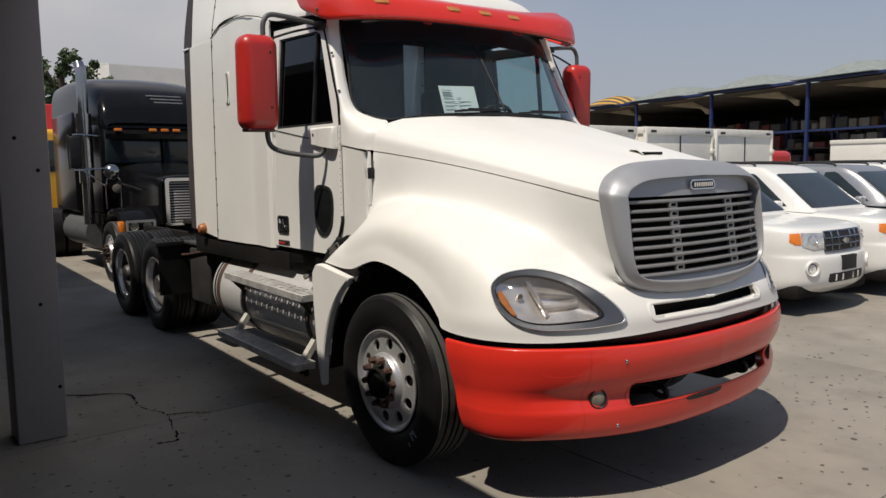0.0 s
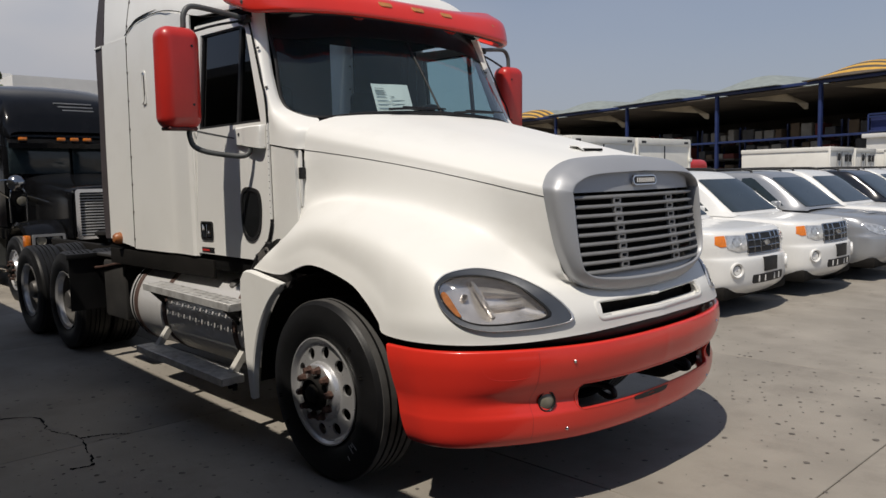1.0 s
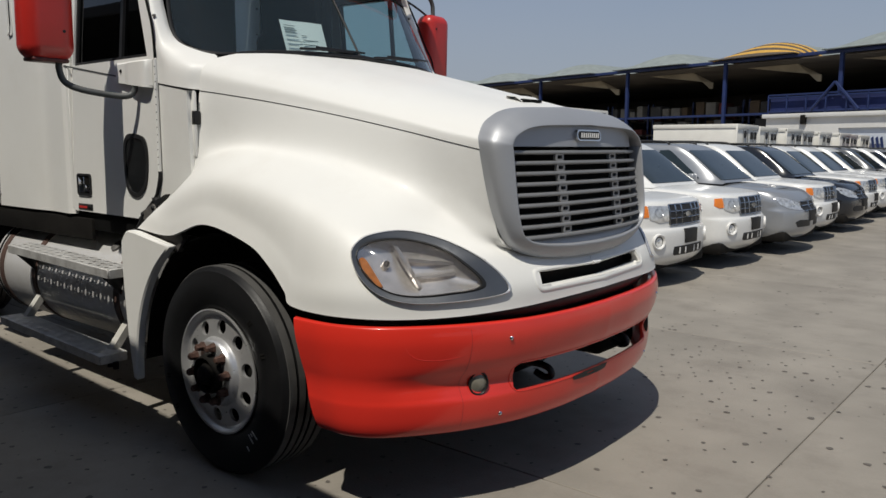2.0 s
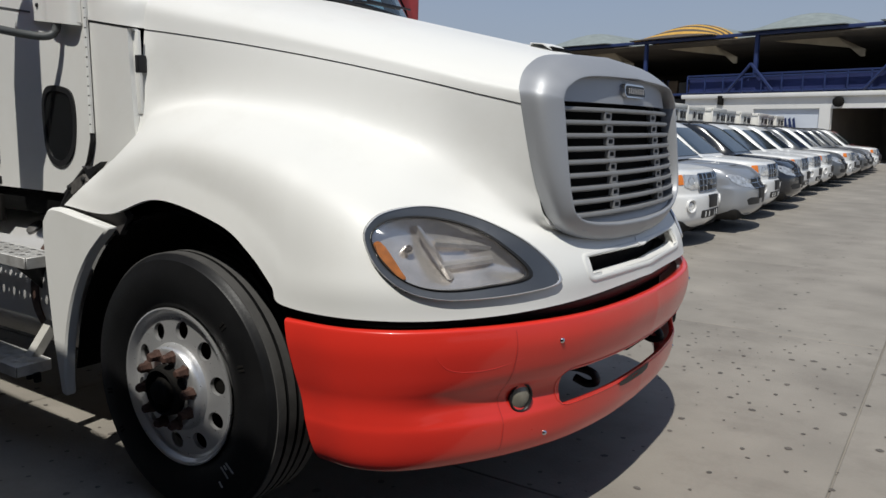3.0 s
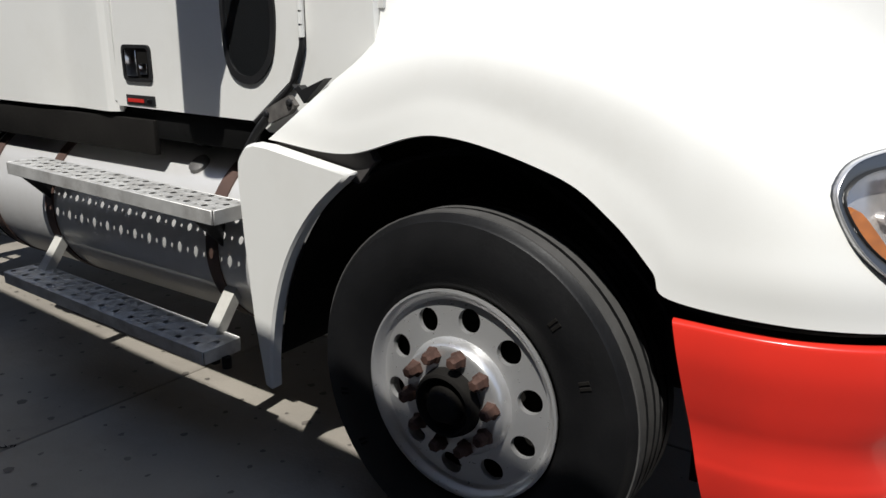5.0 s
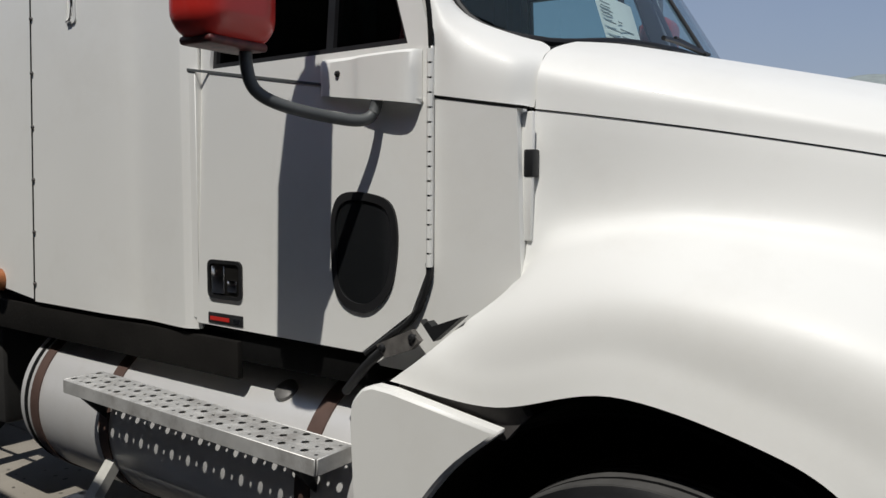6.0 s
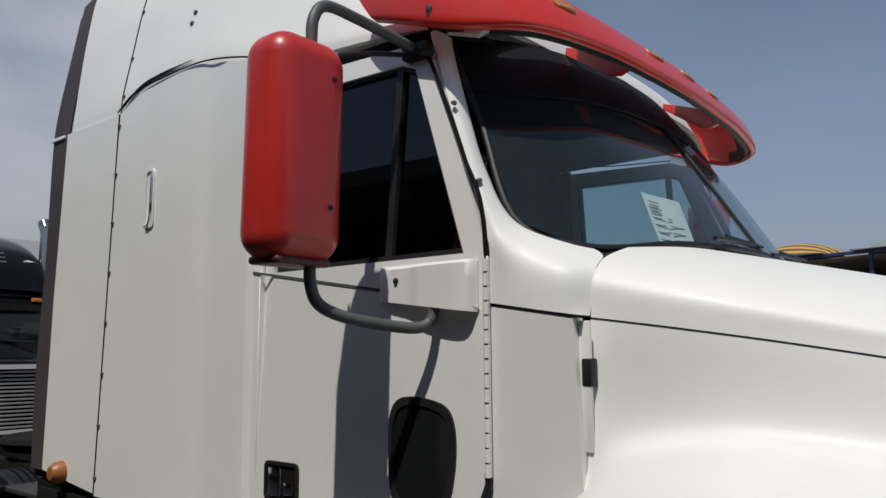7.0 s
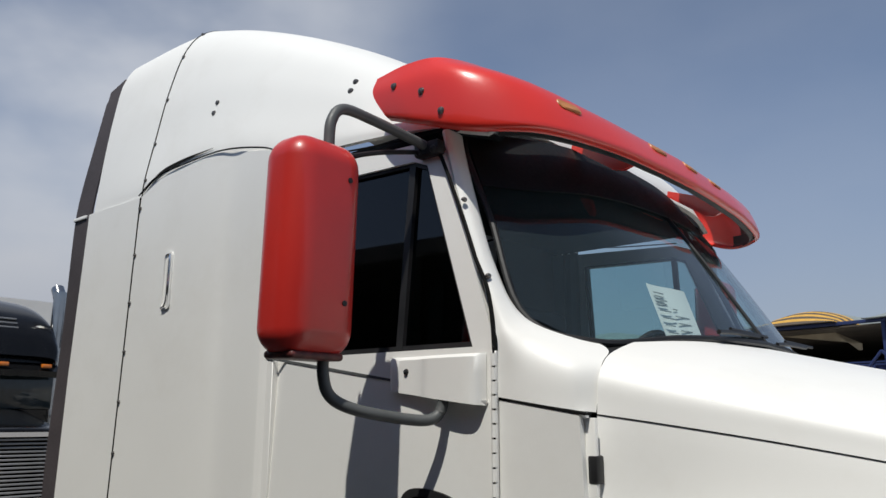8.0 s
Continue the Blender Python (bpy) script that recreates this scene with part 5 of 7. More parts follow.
def side_tank(s):
    bm = B()
    turned(bm, [(-2.83, 0.0), (-2.835, 0.20), (-2.83, TR - 0.02), (-2.82, TR - 0.004), (-2.805, TR), (-0.80, TR), (-0.78, TR - 0.02), (-0.77, 0.2), (-0.77, 0.0)], 64, "x", (0, s * TY, TZ))
    tk = part("fuel_tank", bm, TANKM, truck, "round aluminium fuel tank with brown straps", smooth=40)
    for x in (-2.69, -2.17, -1.10):
        bm = B()
        turned(bm, [(x - 0.032, TR + 0.001), (x - 0.031, TR + 0.006), (x + 0.031, TR + 0.006), (x + 0.032, TR + 0.001)], 64, "x", (0, s * TY, TZ))
        part("tank_strap", bm, STRAP, tk, "brown steel strap")
    bm = B()
    turned(bm, [(-2.775, TR + 0.0005), (-2.774, TR + 0.004), (-2.752, TR + 0.004), (-2.751, TR + 0.0005)], 64, "x", (0, s * TY, TZ))
    part("end_bead", bm, GAP, tk, "dark bead near the tank end")
    bm = B()
    turned(bm, [(0, 0.046), (0.018, 0.046), (0.022, 0.036), (0.026, 0.041), (0.046, 0.041), (0.05, 0.033), (0.05, 0.0)], 20, "z")
    bmesh.ops.transform(bm, matrix=Matrix.Translation((-1.30, s * (TY - 0.19), TZ + 0.24)) @ pose(0, 0, 0, s * 38, 0, 0), verts=bm.verts[:])
    part("fuel_cap", bm, mat("dull_cap", (0.16, 0.155, 0.15), 0.5, metal=0.5, var=0.3, scale=25), tk, "worn fuel cap")
    bm = B()
    pipe(bm, [(-1.34, s * (TY - 0.12), TZ + 0.31), (-1.5, s * (TY - 0.1), TZ + 0.33), (-1.7, s * (TY + 0.02), TZ + 0.325), (-1.9, s * (TY + 0.1), TZ + 0.34)], 0.008, 16, 8)
    part("cap_hose", bm, BLACK, tk)
    return tk


def step_tread(name, x0, x1, y0, y1, z, s, label):
    """A tread of pressed sheet: rows of large and small through holes, turned-down edges."""
    bm = B()
    n = int(round((x1 - x0) / 0.046))
    dx, dy = (x1 - x0) / n, (y1 - y0) / 3
    for i in range(n):
        for j in range(3):
            cx, cy = x0 + (i + 0.5) * dx, y0 + (j + 0.5) * dy
            big = (i + j) % 2 == 0
            r = 0.0125 if big else 0.006
            k = 8
            o = [(cx + dx / 2 * a, cy + dy / 2 * b) for a, b in ((1, 0), (1, 1), (0, 1), (-1, 1), (-1, 0), (-1, -1), (0, -1), (1, -1))]
            for zz, flip in ((z, False), (z - 0.005, True)):
                ov = [bm.verts.new((p[0], s * p[1], zz)) for p in o]
                iv = [bm.verts.new((cx + r * math.cos(2 * math.pi * q / k), s * (cy + r * math.sin(2 * math.pi * q / k)), zz + (0.003 if big and not flip else 0))) for q in range(k)]
                for q in range(k):
                    bm.faces.new((ov[q], ov[(q + 1) % k], iv[(q + 1) % k], iv[q]))
    bmesh.ops.remove_doubles(bm, verts=bm.verts[:], dist=0.0004)
    st = part(name, bm, STEP, truck, label, smooth=0)
    bm = B()
    box(bm, (x0, s * (y0 - 0.006), z - 0.048), (x1, s * y0, z + 0.001), 0.002, 1)
    box(bm, (x0, s * y1, z - 0.048), (x1, s * (y1 + 0.006), z + 0.001), 0.002, 1)
    box(bm, (x0 - 0.006, s * y0, z - 0.048), (x0, s * y1, z + 0.001), 0.002, 1)
    box(bm, (x1, s * y0, z - 0.048), (x1 + 0.006, s * y1, z + 0.001), 0.002, 1)
    part("step_edge", bm, STEP, st, "scuffed aluminium edge")
    # Plate added under the lower tread so its holes cast no light dots.
    if z < 0.6:
        bm = B()
        box(bm, (x0 + 0.01, s * (y0 + 0.004), z - 0.03), (x1 - 0.01, s * (y1 - 0.004), z - 0.026))
        part("step_pan", bm, DARK, st, smooth=0)
    return st


for s in (1, -1):
    tk = side_tank(s)
    up = step_tread("upper_step", -2.19, -0.905, -1.262, -1.115, 0.908, s, "worn perforated aluminium upper step")
    lowst = step_tread("lower_step", -2.25, -0.945, -1.315, -1.165, 0.438, s, "grimy perforated aluminium lower step")
    for st, z, dip in ((up, 0.908, 1.2), (lowst, 0.443, 1.4)):
        st.matrix_basis = Matrix.Translation((-1.6, 0, z)) @ pose(0, 0, 0, 0, dip, 0) @ Matrix.Translation((1.6, 0, -z))
    for x in (-2.16, -1.05):
        bm = B()
        plate(bm, [(-1.25, 0.865), (-1.04, 0.865), (-1.06, 0.73), (-1.12, 0.73)], [], lambda u, v, w: Vector((x + w, s * u, v)), 0.012)
        part("step_bracket", bm, BLACK, up)
        bm = B()
        plate(bm, [(-1.09, 0.60), (-1.05, 0.59), (-1.165, 0.430), (-1.215, 0.430)], [], lambda u, v, w: Vector((x - 0.025 + w, s * u, v)), 0.055)
        part("step_hanger", bm, mat("white_bracket", (0.55, 0.54, 0.50), 0.6, var=0.15, scale=10, dirt=0.4), lowst, "grimy white hanger bracket")
        for dx in (0.06, 0.12):
            bm = B()
            turned(bm, [(0.34, 0.0), (0.34, 0.016), (0.38, 0.016), (0.38, 0.0)], 8, "z", (x + dx, s * -1.235, 0.015))
            part("step_bolt", bm, DARK, lowst)
    # panel behind the front wheel
    bm = B()
    edge = [(p.x, p.y) for p in spline([(-0.345, 1.066, 0), (-0.49, 0.94, 0), (-0.60, 0.79, 0), (-0.67, 0.62, 0), (-0.705, 0.44, 0), (-0.712, 0.315, 0)], 20)]
    plate(bm, [(-0.785, 1.085), (-0.765, 1.107), (-0.73, 1.118), (-0.67, 1.115), *edge, (-0.745, 0.325), (-0.78, 0.55), (-0.80, 0.80), (-0.81, 1.0), (-0.805, 1.06)], [], lambda u, v, w: Vector((u, s * (-1.236 + 0.012 * max(0, v - 1.0) + w), v)), 0.05)
    pn = part("fender_panel", bm, WHITE, truck, "white fender extension behind the front wheel", smooth=30)
    pn.modifiers.new("round", "BEVEL").width = 0.008
    bm = B()
    plate(bm, [(-0.70, 1.08), (-0.36, 1.03), (-0.30, 1.10), (-0.33, 1.14), (-0.66, 1.15)], [], lambda u, v, w: Vector((u, s * (-1.180 + w), v)), 0.03)
    part("fender_gap", bm, mat("taupe_rubber", (0.07, 0.064, 0.062), 0.8, var=0.15), truck, "grey rubber strip under the fender", smooth=0)
    bm = B()
    pipe(bm, [(-4.35, s * -0.96, 0.87), (-3.9, s * -0.965, 0.90), (-3.5, s * -0.96, 0.955), (-2.87, s * -0.96, 1.035)], 0.012, 24, 8)
    part("air_hose", bm, RUST, truck, "reddish air hose along the frame")
    bm = B()
    box(bm, (-2.80, s * -1.045, 1.12), (-2.71, s * -1.0, 1.152), 0.004)
    part("sill_clip", bm, mat("tan_plate", (0.35, 0.27, 0.14), 0.6, var=0.2), truck, "small tan clip under the sleeper")
# frame, deck, axles, engine mass
bm = B()
for y in (-0.43, 0.35):
    box(bm, (-7.0, y, 0.72), (1.0, y + 0.08, 1.0), 0.01)
part("frame_rail", bm, DARK, truck, "black frame rails")
bm = B()
box(bm, (-0.7, -0.5, 0.55), (1.0, 0.5, 1.2), 0.05)
part("engine_block", bm, DARK, truck)
for x in (0.0, -4.83, -6.02):
    bm = B()
    turned(bm, [(-0.95, 0.08), (0.95, 0.08)], 12, "y", (x, 0, 0.50), True)
    part("axle", bm, DARK, truck)
# Near-black pan: the shade under the cab is put into its colour.
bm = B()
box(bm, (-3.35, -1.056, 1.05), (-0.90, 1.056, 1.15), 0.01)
part("cab_floor_pan", bm, mat("underside_shade_black", (0.005, 0.005, 0.005), 0.9, var=0.3), truck)
# Dark skirts added only to lower the cab's shade line on the tanks.
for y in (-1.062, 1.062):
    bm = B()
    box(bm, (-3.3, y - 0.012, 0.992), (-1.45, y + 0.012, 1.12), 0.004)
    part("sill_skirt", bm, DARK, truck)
bm = B()
box(bm, (-3.85, -0.95, 0.45), (-3.35, -0.40, 0.98), 0.03)
box(bm, (-4.0, -0.95, 1.00), (-3.3, 0.95, 1.03), 0.01)
part("deck_box", bm, mat("dusty_black_steel", (0.03, 0.029, 0.028), 0.6, var=0.3, scale=4, dirt=0.3, dirt_col=(0.09, 0.08, 0.07)), truck, "black deck plate and box behind the cab")
for s in (1, -1):
    bm = B()
    box(bm, (-4.02, s * 1.22, 0.98), (-3.98, s * 0.65, 1.03), 0.005)
    box(bm, (-4.015, s * 1.20, 0.50), (-4.005, s * 0.66, 1.0))
    part("quarter_flap", bm, RUBBER, truck)
bm = B()
turned(bm, [(1.06, 0.0), (1.06, 0.45), (1.12, 0.50), (1.15, 0.48), (1.15, 0.0)], 32, "z", (-5.2, 0, 0))
part("fifth_wheel", bm, DARK, truck, "greasy fifth wheel plate")

# ---- ground: the yard falls away gently beyond the truck ----
YARD = Matrix.Translation((0, -1.2, 0)) @ pose(0, 0, 0, -0.36, 0, 0) @ Matrix.Translation((0, 1.2, 0))
bm = B()
bmesh.ops.create_grid(bm, x_segments=2, y_segments=2, size=1500)
ground = tagged(part("ground", bm, CONCRETE, smooth=0, m=YARD @ Matrix.Translation((0, 0, -0.012))), "sun-bleached concrete yard with joints and dark spots", "ground", kind="structure")

# ---- the shelter over the camera's side: post and roof edge ----
bm = B()
box(bm, (-2.03, -2.80, 0.012), (-1.74, -2.51, 3.0), 0.012)
post = tagged(part("shelter_post", bm, POSTM), "grey painted square steel post standing on the concrete", "post", kind="structure")
post.matrix_basis = Matrix.Translation((0, -2.62, 0)) @ pose(0, 0, 0, -0.3, 0, 0) @ Matrix.Translation((0, 2.62, 0))
for y, z in ((-2.62, 0.9), (-2.58, 1.75), (-2.70, 1.95), (-2.66, 2.9), (-2.54, 0.35)):
    bm = B()
    turned(bm, [(-1.742, 0.0), (-1.742, 0.013), (-1.736, 0.011), (-1.732, 0.0)], 10, "x", (0, y, z))
    part("post_bolt", bm, DARK, post)
# Roof out of view, placed by its shade edge; dark to limit bounced light.
bm = B()
box(bm, (-30, -15.2, 3.0), (30, 0, 3.12), 0.02)
tagged(part("shelter_roof", bm, m=pose(-0.5, -0.89 - 3.12 * 0.515, 0, 0, 0, -2.4), material=mat("dark_roof_sheet", (0.13, 0.125, 0.12), 0.7, var=0.2, scale=1.2), smooth=0), "flat sheet roof of the open shelter", "roof", kind="structure")
# Wall added out of view to hold back light from behind the shelter.
bm = B()
box(bm, (-30, -16.2, 0), (30, -16, 3.0))
tagged(part("wall_south", bm, mat("grey_block_wall", (0.22, 0.21, 0.20), 0.85, var=0.12, scale=1.0), smooth=0), "unseen wall added at the back of the shelter", "wall", kind="structure")

# ---- a parked sport utility car ----
GREYGLASS = mat("car_glass", (0.022, 0.032, 0.036), 0.08, var=0.15, coat=0.1)
TRIM = mat("car_black_trim", (0.02, 0.02, 0.021), 0.5, var=0.15)
ALLOY = mat("car_alloy", (0.45, 0.45, 0.46), 0.35, metal=0.8)
CLEARL = mat("car_headlamp", (0.68, 0.68, 0.67), 0.15, metal=0.6, var=0.35, scale=22, coat=0.6)
CHROMEG = mat("car_chrome", (0.5, 0.5, 0.5), 0.2, metal=1.0)


def suv(paint, label, m, kind="boxy"):
    """A five-door car facing +x, its front bumper at x = 0, its middle at y = 0."""
    car = thing("car", label, "car", "cars in the row", m=m)
    round_ = kind == "round"
    H = 1.68 if not round_ else 1.66
    # lower body: plan curves at rising heights, drawn in towards the bonnet's middle
    plan = [(0.0, 0.0), (-0.012, 0.25), (-0.045, 0.48), (-0.10, 0.66), (-0.20, 0.80), (-0.36, 0.872), (-0.6, 0.895), (-1.3, 0.90), (-2.3, 0.905), (-3.4, 0.905), (-4.1, 0.885), (-4.38, 0.78), (-4.45, 0.5), (-4.46, 0.0)]
    k = 0.9 if round_ else 0.0
    heights = [(0.24, 0.14, 0.93), (0.30, 0.06, 0.97), (0.36, 0.015, 0.99), (0.44, 0.0, 1.0), (0.58, 0.0, 1.0), (0.655, 0.012, 1.0), (0.685, 0.04, 1.0), (0.72, 0.05 + 0.02 * k, 1.0), (0.82, 0.055 + 0.05 * k, 1.0), (0.92, 0.075 + 0.11 * k, 0.985), (0.965, 0.105 + 0.16 * k, 0.96), (0.99, 0.17 + 0.20 * k, 0.90), (1.005, 0.30 + 0.15 * k, 0.76), (1.015, 0.42, 0.5), (1.02, 0.46, 0.25), (1.02, 0.48, 0.0)]
    rows = []
    for z, d, w in heights:
        rows.append([(x - d * max(0, 1 + x / 1.4) ** 1.5, -y * w, z - (0.03 if round_ else 0) * (z > 0.9) + (0.055 * min(1, max(0, -x / 1.2)) + 0.03 * min(1, max(0, (-x - 1.2) / 1.0))) * (z > 0.9)) for x, y in plan])
    bm = B()
    sheet(bm, loft(rows, 70, 46))
    nose_tree = BVHTree.FromBMesh(bm)
    mirrored(bm)
    body = part("body", bm, paint, car, smooth=55)

    def on_nose(y, z, off):
        q = nose_tree.ray_cast(Vector((1, -abs(y), z)), Vector((-1, 0, 0)))[0]
        return Vector(((q.x if q is not None else -0.1) + off, y, z))

    def nose_patch(name, outline, material, parent, label="", off=0.006, deep=0.0):
        pl = same_count(outline, 40)
        bm = B()
        lo = lamp_ring(bm, [[on_nose(y, z, -0.02) for y, z in pl], [on_nose(y, z, off) for y, z in shrink(pl, 0.99)]] + [[on_nose(y, z, off - deep) for y, z in shrink(pl, f)] for f in (0.93, 0.6, 0.3, 0.06)])
        bm.faces.new(lo[-1])
        return part(name, bm, material, parent, label)

    # greenhouse
    gl = [(-1.12, 0.80, 1.04, 1.06), (-1.45, 0.80, 1.05, 1.32), (-1.85, 0.78, 1.06, 1.60), (-2.2, 0.77, 1.06, H), (-3.3, 0.77, 1.08, H), (-4.0, 0.76, 1.08, H - 0.05), (-4.25, 0.76, 1.08, 1.30), (-4.38, 0.78, 1.06, 1.08)]
    grow = []
    for fy, fz in ((1.06, 0.0), (1.0, 0.35), (0.93, 0.75), (0.88, 0.92), (0.80, 0.99), (0.4, 1.02), (0, 1.025)):
        grow.append([(x, -w * fy, zl + (zh - zl) * fz) for x, w, zl, zh in gl])
    gg = loft(grow, 44, 22)
    bm = B()
    sheet(bm, gg)
    tree = BVHTree.FromBMesh(bm)
    mirrored(bm)
    part("cabin", bm, paint, car, smooth=55)

    def on_side(u, v, s, off):
        q = tree.ray_cast(Vector((u, -3, v)), Vector((0, 1, 0)))[0]
        q = q if q is not None else Vector((u, -0.8, v))
        return Vector((q.x, s * (q.y - off), q.z))

    for s in (1, -1):
        for poly in ([(-1.50, 1.12), (-2.22, 1.12), (-2.24, 1.56), (-2.05, 1.57)], [(-2.30, 1.12), (-3.15, 1.12), (-3.12, 1.57), (-2.32, 1.57)], [(-3.25, 1.14), (-4.05, 1.15), (-3.9, 1.54), (-3.22, 1.56)]):
            pl = same_count(poly, 28)
            bm = B()
            lo = lamp_ring(bm, [[on_side(u, v, s, 0.006) for u, v in shrink(pl, f)] for f in (1, 0.75, 0.5, 0.25, 0.05)])
            part("side_window", bm, GREYGLASS, car)
        bm = B()
        pipe(bm, [(-2.1, s * 0.60, H - 0.02), (-2.25, s * 0.60, H + 0.045), (-3.2, s * 0.60, H + 0.05), (-3.9, s * 0.59, H + 0.02), (-4.0, s * 0.59, H - 0.04)], 0.018, 20, 8)
        part("roof_rail", bm, TRIM, car)
        bm = B()
        box(bm, (-1.62, s * 0.90, 1.06), (-1.50, s * 1.06, 1.20), 0.035, 3)
        part("wing_mirror", bm, paint, car)
        for x in (-0.88, -3.52):
            bm = B()
            prof = [(0.03, 0.19), (0.0, 0.21), (-0.01, 0.27), (0.0, 0.33), (0.03, 0.345), (0.17, 0.345), (0.2, 0.33), (0.2, 0.19)]
            turned(bm, prof, 36, "y")
            wh = part("wheel", bm, RUBBER, car, m=pose(x, s * -0.915, 0.345, 0, 0, 0 if s == 1 else 180))
            bm = B()
            turned(bm, [(0.03, 0.20), (0.012, 0.205), (0.015, 0.19), (0.05, 0.17), (0.03, 0.06), (0.015, 0.05), (0.012, 0.0)], 30, "y")
            part("rim", bm, ALLOY, wh)
            bm = B()
            arch = [(x + 0.41 * math.cos(a), 0.345 + 0.41 * math.sin(a)) for a in [math.pi * k / 20 for k in range(21)]]
            inn = [(x + 0.355 * math.cos(a), 0.345 + 0.355 * math.sin(a)) for a in [math.pi * k / 20 for k in range(21)]]
            sheet(bm, [[(p[0], s * -0.917, p[1]), (q[0], s * -0.921, q[1]), (q[0], s * -0.80, q[1])] for p, q in zip(arch, inn)])
            part("wheel_arch", bm, TRIM, car)
        # headlamp with amber corner
        if round_:
            lamp = [(0.36, 0.76), (0.50, 0.805), (0.68, 0.855), (0.81, 0.88), (0.84, 0.85), (0.81, 0.765), (0.70, 0.70), (0.45, 0.67), (0.37, 0.68)]
        else:
            lamp = [(0.435, 0.765), (0.435, 0.935), (0.725, 0.945), (0.725, 0.79), (0.60, 0.75)]
        hl = nose_patch("headlight", [(s * -y, z) for y, z in lamp], CLEARL, car, "clear headlamp", 0.008)
        nose_patch("lamp_bowl", [(s * -(0.60 + 0.065 * math.cos(a)), (0.785 if round_ else 0.86) + 0.05 * math.sin(a)) for a in [math.pi * k / 8 for k in range(16)]], CHROMEG, hl, "", 0.012, 0.01)
        if round_:
            nose_patch("fog_recess", [(s * -y, z) for y, z in ((0.10, 0.42), (0.12, 0.515), (0.50, 0.53), (0.62, 0.50), (0.56, 0.42))], TRIM, car, "dark fog lamp recess", 0.005, 0.0)
        else:
            nose_patch("turn_signal", [(s * -y, z) for y, z in ((0.735, 0.815), (0.735, 0.942), (0.81, 0.935), (0.825, 0.84), (0.79, 0.81))], AMBER, hl, "amber corner lamp", 0.009)
            p = on_nose(s * -0.65, 0.545, 0.0)
            nrm = Vector((0.92, s * -0.38, 0))
            m2 = Matrix.Translation(p) @ nrm.to_track_quat("Z", "Y").to_matrix().to_4x4()
            bm = B()
            turned(bm, [(-0.05, 0.092), (0.016, 0.090), (0.022, 0.080), (0.014, 0.066), (0.0, 0.060), (-0.05, 0.056)], 28, "z")
            bmesh.ops.transform(bm, matrix=m2, verts=bm.verts[:])
            fg = part("fog_light", bm, paint, car, "fog lamp in a body-coloured ring")
            bm = B()
            turned(bm, [(0.001, 0.060), (-0.006, 0.03), (-0.006, 0.0)], 20, "z")
            bmesh.ops.transform(bm, matrix=m2, verts=bm.verts[:])
            lens = part("lens", bm, TRIM, fg)
            bm = B()
            turned(bm, [(-0.006, 0.026), (0.0, 0.02), (0.003, 0.0)], 16, "z")
            bmesh.ops.transform(bm, matrix=m2, verts=bm.verts[:])
            part("bulb_glass", bm, CLEARL, lens)
    # windscreen
    bm = B()
    pl = same_count([(-0.74, 1.10), (0.74, 1.10), (0.70, 1.30), (0.63, 1.56), (-0.63, 1.56), (-0.70, 1.30)], 48)

    def on_screen(y, z, off):
        q = tree.ray_cast(Vector((1, -abs(y), z)), Vector((-1, 0, 0)))[0]
        q = q if q is not None else Vector((-1.5, y, z))
        return Vector((q.x + off, y, z + off))

    lamp_ring(bm, [[on_screen(y, z, 0.006) for y, z in shrink(pl, f)] for f in (1, 0.85, 0.7, 0.55, 0.4, 0.25, 0.1, 0.02)])
    part("windscreen", bm, GREYGLASS, car, "sloping windscreen")
    # grille and lower intake
    if round_:
        gr = nose_patch("grille", rounded(-0.345, 0.655, 0.345, 0.805, 0.03), TRIM, car, "", 0.006)
        bars = [(-0.335, 0.720, 0.335, 0.744), (-0.014, 0.66, 0.014, 0.80), (-0.335, 0.655, 0.335, 0.668), (-0.335, 0.79, 0.335, 0.803)]
    else:
        gr = nose_patch("grille", rounded(-0.425, 0.705, 0.425, 0.955, 0.02), TRIM, car, "", 0.006)
        bars = [(-0.42, z - 0.010, 0.42, z + 0.010) for z in (0.716, 0.79, 0.868, 0.944)] + [(y - 0.009, 0.71, y + 0.009, 0.945) for y in (-0.416, -0.28, -0.14, 0.14, 0.28, 0.416)]
    for y0, z0, y1, z1 in bars:
        n = 9
        wide = y1 - y0 > z1 - z0
        line = [(y0 + (y1 - y0) * i / n, (z0 + z1) / 2) for i in range(n + 1)] if wide else [((y0 + y1) / 2, z0 + (z1 - z0) * i / n) for i in range(n + 1)]
        h = (z1 - z0) / 2 if wide else (y1 - y0) / 2
        bm = B()
        sheet(bm, [[on_nose(y, z, 0.004) + (Vector((0, 0, -h)) if wide else Vector((0, -h, 0))), on_nose(y, z, 0.016), on_nose(y, z, 0.004) + (Vector((0, 0, h)) if wide else Vector((0, h, 0)))] for y, z in line])
        part("grille_bar", bm, CHROMEG, gr)
    if not round_:
        nose_patch("emblem", [(0.075 * math.cos(a), 0.83 + 0.03 * math.sin(a)) for a in [2 * math.pi * i / 20 for i in range(20)]], CHROMEG, gr, "small oval emblem", 0.022)
        nose_patch("lower_intake", rounded(-0.40, 0.37, 0.40, 0.475, 0.02), TRIM, car, "dark lower intake", 0.005)
        for y in (-0.26, -0.12, 0.12, 0.26):
            bm = B()
            box(bm, (-0.05, y - 0.012, 0.385), (on_nose(y, 0.42, 0.010).x, y + 0.012, 0.46), 0.004, 1)
            part("intake_rib", bm, paint, body)
    bm = B()
    box(bm, (-0.03, -0.155, 0.50), (0.020, 0.155, 0.665), 0.006)
    part("plate_holder", bm, TRIM, car, "black empty plate holder")
    bm = B()
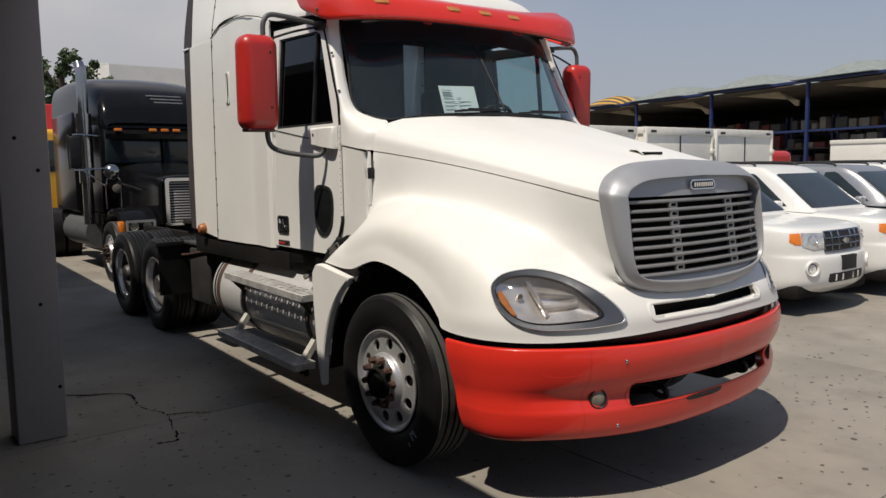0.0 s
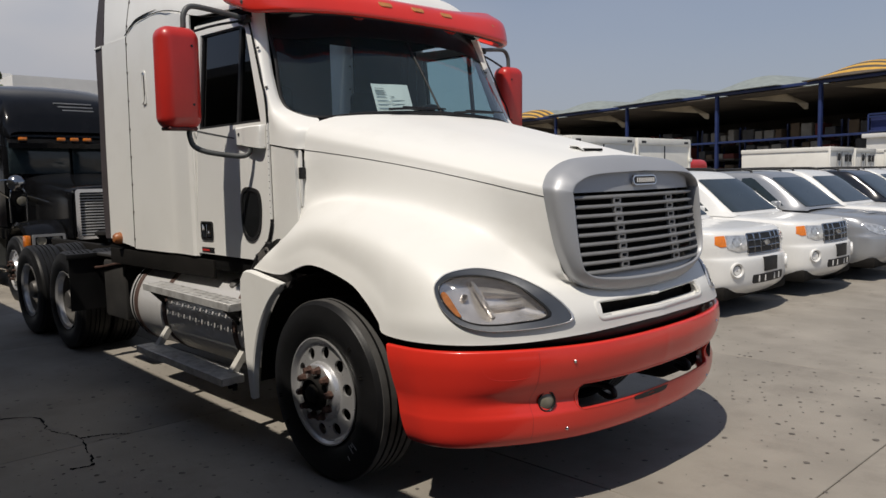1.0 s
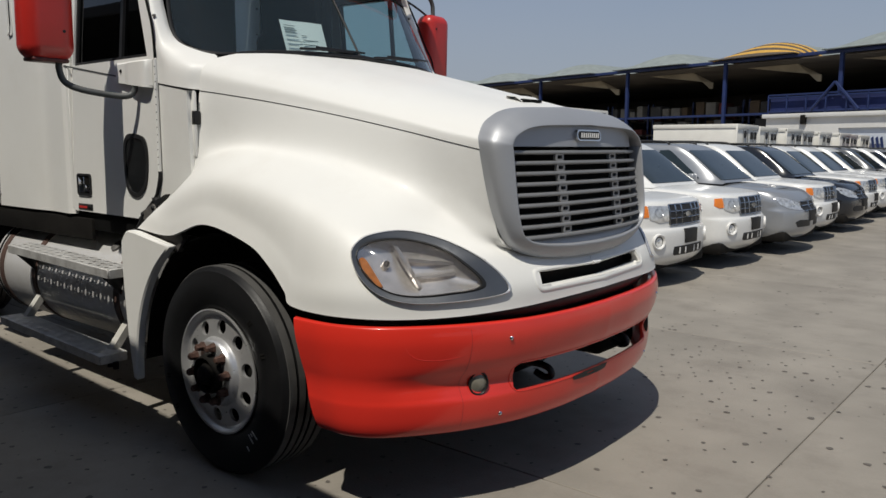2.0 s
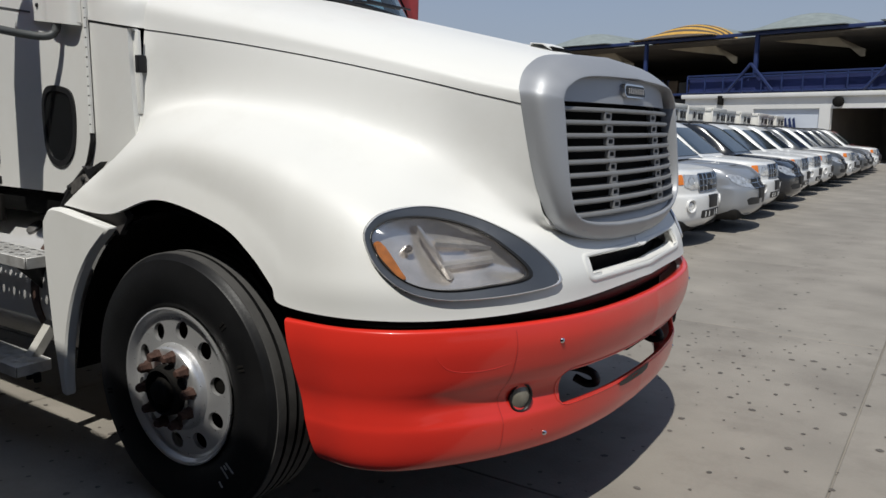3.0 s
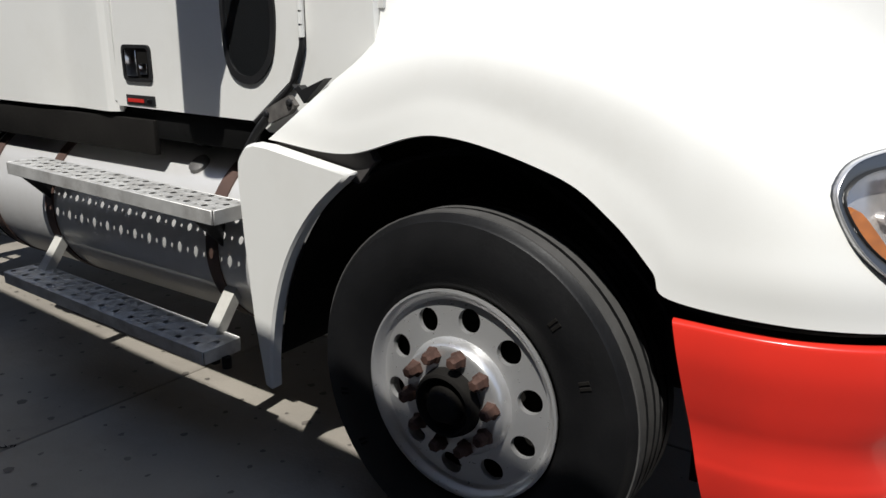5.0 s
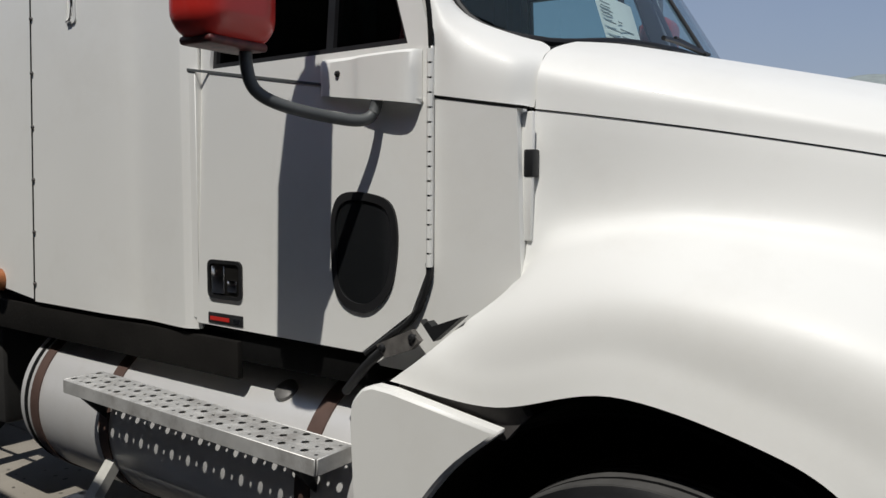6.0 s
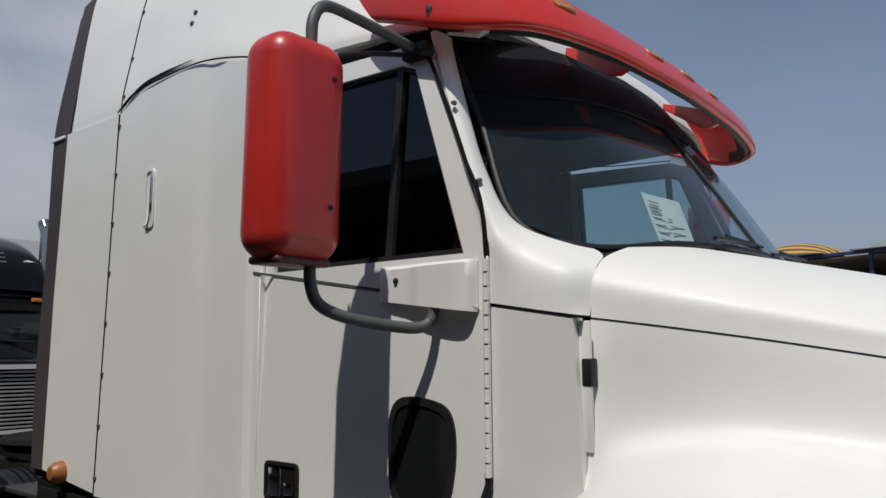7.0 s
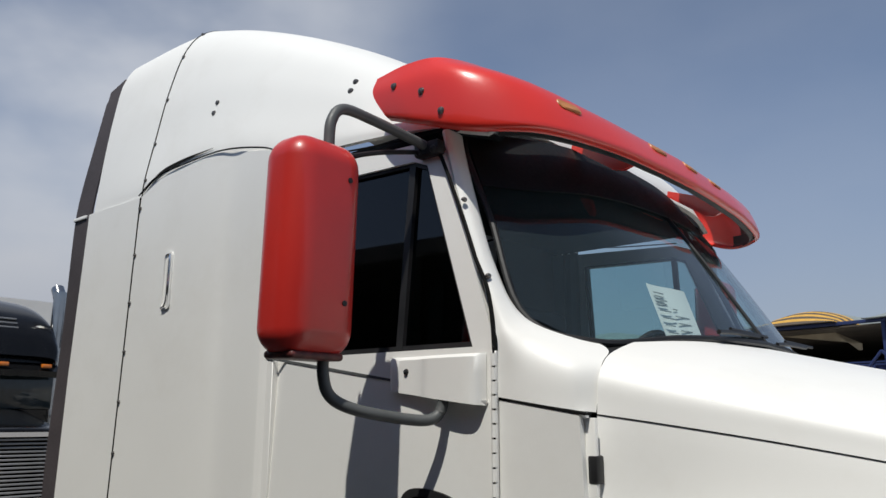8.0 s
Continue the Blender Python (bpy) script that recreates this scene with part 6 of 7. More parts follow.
    box(bm, (-4.3, -0.84, 0.2), (-0.15, 0.84, 0.36), 0.05)
    part("underside", bm, DARK, car)
    return car


PW = mat("car_white_paint", (0.76, 0.755, 0.73), 0.28, var=0.02, coat=0.5, dirt=0.1, dirt_col=(0.5, 0.47, 0.42))
PS = mat("car_silver_paint", (0.36, 0.37, 0.385), 0.32, metal=0.5, var=0.03, coat=0.5)
PB = mat("car_black_paint", (0.012, 0.013, 0.016), 0.2, var=0.1, coat=0.6)
PG = mat("car_grey_paint", (0.12, 0.125, 0.13), 0.3, metal=0.4, var=0.05, coat=0.5)
PR = mat("car_maroon_paint", (0.14, 0.012, 0.015), 0.28, var=0.05, coat=0.5)
FX, Y0, GAPY = -0.42, 5.5, 2.08


def in_row(k, dx=0.0, turn=0.0):
    """The k-th place of the row, nose to the yard."""
    return YARD @ pose(FX + dx, Y0 + GAPY * k, 0, 0, 0, turn)


white_car = suv(PW, "white boxy sport utility car with amber corner lamps", in_row(0))
silver_car = suv(PS, "silver rounded crossover car parked nose out", in_row(2, 0.25, 1), "round")
black_car = suv(PB, "black crossover car parked nose out", in_row(4, 0.15), "round")
grey_car = suv(PG, "dark grey crossover parked in the row", in_row(8), "round")
red_car = suv(PR, "maroon car near the end of the row", in_row(14, -0.1), "round")
for k in (1, 3, 5, 6, 7, 9, 13):
    copy_thing(white_car, in_row(k, 0.1 * math.sin(k * 7), 1.2 * math.sin(k * 3)))
for k in (10, 12):
    copy_thing(silver_car, in_row(k, 0.1 * math.sin(k * 5)))
copy_thing(grey_car, in_row(11))
copy_thing(red_car, in_row(15, -0.3))

# ---- white box vans behind the cars ----
def box_van(label, m, length=4.2, top=2.36, wid=2.0, vents=True):
    v = thing("box_van", label, "truck", "box vans behind the cars", m=m)
    bm = B()
    box(bm, (-length, -wid / 2, 0.85), (0, wid / 2, top), 0.03)
    b = part("cargo_box", bm, BOXW, v)
    bm = B()
    for y in (-wid / 2, wid / 2):
        box(bm, (-length, y - 0.03, top - 0.10), (0.02, y + 0.03, top + 0.025), 0.012)
        box(bm, (-0.04, y - 0.03, 0.85), (0.025, y + 0.03, top), 0.012)
    box(bm, (-0.04, -wid / 2, top - 0.11), (0.03, wid / 2, top + 0.025), 0.012)
    part("corner_rail", bm, BOXW, b)
    bm = B()
    for y in (-0.02, 0.0):
        box(bm, (0.004, y, 0.9), (0.012, y + 0.008, top - 0.12))
    part("door_gap", bm, TRIM, b, smooth=0)
    if vents:
        for y in (-0.45, 0.45):
            bm = B()
            pipe(bm, [(0.03, y, 0.9), (0.03, y, top - 0.14)], 0.014, 2, 6, smooth=False)
            part("lock_rod", bm, CHROMEG, b)
    else:
        for y in (-0.82, 0.82):
            bm = B()
            box(bm, (0.03, y - 0.08, top - 0.075), (0.036, y + 0.08, top - 0.03), 0.004, 1)
            part("marker_plate", bm, TRIM, b, "small dark marker plate")
        bm = B()
        box(bm, (0.0, wid / 2 - 0.06, top - 0.45), (0.05, wid / 2 + 0.06, top - 0.36), 0.02)
        part("hinge_bracket", bm, BOXW, b)
    if vents:
        bm = B()
        turned(bm, [(0.0, 0.11), (0.03, 0.11), (0.035, 0.09), (0.02, 0.0)], 20, "x", (0, -0.25, top - 0.28))
        part("vent_fan", bm, TRIM, b, "round black vent")
        bm = B()
        for k in range(3):
            box(bm, (0.0, 0.25 + 0.2 * k, top - 0.42), (0.02, 0.40 + 0.2 * k, top - 0.20), 0.01)
        part("louvre", bm, TRIM, b, "dark louvre panels")
    bm = B()
    box(bm, (-length, -0.85, 0.35), (-0.1, 0.85, 0.85), 0.05)
    part("chassis", bm, DARK, v)
    bm = B()
    for x in (-0.8, -length + 0.8):
        turned(bm, [(-0.95, 0.0), (-0.95, 0.38), (-0.7, 0.38), (-0.7, 0.0)], 24, "y", (x, 0, 0.38))
        turned(bm, [(0.7, 0.0), (0.7, 0.38), (0.95, 0.38), (0.95, 0.0)], 24, "y", (x, 0, 0.38))
    part("wheels", bm, RUBBER, v)
    return v


van = box_van("white cargo box van with corner rails, weathered", YARD @ pose(-4.9, 10.75, 0, 0, 0, 0), vents=False)
copy_thing(van, YARD @ pose(-4.9, 8.6, 0))
copy_thing(van, YARD @ pose(-5.0, 6.45, 0))
long_van = box_van("cream refrigerated van body with louvred end", YARD @ pose(-5.2, 21.5, 0), 2.7, 2.36, 1.9)
for k in range(7):
    copy_thing(long_van, YARD @ pose(-5.4 + 0.15 * math.sin(k * 2.0), 24.2 + 2.5 * k, 0))
bm = B()
box(bm, (-6.8, 12.9, 0.0), (-5.6, 14.0, 2.0), 0.15, 4)
tagged(part("red_pickup_cab", bm, REDOLD, m=YARD), "red vehicle cab standing between the vans", "truck")

# ---- far shed with blue steel frame ----
SH = YARD @ Matrix.Translation((-23.7, 50.2, 0)) @ pose(0, 0, 0, 0, 0, math.degrees(math.atan2(2.2, -9.1)))
# local x runs along the front to the left, local y points away from the yard: -y is behind
shed = tagged(thing("open_shed", "large open shed with blue steel posts and curved roof sheets", "shed", m=SH), kind="structure")
POSTS = (27.6, 18.9, 9.4, 0.1, -8.1, -15.7, -23.5, -31.5, -40.0)
for a in POSTS:
    bm = B()
    box(bm, (a - 0.11, -0.11, 0), (a + 0.11, 0.11, 7.3), 0.02)
    part("post", bm, BLUE, shed, "blue steel post")
bm = B()
for i in range(len(POSTS) - 1):
    box(bm, (POSTS[i + 1], -0.1, 7.28), (POSTS[i], 0.1, 7.48), 0.02)
    box(bm, (POSTS[i + 1], -0.06, 3.85), (POSTS[i], 0.06, 4.0), 0.01)
part("beam", bm, BLUE, shed, "blue steel beams")
D0 = -26.0
for i in range(len(POSTS) - 1):
    bay = POSTS[i] - POSTS[i + 1]
    a0, a1 = POSTS[i] - 0.66 * bay, POSTS[i] + 0.9
    n = 14
    st = i in (0, 4)

    def prof(f):
        return 7.52 + 1.10 * math.sin(math.pi * f) ** 0.7

    # each sheet rises from the beam as a shallow hood, curved across and along
    depth = [(0.7 - 3.4 * j / 8, math.sin(math.pi / 2 * j / 8)) for j in range(9)]
    net = [[(a0 + (a1 - a0) * k / n, y, 7.50 + (prof(k / n) - 7.50) * g) for k in range(n + 1)] for y, g in depth]
    if not st:
        bm = B()
        sheet(bm, net + [[(x, D0, z) for x, y, z in net[-1]]])
        part("roof_sheet", bm, SHEET, shed, "curved grey roof sheet", solid=0.05)
    else:
        for j in range(8):
            bm = B()
            sheet(bm, net[j:j + 2])
            part("roof_strip", bm, YSHEET if j % 2 else PALE, shed, "yellow roof strip" if j % 2 else "dark brown roof strip", solid=0.05)
        bm = B()
        sheet(bm, [net[-1], [(x, D0, z) for x, y, z in net[-1]]])
        part("roof_sheet", bm, SHEET, shed, solid=0.05)
    # gable truss sheet hanging inside
    bm = B()
    w = a1 - a0
    plate(bm, [(a1 - 0.05 * w, 7.25), (a0 + 0.30 * w, 7.25), (a0 + 0.06 * w, 6.0), (a0 + 0.02 * w, 6.0), (a0 + 0.02 * w, 6.4)], [], lambda u, v, d: Vector((u, -3.0 + d, v)), 0.1)
    part("hanging_sheet", bm, mat("old_cladding", (0.34, 0.29, 0.21), 0.8, var=0.3, scale=0.5), shed, "weathered cladding under the roof", smooth=0)
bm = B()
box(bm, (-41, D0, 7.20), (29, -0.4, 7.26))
part("roof_deck", bm, SHADE, shed, "roof underside, darkened for shade", smooth=0)
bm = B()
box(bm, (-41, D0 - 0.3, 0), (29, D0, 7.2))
part("back_wall", bm, SHADE, shed, "back wall, darkened for shade", smooth=0)
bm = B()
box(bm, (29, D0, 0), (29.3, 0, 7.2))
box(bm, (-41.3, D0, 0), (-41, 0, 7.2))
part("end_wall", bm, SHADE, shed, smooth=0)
rs = random.Random(21)
GOODS = [mat("dim_goods_" + n, c, 0.8, var=0.3, scale=0.8) for n, c in (("grey", (0.06, 0.06, 0.062)), ("brown", (0.10, 0.07, 0.045)), ("red", (0.12, 0.025, 0.02)), ("pale", (0.22, 0.21, 0.19)))]
for k in range(9):
    a = -9.5 + 4.4 * k
    for y0 in (-7.0, -15.0):
        rack = tagged(thing("storage_rack", "tall dim rack of stored goods under the shed", "rack", "racks in the shed", m=SH @ Matrix.Translation((a, y0, 0))))
        for x in (0.0, 3.9):
            bm = B()
            box(bm, (x - 0.06, -0.06, 0), (x + 0.06, 0.06, 5.4))
            part("upright", bm, BLUE, rack, smooth=0)
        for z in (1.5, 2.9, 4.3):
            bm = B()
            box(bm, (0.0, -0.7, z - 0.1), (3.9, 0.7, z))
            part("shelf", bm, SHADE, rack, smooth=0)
            x = 0.15
            while x < 3.2:
                w, h = rs.uniform(0.5, 1.1), rs.uniform(0.4, 1.1)
                bm = B()
                box(bm, (x, -0.6, z), (min(x + w, 3.8), 0.6, z + h), 0.04, 1)
                part("stored_crate", bm, rs.choice(GOODS), rack, smooth=0)
                x += w + rs.uniform(0.05, 0.4)
# office block under the shed with a railing on its roof
office = tagged(thing("office_block", "white single-storey block with blue railing and open garage", "building", m=SH), kind="structure")
OA, OB = -11.6, -40.0
bm = B()
holes = [rounded(-19.9, 0.85, -16.1, 2.95, 0.02, 2), rounded(-28.5, 0.02, -20.5, 2.95, 0.02, 2), rounded(-39, 0.02, -30.5, 2.95, 0.02, 2)]
plate(bm, [(OA, 0), (OA, 3.75), (OB, 3.75), (OB, 0)], holes, lambda u, v, w: Vector((u, 0.4 + w, v)), 0.3)
front = part("wall", bm, WALLW, office, "white rendered front wall", smooth=0)
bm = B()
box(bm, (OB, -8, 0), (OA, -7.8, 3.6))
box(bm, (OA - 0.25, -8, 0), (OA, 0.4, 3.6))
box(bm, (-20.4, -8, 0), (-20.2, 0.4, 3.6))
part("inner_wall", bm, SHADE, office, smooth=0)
bm = B()
box(bm, (OB, -8, 3.6), (OA + 0.2, 0.9, 3.85), 0.03)
part("roof_slab", bm, WALLW, office, "white slab edge")
bm = B()
box(bm, (-19.9, 0.45, 0.85), (-16.1, 0.55, 2.95))
sign = part("banner", bm, mat("banner_cloth", (0.62, 0.66, 0.72), 0.6, var=0.06, scale=0.7), office, "pale banner with blue strokes", smooth=0)
for k in range(6):
    bm = B()
    u = -18.7 + 0.24 * k
    plate(bm, [(u, 1.75 + 0.1 * math.sin(k * 2)), (u + 0.13, 1.72), (u + 0.26, 2.35), (u + 0.13, 2.45)], [], lambda a, b, w: Vector((a, 0.705 + w, b)), 0.02)
    ob = part("stroke", bm, BLUE, sign, smooth=0)
bm = B()
turned(bm, [(0.7, 0.0), (0.7, 0.28), (0.9, 0.28), (0.95, 0.2), (0.95, 0.0)], 20, "y", (-20.9, 0, 3.3))
box(bm, (-14.2, 0.7, 3.2), (-13.9, 0.95, 3.75), 0.03)
part("wall_lamp", bm, DARK, office, "dark wall lamps")
for z, nm in ((4.0, "lower_rail"), (5.0, "top_rail"), (4.85, "mid_rail")):
    bm = B()
    box(bm, (OB, 0.52, z - 0.05), (OA, 0.60, z + 0.05), 0.01)
    part(nm, bm, BLUE, office)
for k in range(24):
    a = OA - k * 1.2
    bm = B()
    box(bm, (a - 0.04, 0.52, 3.85), (a + 0.04, 0.60, 5.0), 0.005)
    part("rail_post", bm, BLUE, office)
bm = B()
box(bm, (OB, 0.30, 4.05), (OA, 0.33, 4.85))
part("rail_mesh", bm, mat("blue_mesh", (0.012, 0.022, 0.10), 0.8, var=0.2, scale=1), office, smooth=0)
for a in (-15.7, -23.5):
    for d in (-1, 1):
        bm = B()
        pipe(bm, [(a, 0.62, 5.6), (a + d * 1.4, 0.62, 4.0)], 0.09, 2, 6, smooth=False)
        part("brace", bm, BLUE, office)
# pale drum and pipes seen far under the shed edge, right side wall of the yard
bm = B()
box(bm, (8, 44.2, 0), (60, 44.6, 4.2))
tagged(part("wall_east", bm, WALLW, smooth=0, m=YARD), "plain white yard wall", "wall", kind="structure")

# ---- the black tractor behind ----
BLK = mat("black_truck_paint", (0.006, 0.0062, 0.007), 0.16, var=0.15, coat=0.06, dirt=0.03, dirt_col=(0.05, 0.048, 0.045))
BLK.node_tree.nodes["Principled BSDF"].inputs["Specular IOR Level"].default_value = 0.22
bt = thing("tractor_truck", "black long-nosed tractor unit with chrome stack and grille", "truck", m=YARD @ pose(-8.35, 0.86, -0.05, 0, 0, 0))
bm = B()
st = [(-0.15, 0.50, 0.95, 1.62), (-0.22, 0.56, 0.95, 1.70), (-0.9, 0.62, 0.95, 1.80), (-1.75, 0.74, 1.0, 1.92)]
rows = [[(x, -w * fy, zl + (zh - zl) * fz) for x, w, zl, zh in st] for fy, fz in ((1, 0), (1, 0.5), (0.98, 0.85), (0.88, 0.97), (0.5, 1.02), (0, 1.03))]
sheet(bm, loft(rows, 24, 20))
mirrored(bm)
part("hood", bm, BLK, bt, smooth=50)
bm = B()
sheet(bm, [[(-0.14, y, z) for z in (0.9, 1.3, 1.66)] for y in (-0.5, 0, 0.5)])
part("radiator_screen", bm, DARK, bt, smooth=0)
bm = B()
plate(bm, rounded(-0.5, 0.93, 0.5, 1.67, 0.05), [rounded(-0.44, 0.97, 0.44, 1.62, 0.03)], lambda u, v, w: Vector((-0.13 + w, u, v)), 0.07)
gr = part("grille", bm, CHROME, bt, "chrome grille shell with many bars")
for k in range(15):
    bm = B()
    z = 0.995 + k * 0.0425
    box(bm, (-0.12, -0.44, z - 0.010), (-0.085, 0.44, z + 0.010), 0.004, 1)
    part("grille_bar", bm, BARS, gr)
for s in (1, -1):
    bm = B()
    arc = [(-0.72 + 0.66 * math.cos(a), 0.52 + 0.66 * math.sin(a)) for a in [math.pi * (0.05 + 0.9 * k / 24) for k in range(25)]]
    sheet(bm, [[(x, s * -1.15, z - 0.03), (x, s * -1.12, z + 0.02), (x, s * -0.9, z + 0.05), (x, s * -0.6, z + 0.04)] for x, z in arc])
    part("fender", bm, BLK, bt, "black rounded fender", solid=0.02)
    bm = B()
    plate(bm, rounded(-1.12, 0.85, -0.68, 1.04, 0.025), [rounded(-1.085, 0.885, -0.715, 1.005, 0.015)], lambda u, v, w: Vector((-0.05 + w, s * u, v)), 0.03)
    hl = part("headlight", bm, BARS, bt, "chrome-framed twin headlight with an amber corner")
    bm = B()
    box(bm, (-0.32, s * -1.10, 0.85), (-0.045, s * -0.64, 1.03), 0.03, 3)
    part("headlight_housing", bm, BLK, hl)
    for y in (-1.0, -0.80):
        bm = B()
        turned(bm, [(-0.045, 0.0), (-0.045, 0.068), (-0.034, 0.068), (-0.028, 0.058), (-0.036, 0.052), (-0.030, 0.0)], 20, "x", (0, s * y, 0.945))
        part("lens", bm, FOGM, hl)
    bm = B()
    box(bm, (-0.24, s * -1.195, 0.86), (-0.06, s * -1.125, 1.03), 0.02)
    part("turn_signal", bm, AMBER, hl, "amber corner lamp")
    front_wheel("wheel", pose(-0.72, s * -1.19, 0.50, 0, 0, 0 if s == 1 else 180), bt)
    bm = B()
    py = -1.18 if s == 1 else 1.0
    pipe(bm, [(-1.95, py, 0.9), (-1.95, py, 3.3), (-1.97, py, 3.45), (-2.06, py, 3.58)], 0.085, 30, 16)
    part("exhaust_pipe", bm, BEZEL, bt, "tall dulled exhaust pipe")
    bm = B()
    turned(bm, [(1.6, 0.0), (1.6, 0.12), (2.75, 0.12), (2.75, 0.0)], 20, "z", (-1.95, py, 0))
    part("heat_shield", bm, BEZEL, bt)
    bm = B()
    turned(bm, [(-0.03, 0.0), (-0.03, 0.11), (0.0, 0.122), (0.05, 0.11), (0.09, 0.065), (0.11, 0.0)], 24, "x", (-0.72, s * -1.1, 1.78))
    fm = part("fender_mirror", bm, BEZEL, bt, "round dulled fender mirror")
    for y, z in ((-1.19, 1.20), (-0.97, 1.19)):
        bm = B()
        pipe(bm, [(-0.73, s * (y * 0.3 - 1.1 * 0.7), 1.74), (-0.73, s * y, 1.60), (-0.74, s * y, z)], 0.011, 8, 6)
        part("mirror_stalk", bm, BEZEL, fm)
    bm = B()
    box(bm, (-1.66, s * -1.50, 1.84), (-1.56, s * -1.33, 2.36), 0.03, 3)
    dm = part("door_mirror", bm, BLACK, bt, "tall black door mirror")
    for pts in ([(-1.6, -1.44, 2.38), (-1.62, -1.3, 2.39), (-1.7, -0.98, 2.37)], [(-1.6, -1.44, 1.82), (-1.6, -1.3, 1.82), (-1.66, -0.97, 1.84)], [(-1.6, -1.32, 1.81), (-1.62, -1.15, 1.69), (-1.7, -0.97, 1.56)], [(-1.6, -1.52, 2.38), (-1.6, -1.53, 2.1), (-1.6, -1.52, 1.82)]):
        bm = B()
        pipe(bm, [(x, s * y, z) for x, y, z in pts], 0.014, 8, 6)
        part("mirror_arm", bm, BEZEL, dm, "bright tubular arm")
    bm = B()
    pipe(bm, [(-1.72, s * -0.76, 1.60), (-1.3, s * -0.72, 1.56), (-0.78, s * -0.64, 1.48)], 0.012, 8, 6)
    part("hood_hold_down", bm, BEZEL, bt, "thin bright hold-down rod")
    bm = B()
    turned(bm, [(-0.03, 0.0), (-0.03, 0.07), (0.01, 0.075), (0.02, 0.05), (0.015, 0.0)], 20, "x", (-1.6, s * -0.80, 1.50))
    part("side_lamp", bm, FOGM, bt, "small round lamp on the cowl")
    bm = B()
    turned(bm, [(-4.2, 0.0), (-4.2, 0.30), (-2.4, 0.30), (-2.4, 0.0)], 32, "x", (0, s * -0.85, 0.72))
    part("fuel_tank", bm, TUBE, bt, "round dulled fuel tank")
    dual_wheel(pose(-5.6, s * -1.20, 0.50, 0, 0, 0 if s == 1 else 180), bt)
    dual_wheel(pose(-6.9, s * -1.20, 0.50, 0, 0, 0 if s == 1 else 180), bt)
bm = B()
box(bm, (-3.2, -0.98, 1.05), (-1.75, 0.96, 2.66), 0.08, 3)
box(bm, (-5.0, -1.08, 1.05), (-3.2, 1.08, 2.9), 0.08, 3)
part("cab", bm, BLK, bt, "black cab and sleeper")
bm = B()
rs = [(-1.62, 2.49, 2.60, 0.90), (-1.75, 2.53, 2.90, 0.97), (-2.1, 2.58, 3.20, 1.01), (-2.8, 2.63, 3.43, 1.04), (-3.9, 2.68, 3.52, 1.06), (-5.0, 2.68, 3.50, 1.06)]
rows = [[(x, -w * fy, zs + (zt - zs) * fz) for x, zs, zt, w in rs] for fy, fz in ((1, 0), (1, 0.3), (0.97, 0.7), (0.85, 0.93), (0.5, 1.0), (0, 1.02))]
sheet(bm, loft(rows, 30, 24))
mirrored(bm)
part("roof_cap", bm, BLK, bt, "rounded black roof fairing", smooth=60, solid=0.02)
bm = B()
box(bm, (-1.75, -0.93, 1.92), (-1.68, -0.02, 2.46), 0.03)
box(bm, (-1.75, 0.02, 1.92), (-1.68, 0.93, 2.46), 0.03)
part("windscreen", bm, GREYGLASS, bt, "split flat windscreen")
bm = B()
sheet(bm, [[(-1.72, y, 2.52), (-1.45 - 0.12 * y * y, y, 2.41), (-1.46 - 0.12 * y * y, y, 2.33)] for y in [-0.95 + 0.1 * k for k in range(20)]])
part("sun_visor", bm, BLK, bt, solid=0.015)
for y in (-0.75, -0.2, 0.0, 0.2, 0.75):
    bm = B()
    box(bm, (-1.50 - 0.12 * y * y, y - 0.06, 2.45), (-1.44 - 0.12 * y * y, y + 0.06, 2.50), 0.01)
    part("clearance_lamp", bm, AMBER, bt)
for k in range(3):
    bm = B()
    box(bm, (-1.955 + 0.05 * k, -0.15 + 0.05 * k, 3.08 - 0.06 * k), (-1.895 + 0.05 * k, 0.45, 3.10 - 0.06 * k), 0.004)
    part("emblem_stroke", bm, BARS, bt, "pale painted stroke")
bm = B()
plate(bm, rounded(-1.15, 0.42, 1.15, 0.80, 0.06), [], lambda u, v, w: Vector((-0.05 + w - 0.08 * u * u, u, v)), 0.05)
part("bumper", bm, BLK, bt, "black bumper")
bm = B()
box(bm, (-7.6, -0.42, 0.7), (-0.3, 0.42, 1.0), 0.02)
box(bm, (-4.9, -1.0, 0.9), (-1.7, 1.0, 1.06))
part("frame_rail", bm, DARK, bt)

# ---- things farther back on that side ----
bm = B()
box(bm, (-4.0, -1.3, 1.0), (0.0, 1.3, 3.7), 0.05)
yt = thing("cargo_truck", "yellow and red cargo truck standing far behind", "truck", m=YARD @ pose(-21.0, 0.6, 0))
part("cargo_body", bm, REDOLD, yt)
bm = B()
box(bm, (0.0, -1.2, 0.5), (1.7, 1.2, 2.9), 0.15, 4)
part("cab", bm, mat("truck_yellow", (0.75, 0.38, 0.02), 0.4, var=0.05, coat=0.3), yt, "yellow cab")
bm = B()
for x in (0.7, -3.0):
    turned(bm, [(-1.25, 0.0), (-1.25, 0.5), (1.25, 0.5), (1.25, 0.0)], 24, "y", (x, 0, 0.5))
part("wheels", bm, RUBBER, yt)
bm = B()
box(bm, (1.68, -1.0, 1.75), (1.72, 1.0, 2.6), 0.01)
part("windscreen", bm, GREYGLASS, yt)

bm = B()
box(bm, (-62, 10.6, 0), (-50, 34, 8.75))
box(bm, (-60, 10.9, 8.75), (-54, 11.6, 9.35))
tagged(part("far_building", bm, WALLW, smooth=0, m=YARD), "pale flat-roofed building beyond the yard", "building", kind="structure")


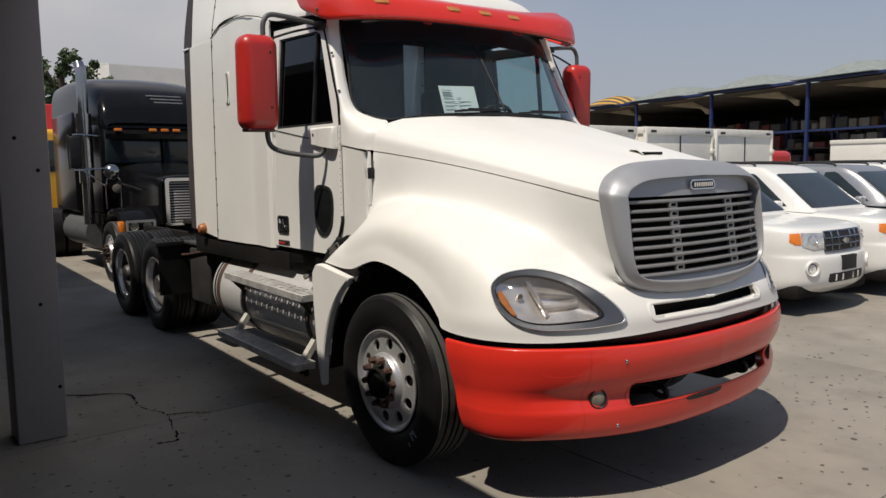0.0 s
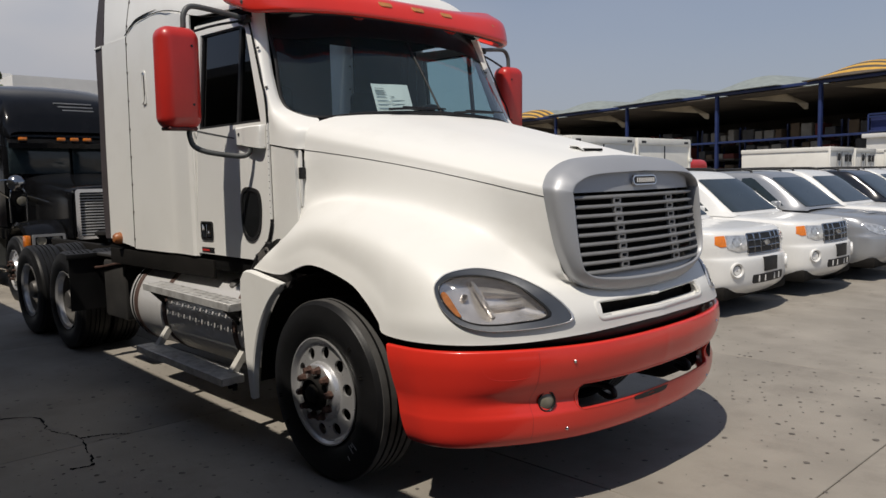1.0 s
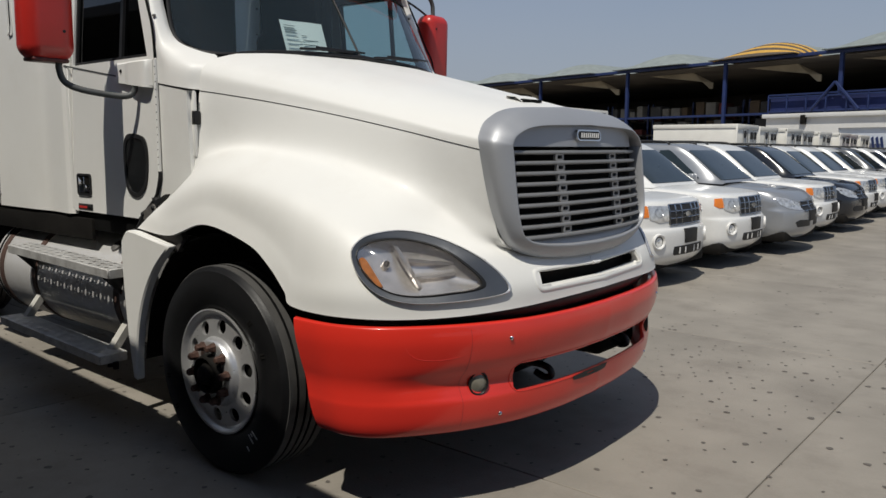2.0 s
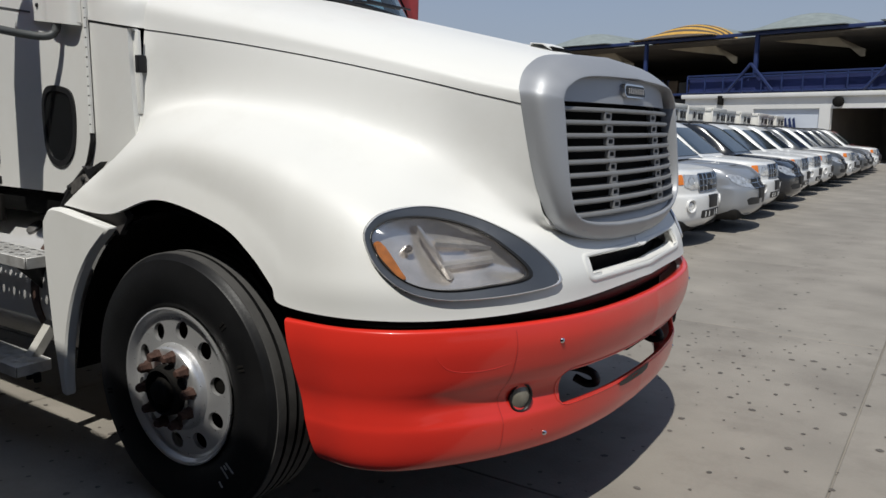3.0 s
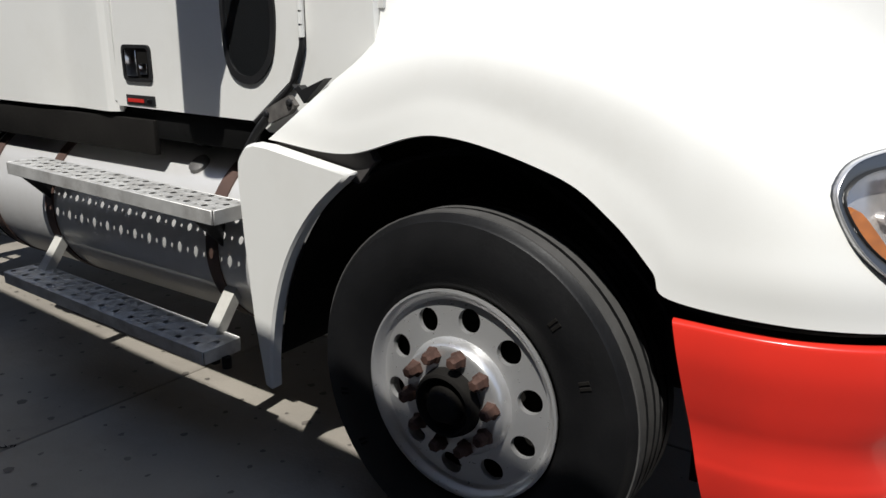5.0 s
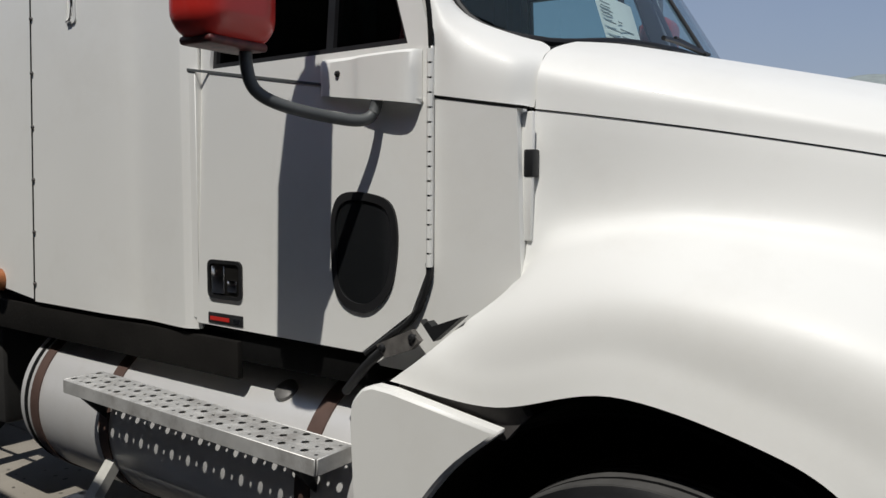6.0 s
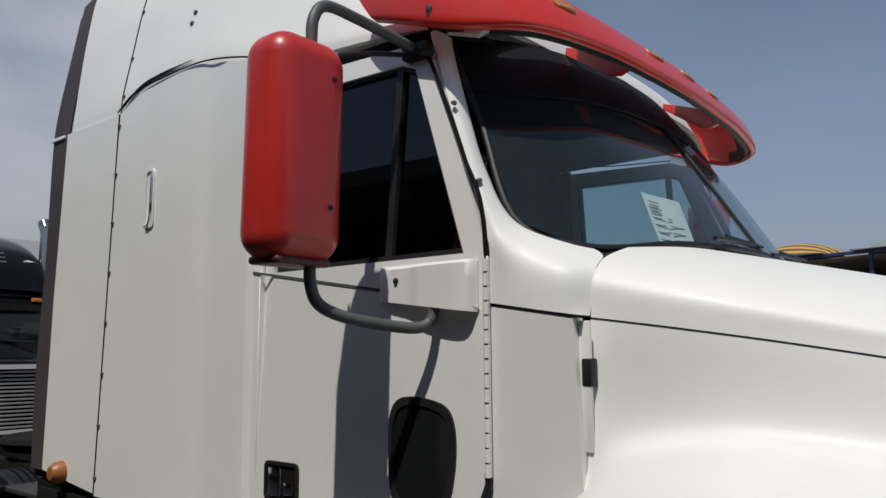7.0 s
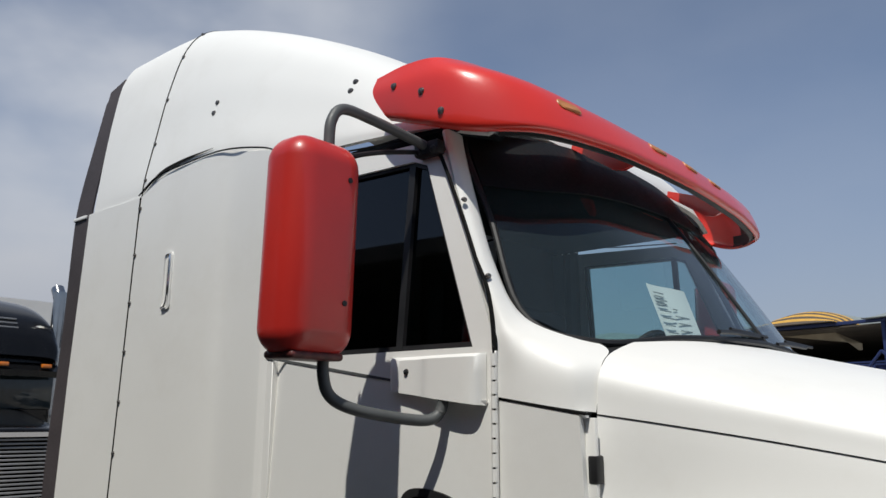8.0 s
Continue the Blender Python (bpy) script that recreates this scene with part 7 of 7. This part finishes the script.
def tree(m, h, seed, label):
    rnd = random.Random(seed)
    t = thing("tree", label, "tree", "trees behind the yard", m=m)
    bm = B()
    pipe(bm, [(0, 0, 0), (0.1, 0.05, h * 0.3), (0.0, 0.1, h * 0.6), (0.1, 0, h * 0.85)], 0.22, 10, 8)
    for k in range(7):
        a = k * 2.4
        pipe(bm, [(0, 0, h * (0.4 + 0.05 * k)), (math.cos(a) * 1.0, math.sin(a) * 1.0, h * (0.52 + 0.05 * k)), (math.cos(a) * 1.9, math.sin(a) * 1.9, h * (0.6 + 0.05 * k))], 0.07, 8, 6)
    part("trunk", bm, mat("bark", (0.10, 0.075, 0.055), 0.9, var=0.3, scale=6, bump=0.3), t)
    vs, fs = [], []
    clumps = [(rnd.gauss(0, 0.8), rnd.gauss(0, 0.8), h * rnd.uniform(0.5, 0.97), rnd.uniform(0.3, 0.65)) for _ in range(34)]
    for cx, cy, cz, cr in clumps:
        for _ in range(90):
            d = Vector((rnd.gauss(0, 1), rnd.gauss(0, 1), rnd.gauss(0, 0.8))).normalized() * cr * rnd.uniform(0.4, 1)
            p = Vector((cx, cy, cz)) + d
            a = Vector((rnd.gauss(0, 1), rnd.gauss(0, 1), rnd.gauss(0, 1))).normalized()
            b = a.cross(Vector((rnd.gauss(0, 1), rnd.gauss(0, 1), rnd.gauss(0, 1)))).normalized()
            s = rnd.uniform(0.10, 0.2)
            i = len(vs)
            vs += [p - a * s, p + b * s * 0.5, p + a * s, p - b * s * 0.5]
            fs.append((i, i + 1, i + 2, i + 3))
    me = bpy.data.meshes.new("crown")
    me.from_pydata(vs, [], fs)
    me.materials.append(mat("leaves", (0.05, 0.085, 0.03), 0.7, var=0.4, scale=1.5))
    ob = new("crown", me)
    ob.parent = t


tree(YARD @ pose(-47, 7.0, 0), 8.9, 1, "green leafy tree behind the yard")
tree(YARD @ pose(-47, 8.9, 0), 8.0, 2, "green leafy tree behind the yard")
tree(YARD @ pose(-48, 5.6, 0), 7.6, 3, "green leafy tree behind the yard")

# ---- slabs, cracks and spots of the yard ----
rnd = random.Random(11)
slab = B()
SX, SY = 3.64, 3.3
box(slab, (0.004, 0.004, -0.02), (SX - 0.004, SY - 0.004, 0.0), 0.004, 1)
bmesh.ops.recalc_face_normals(slab, faces=slab.faces)
slab_me = bpy.data.meshes.new("slab")
slab.to_mesh(slab_me)
slab.free()
slab_me.materials.append(CONCRETE)
for i in range(-5, 4):
    for j in range(-4, 12):
        ob = new("slab", slab_me)
        ob.parent = ground
        ob.matrix_basis = pose(-1.62 + i * SX, -0.2 + j * SY, 0.012)
vs, fs = [], []
dimples = [(-4 + 0.125 * (i + 0.5 * (j % 2)) + rnd.uniform(-0.03, 0.03), -3.4 + 0.115 * j + rnd.uniform(-0.03, 0.03)) for i in range(80) for j in range(60)]
patch = [(rnd.uniform(-4, 6), rnd.uniform(-3.2, 3)) for _ in range(12)]
dimples = [p for p in dimples if rnd.random() < 0.78 - 0.25 * min(math.dist(p, q) for q in patch)]
dimples += [(rnd.uniform(-4, 7), rnd.uniform(3, 10)) for _ in range(600)]
for x, y in dimples:
    r = rnd.choice((0.006, 0.009, 0.011, 0.014, 0.019)) * rnd.uniform(0.6, 1.2)
    i = len(vs)
    n = 7
    vs += [(x + r * rnd.uniform(0.6, 1.2) * math.cos(2 * math.pi * k / n), y + r * rnd.uniform(0.6, 1.2) * math.sin(2 * math.pi * k / n), 0.003) for k in range(n)]
    fs.append(tuple(range(i, i + n)))
me = bpy.data.meshes.new("oil_spots")
me.from_pydata(vs, [], fs)
me.materials.append(SPOT)
spots = new("oil_spots", me)
spots.matrix_basis = YARD
tagged(spots, "small dark spots on the concrete", "stain", kind="stuff")


def crack(points, w):
    bm = B()
    pts = spline([(*p, 0) for p in points], 60)
    r = random.Random(3)
    sheet(bm, [[(p.x + r.uniform(-0.012, 0.012) - w * f, p.y + r.uniform(-0.012, 0.012), 0.0035) for f in (0, 1)] for p in pts])
    tagged(part("crack", bm, GAP, smooth=0, m=YARD), "dark crack in the concrete", "crack", kind="structure")


crack([(-3.2, -2.6), (-2.73, -2.3), (-2.48, -1.94), (-2.1, -1.96), (-1.95, -1.92), (-1.75, -1.86), (-1.45, -1.92), (-1.19, -1.98), (-1.2, -2.1)], 0.022)
crack([(-1.75, -1.86), (-1.7, -1.72), (-1.6, -1.6)], 0.012)
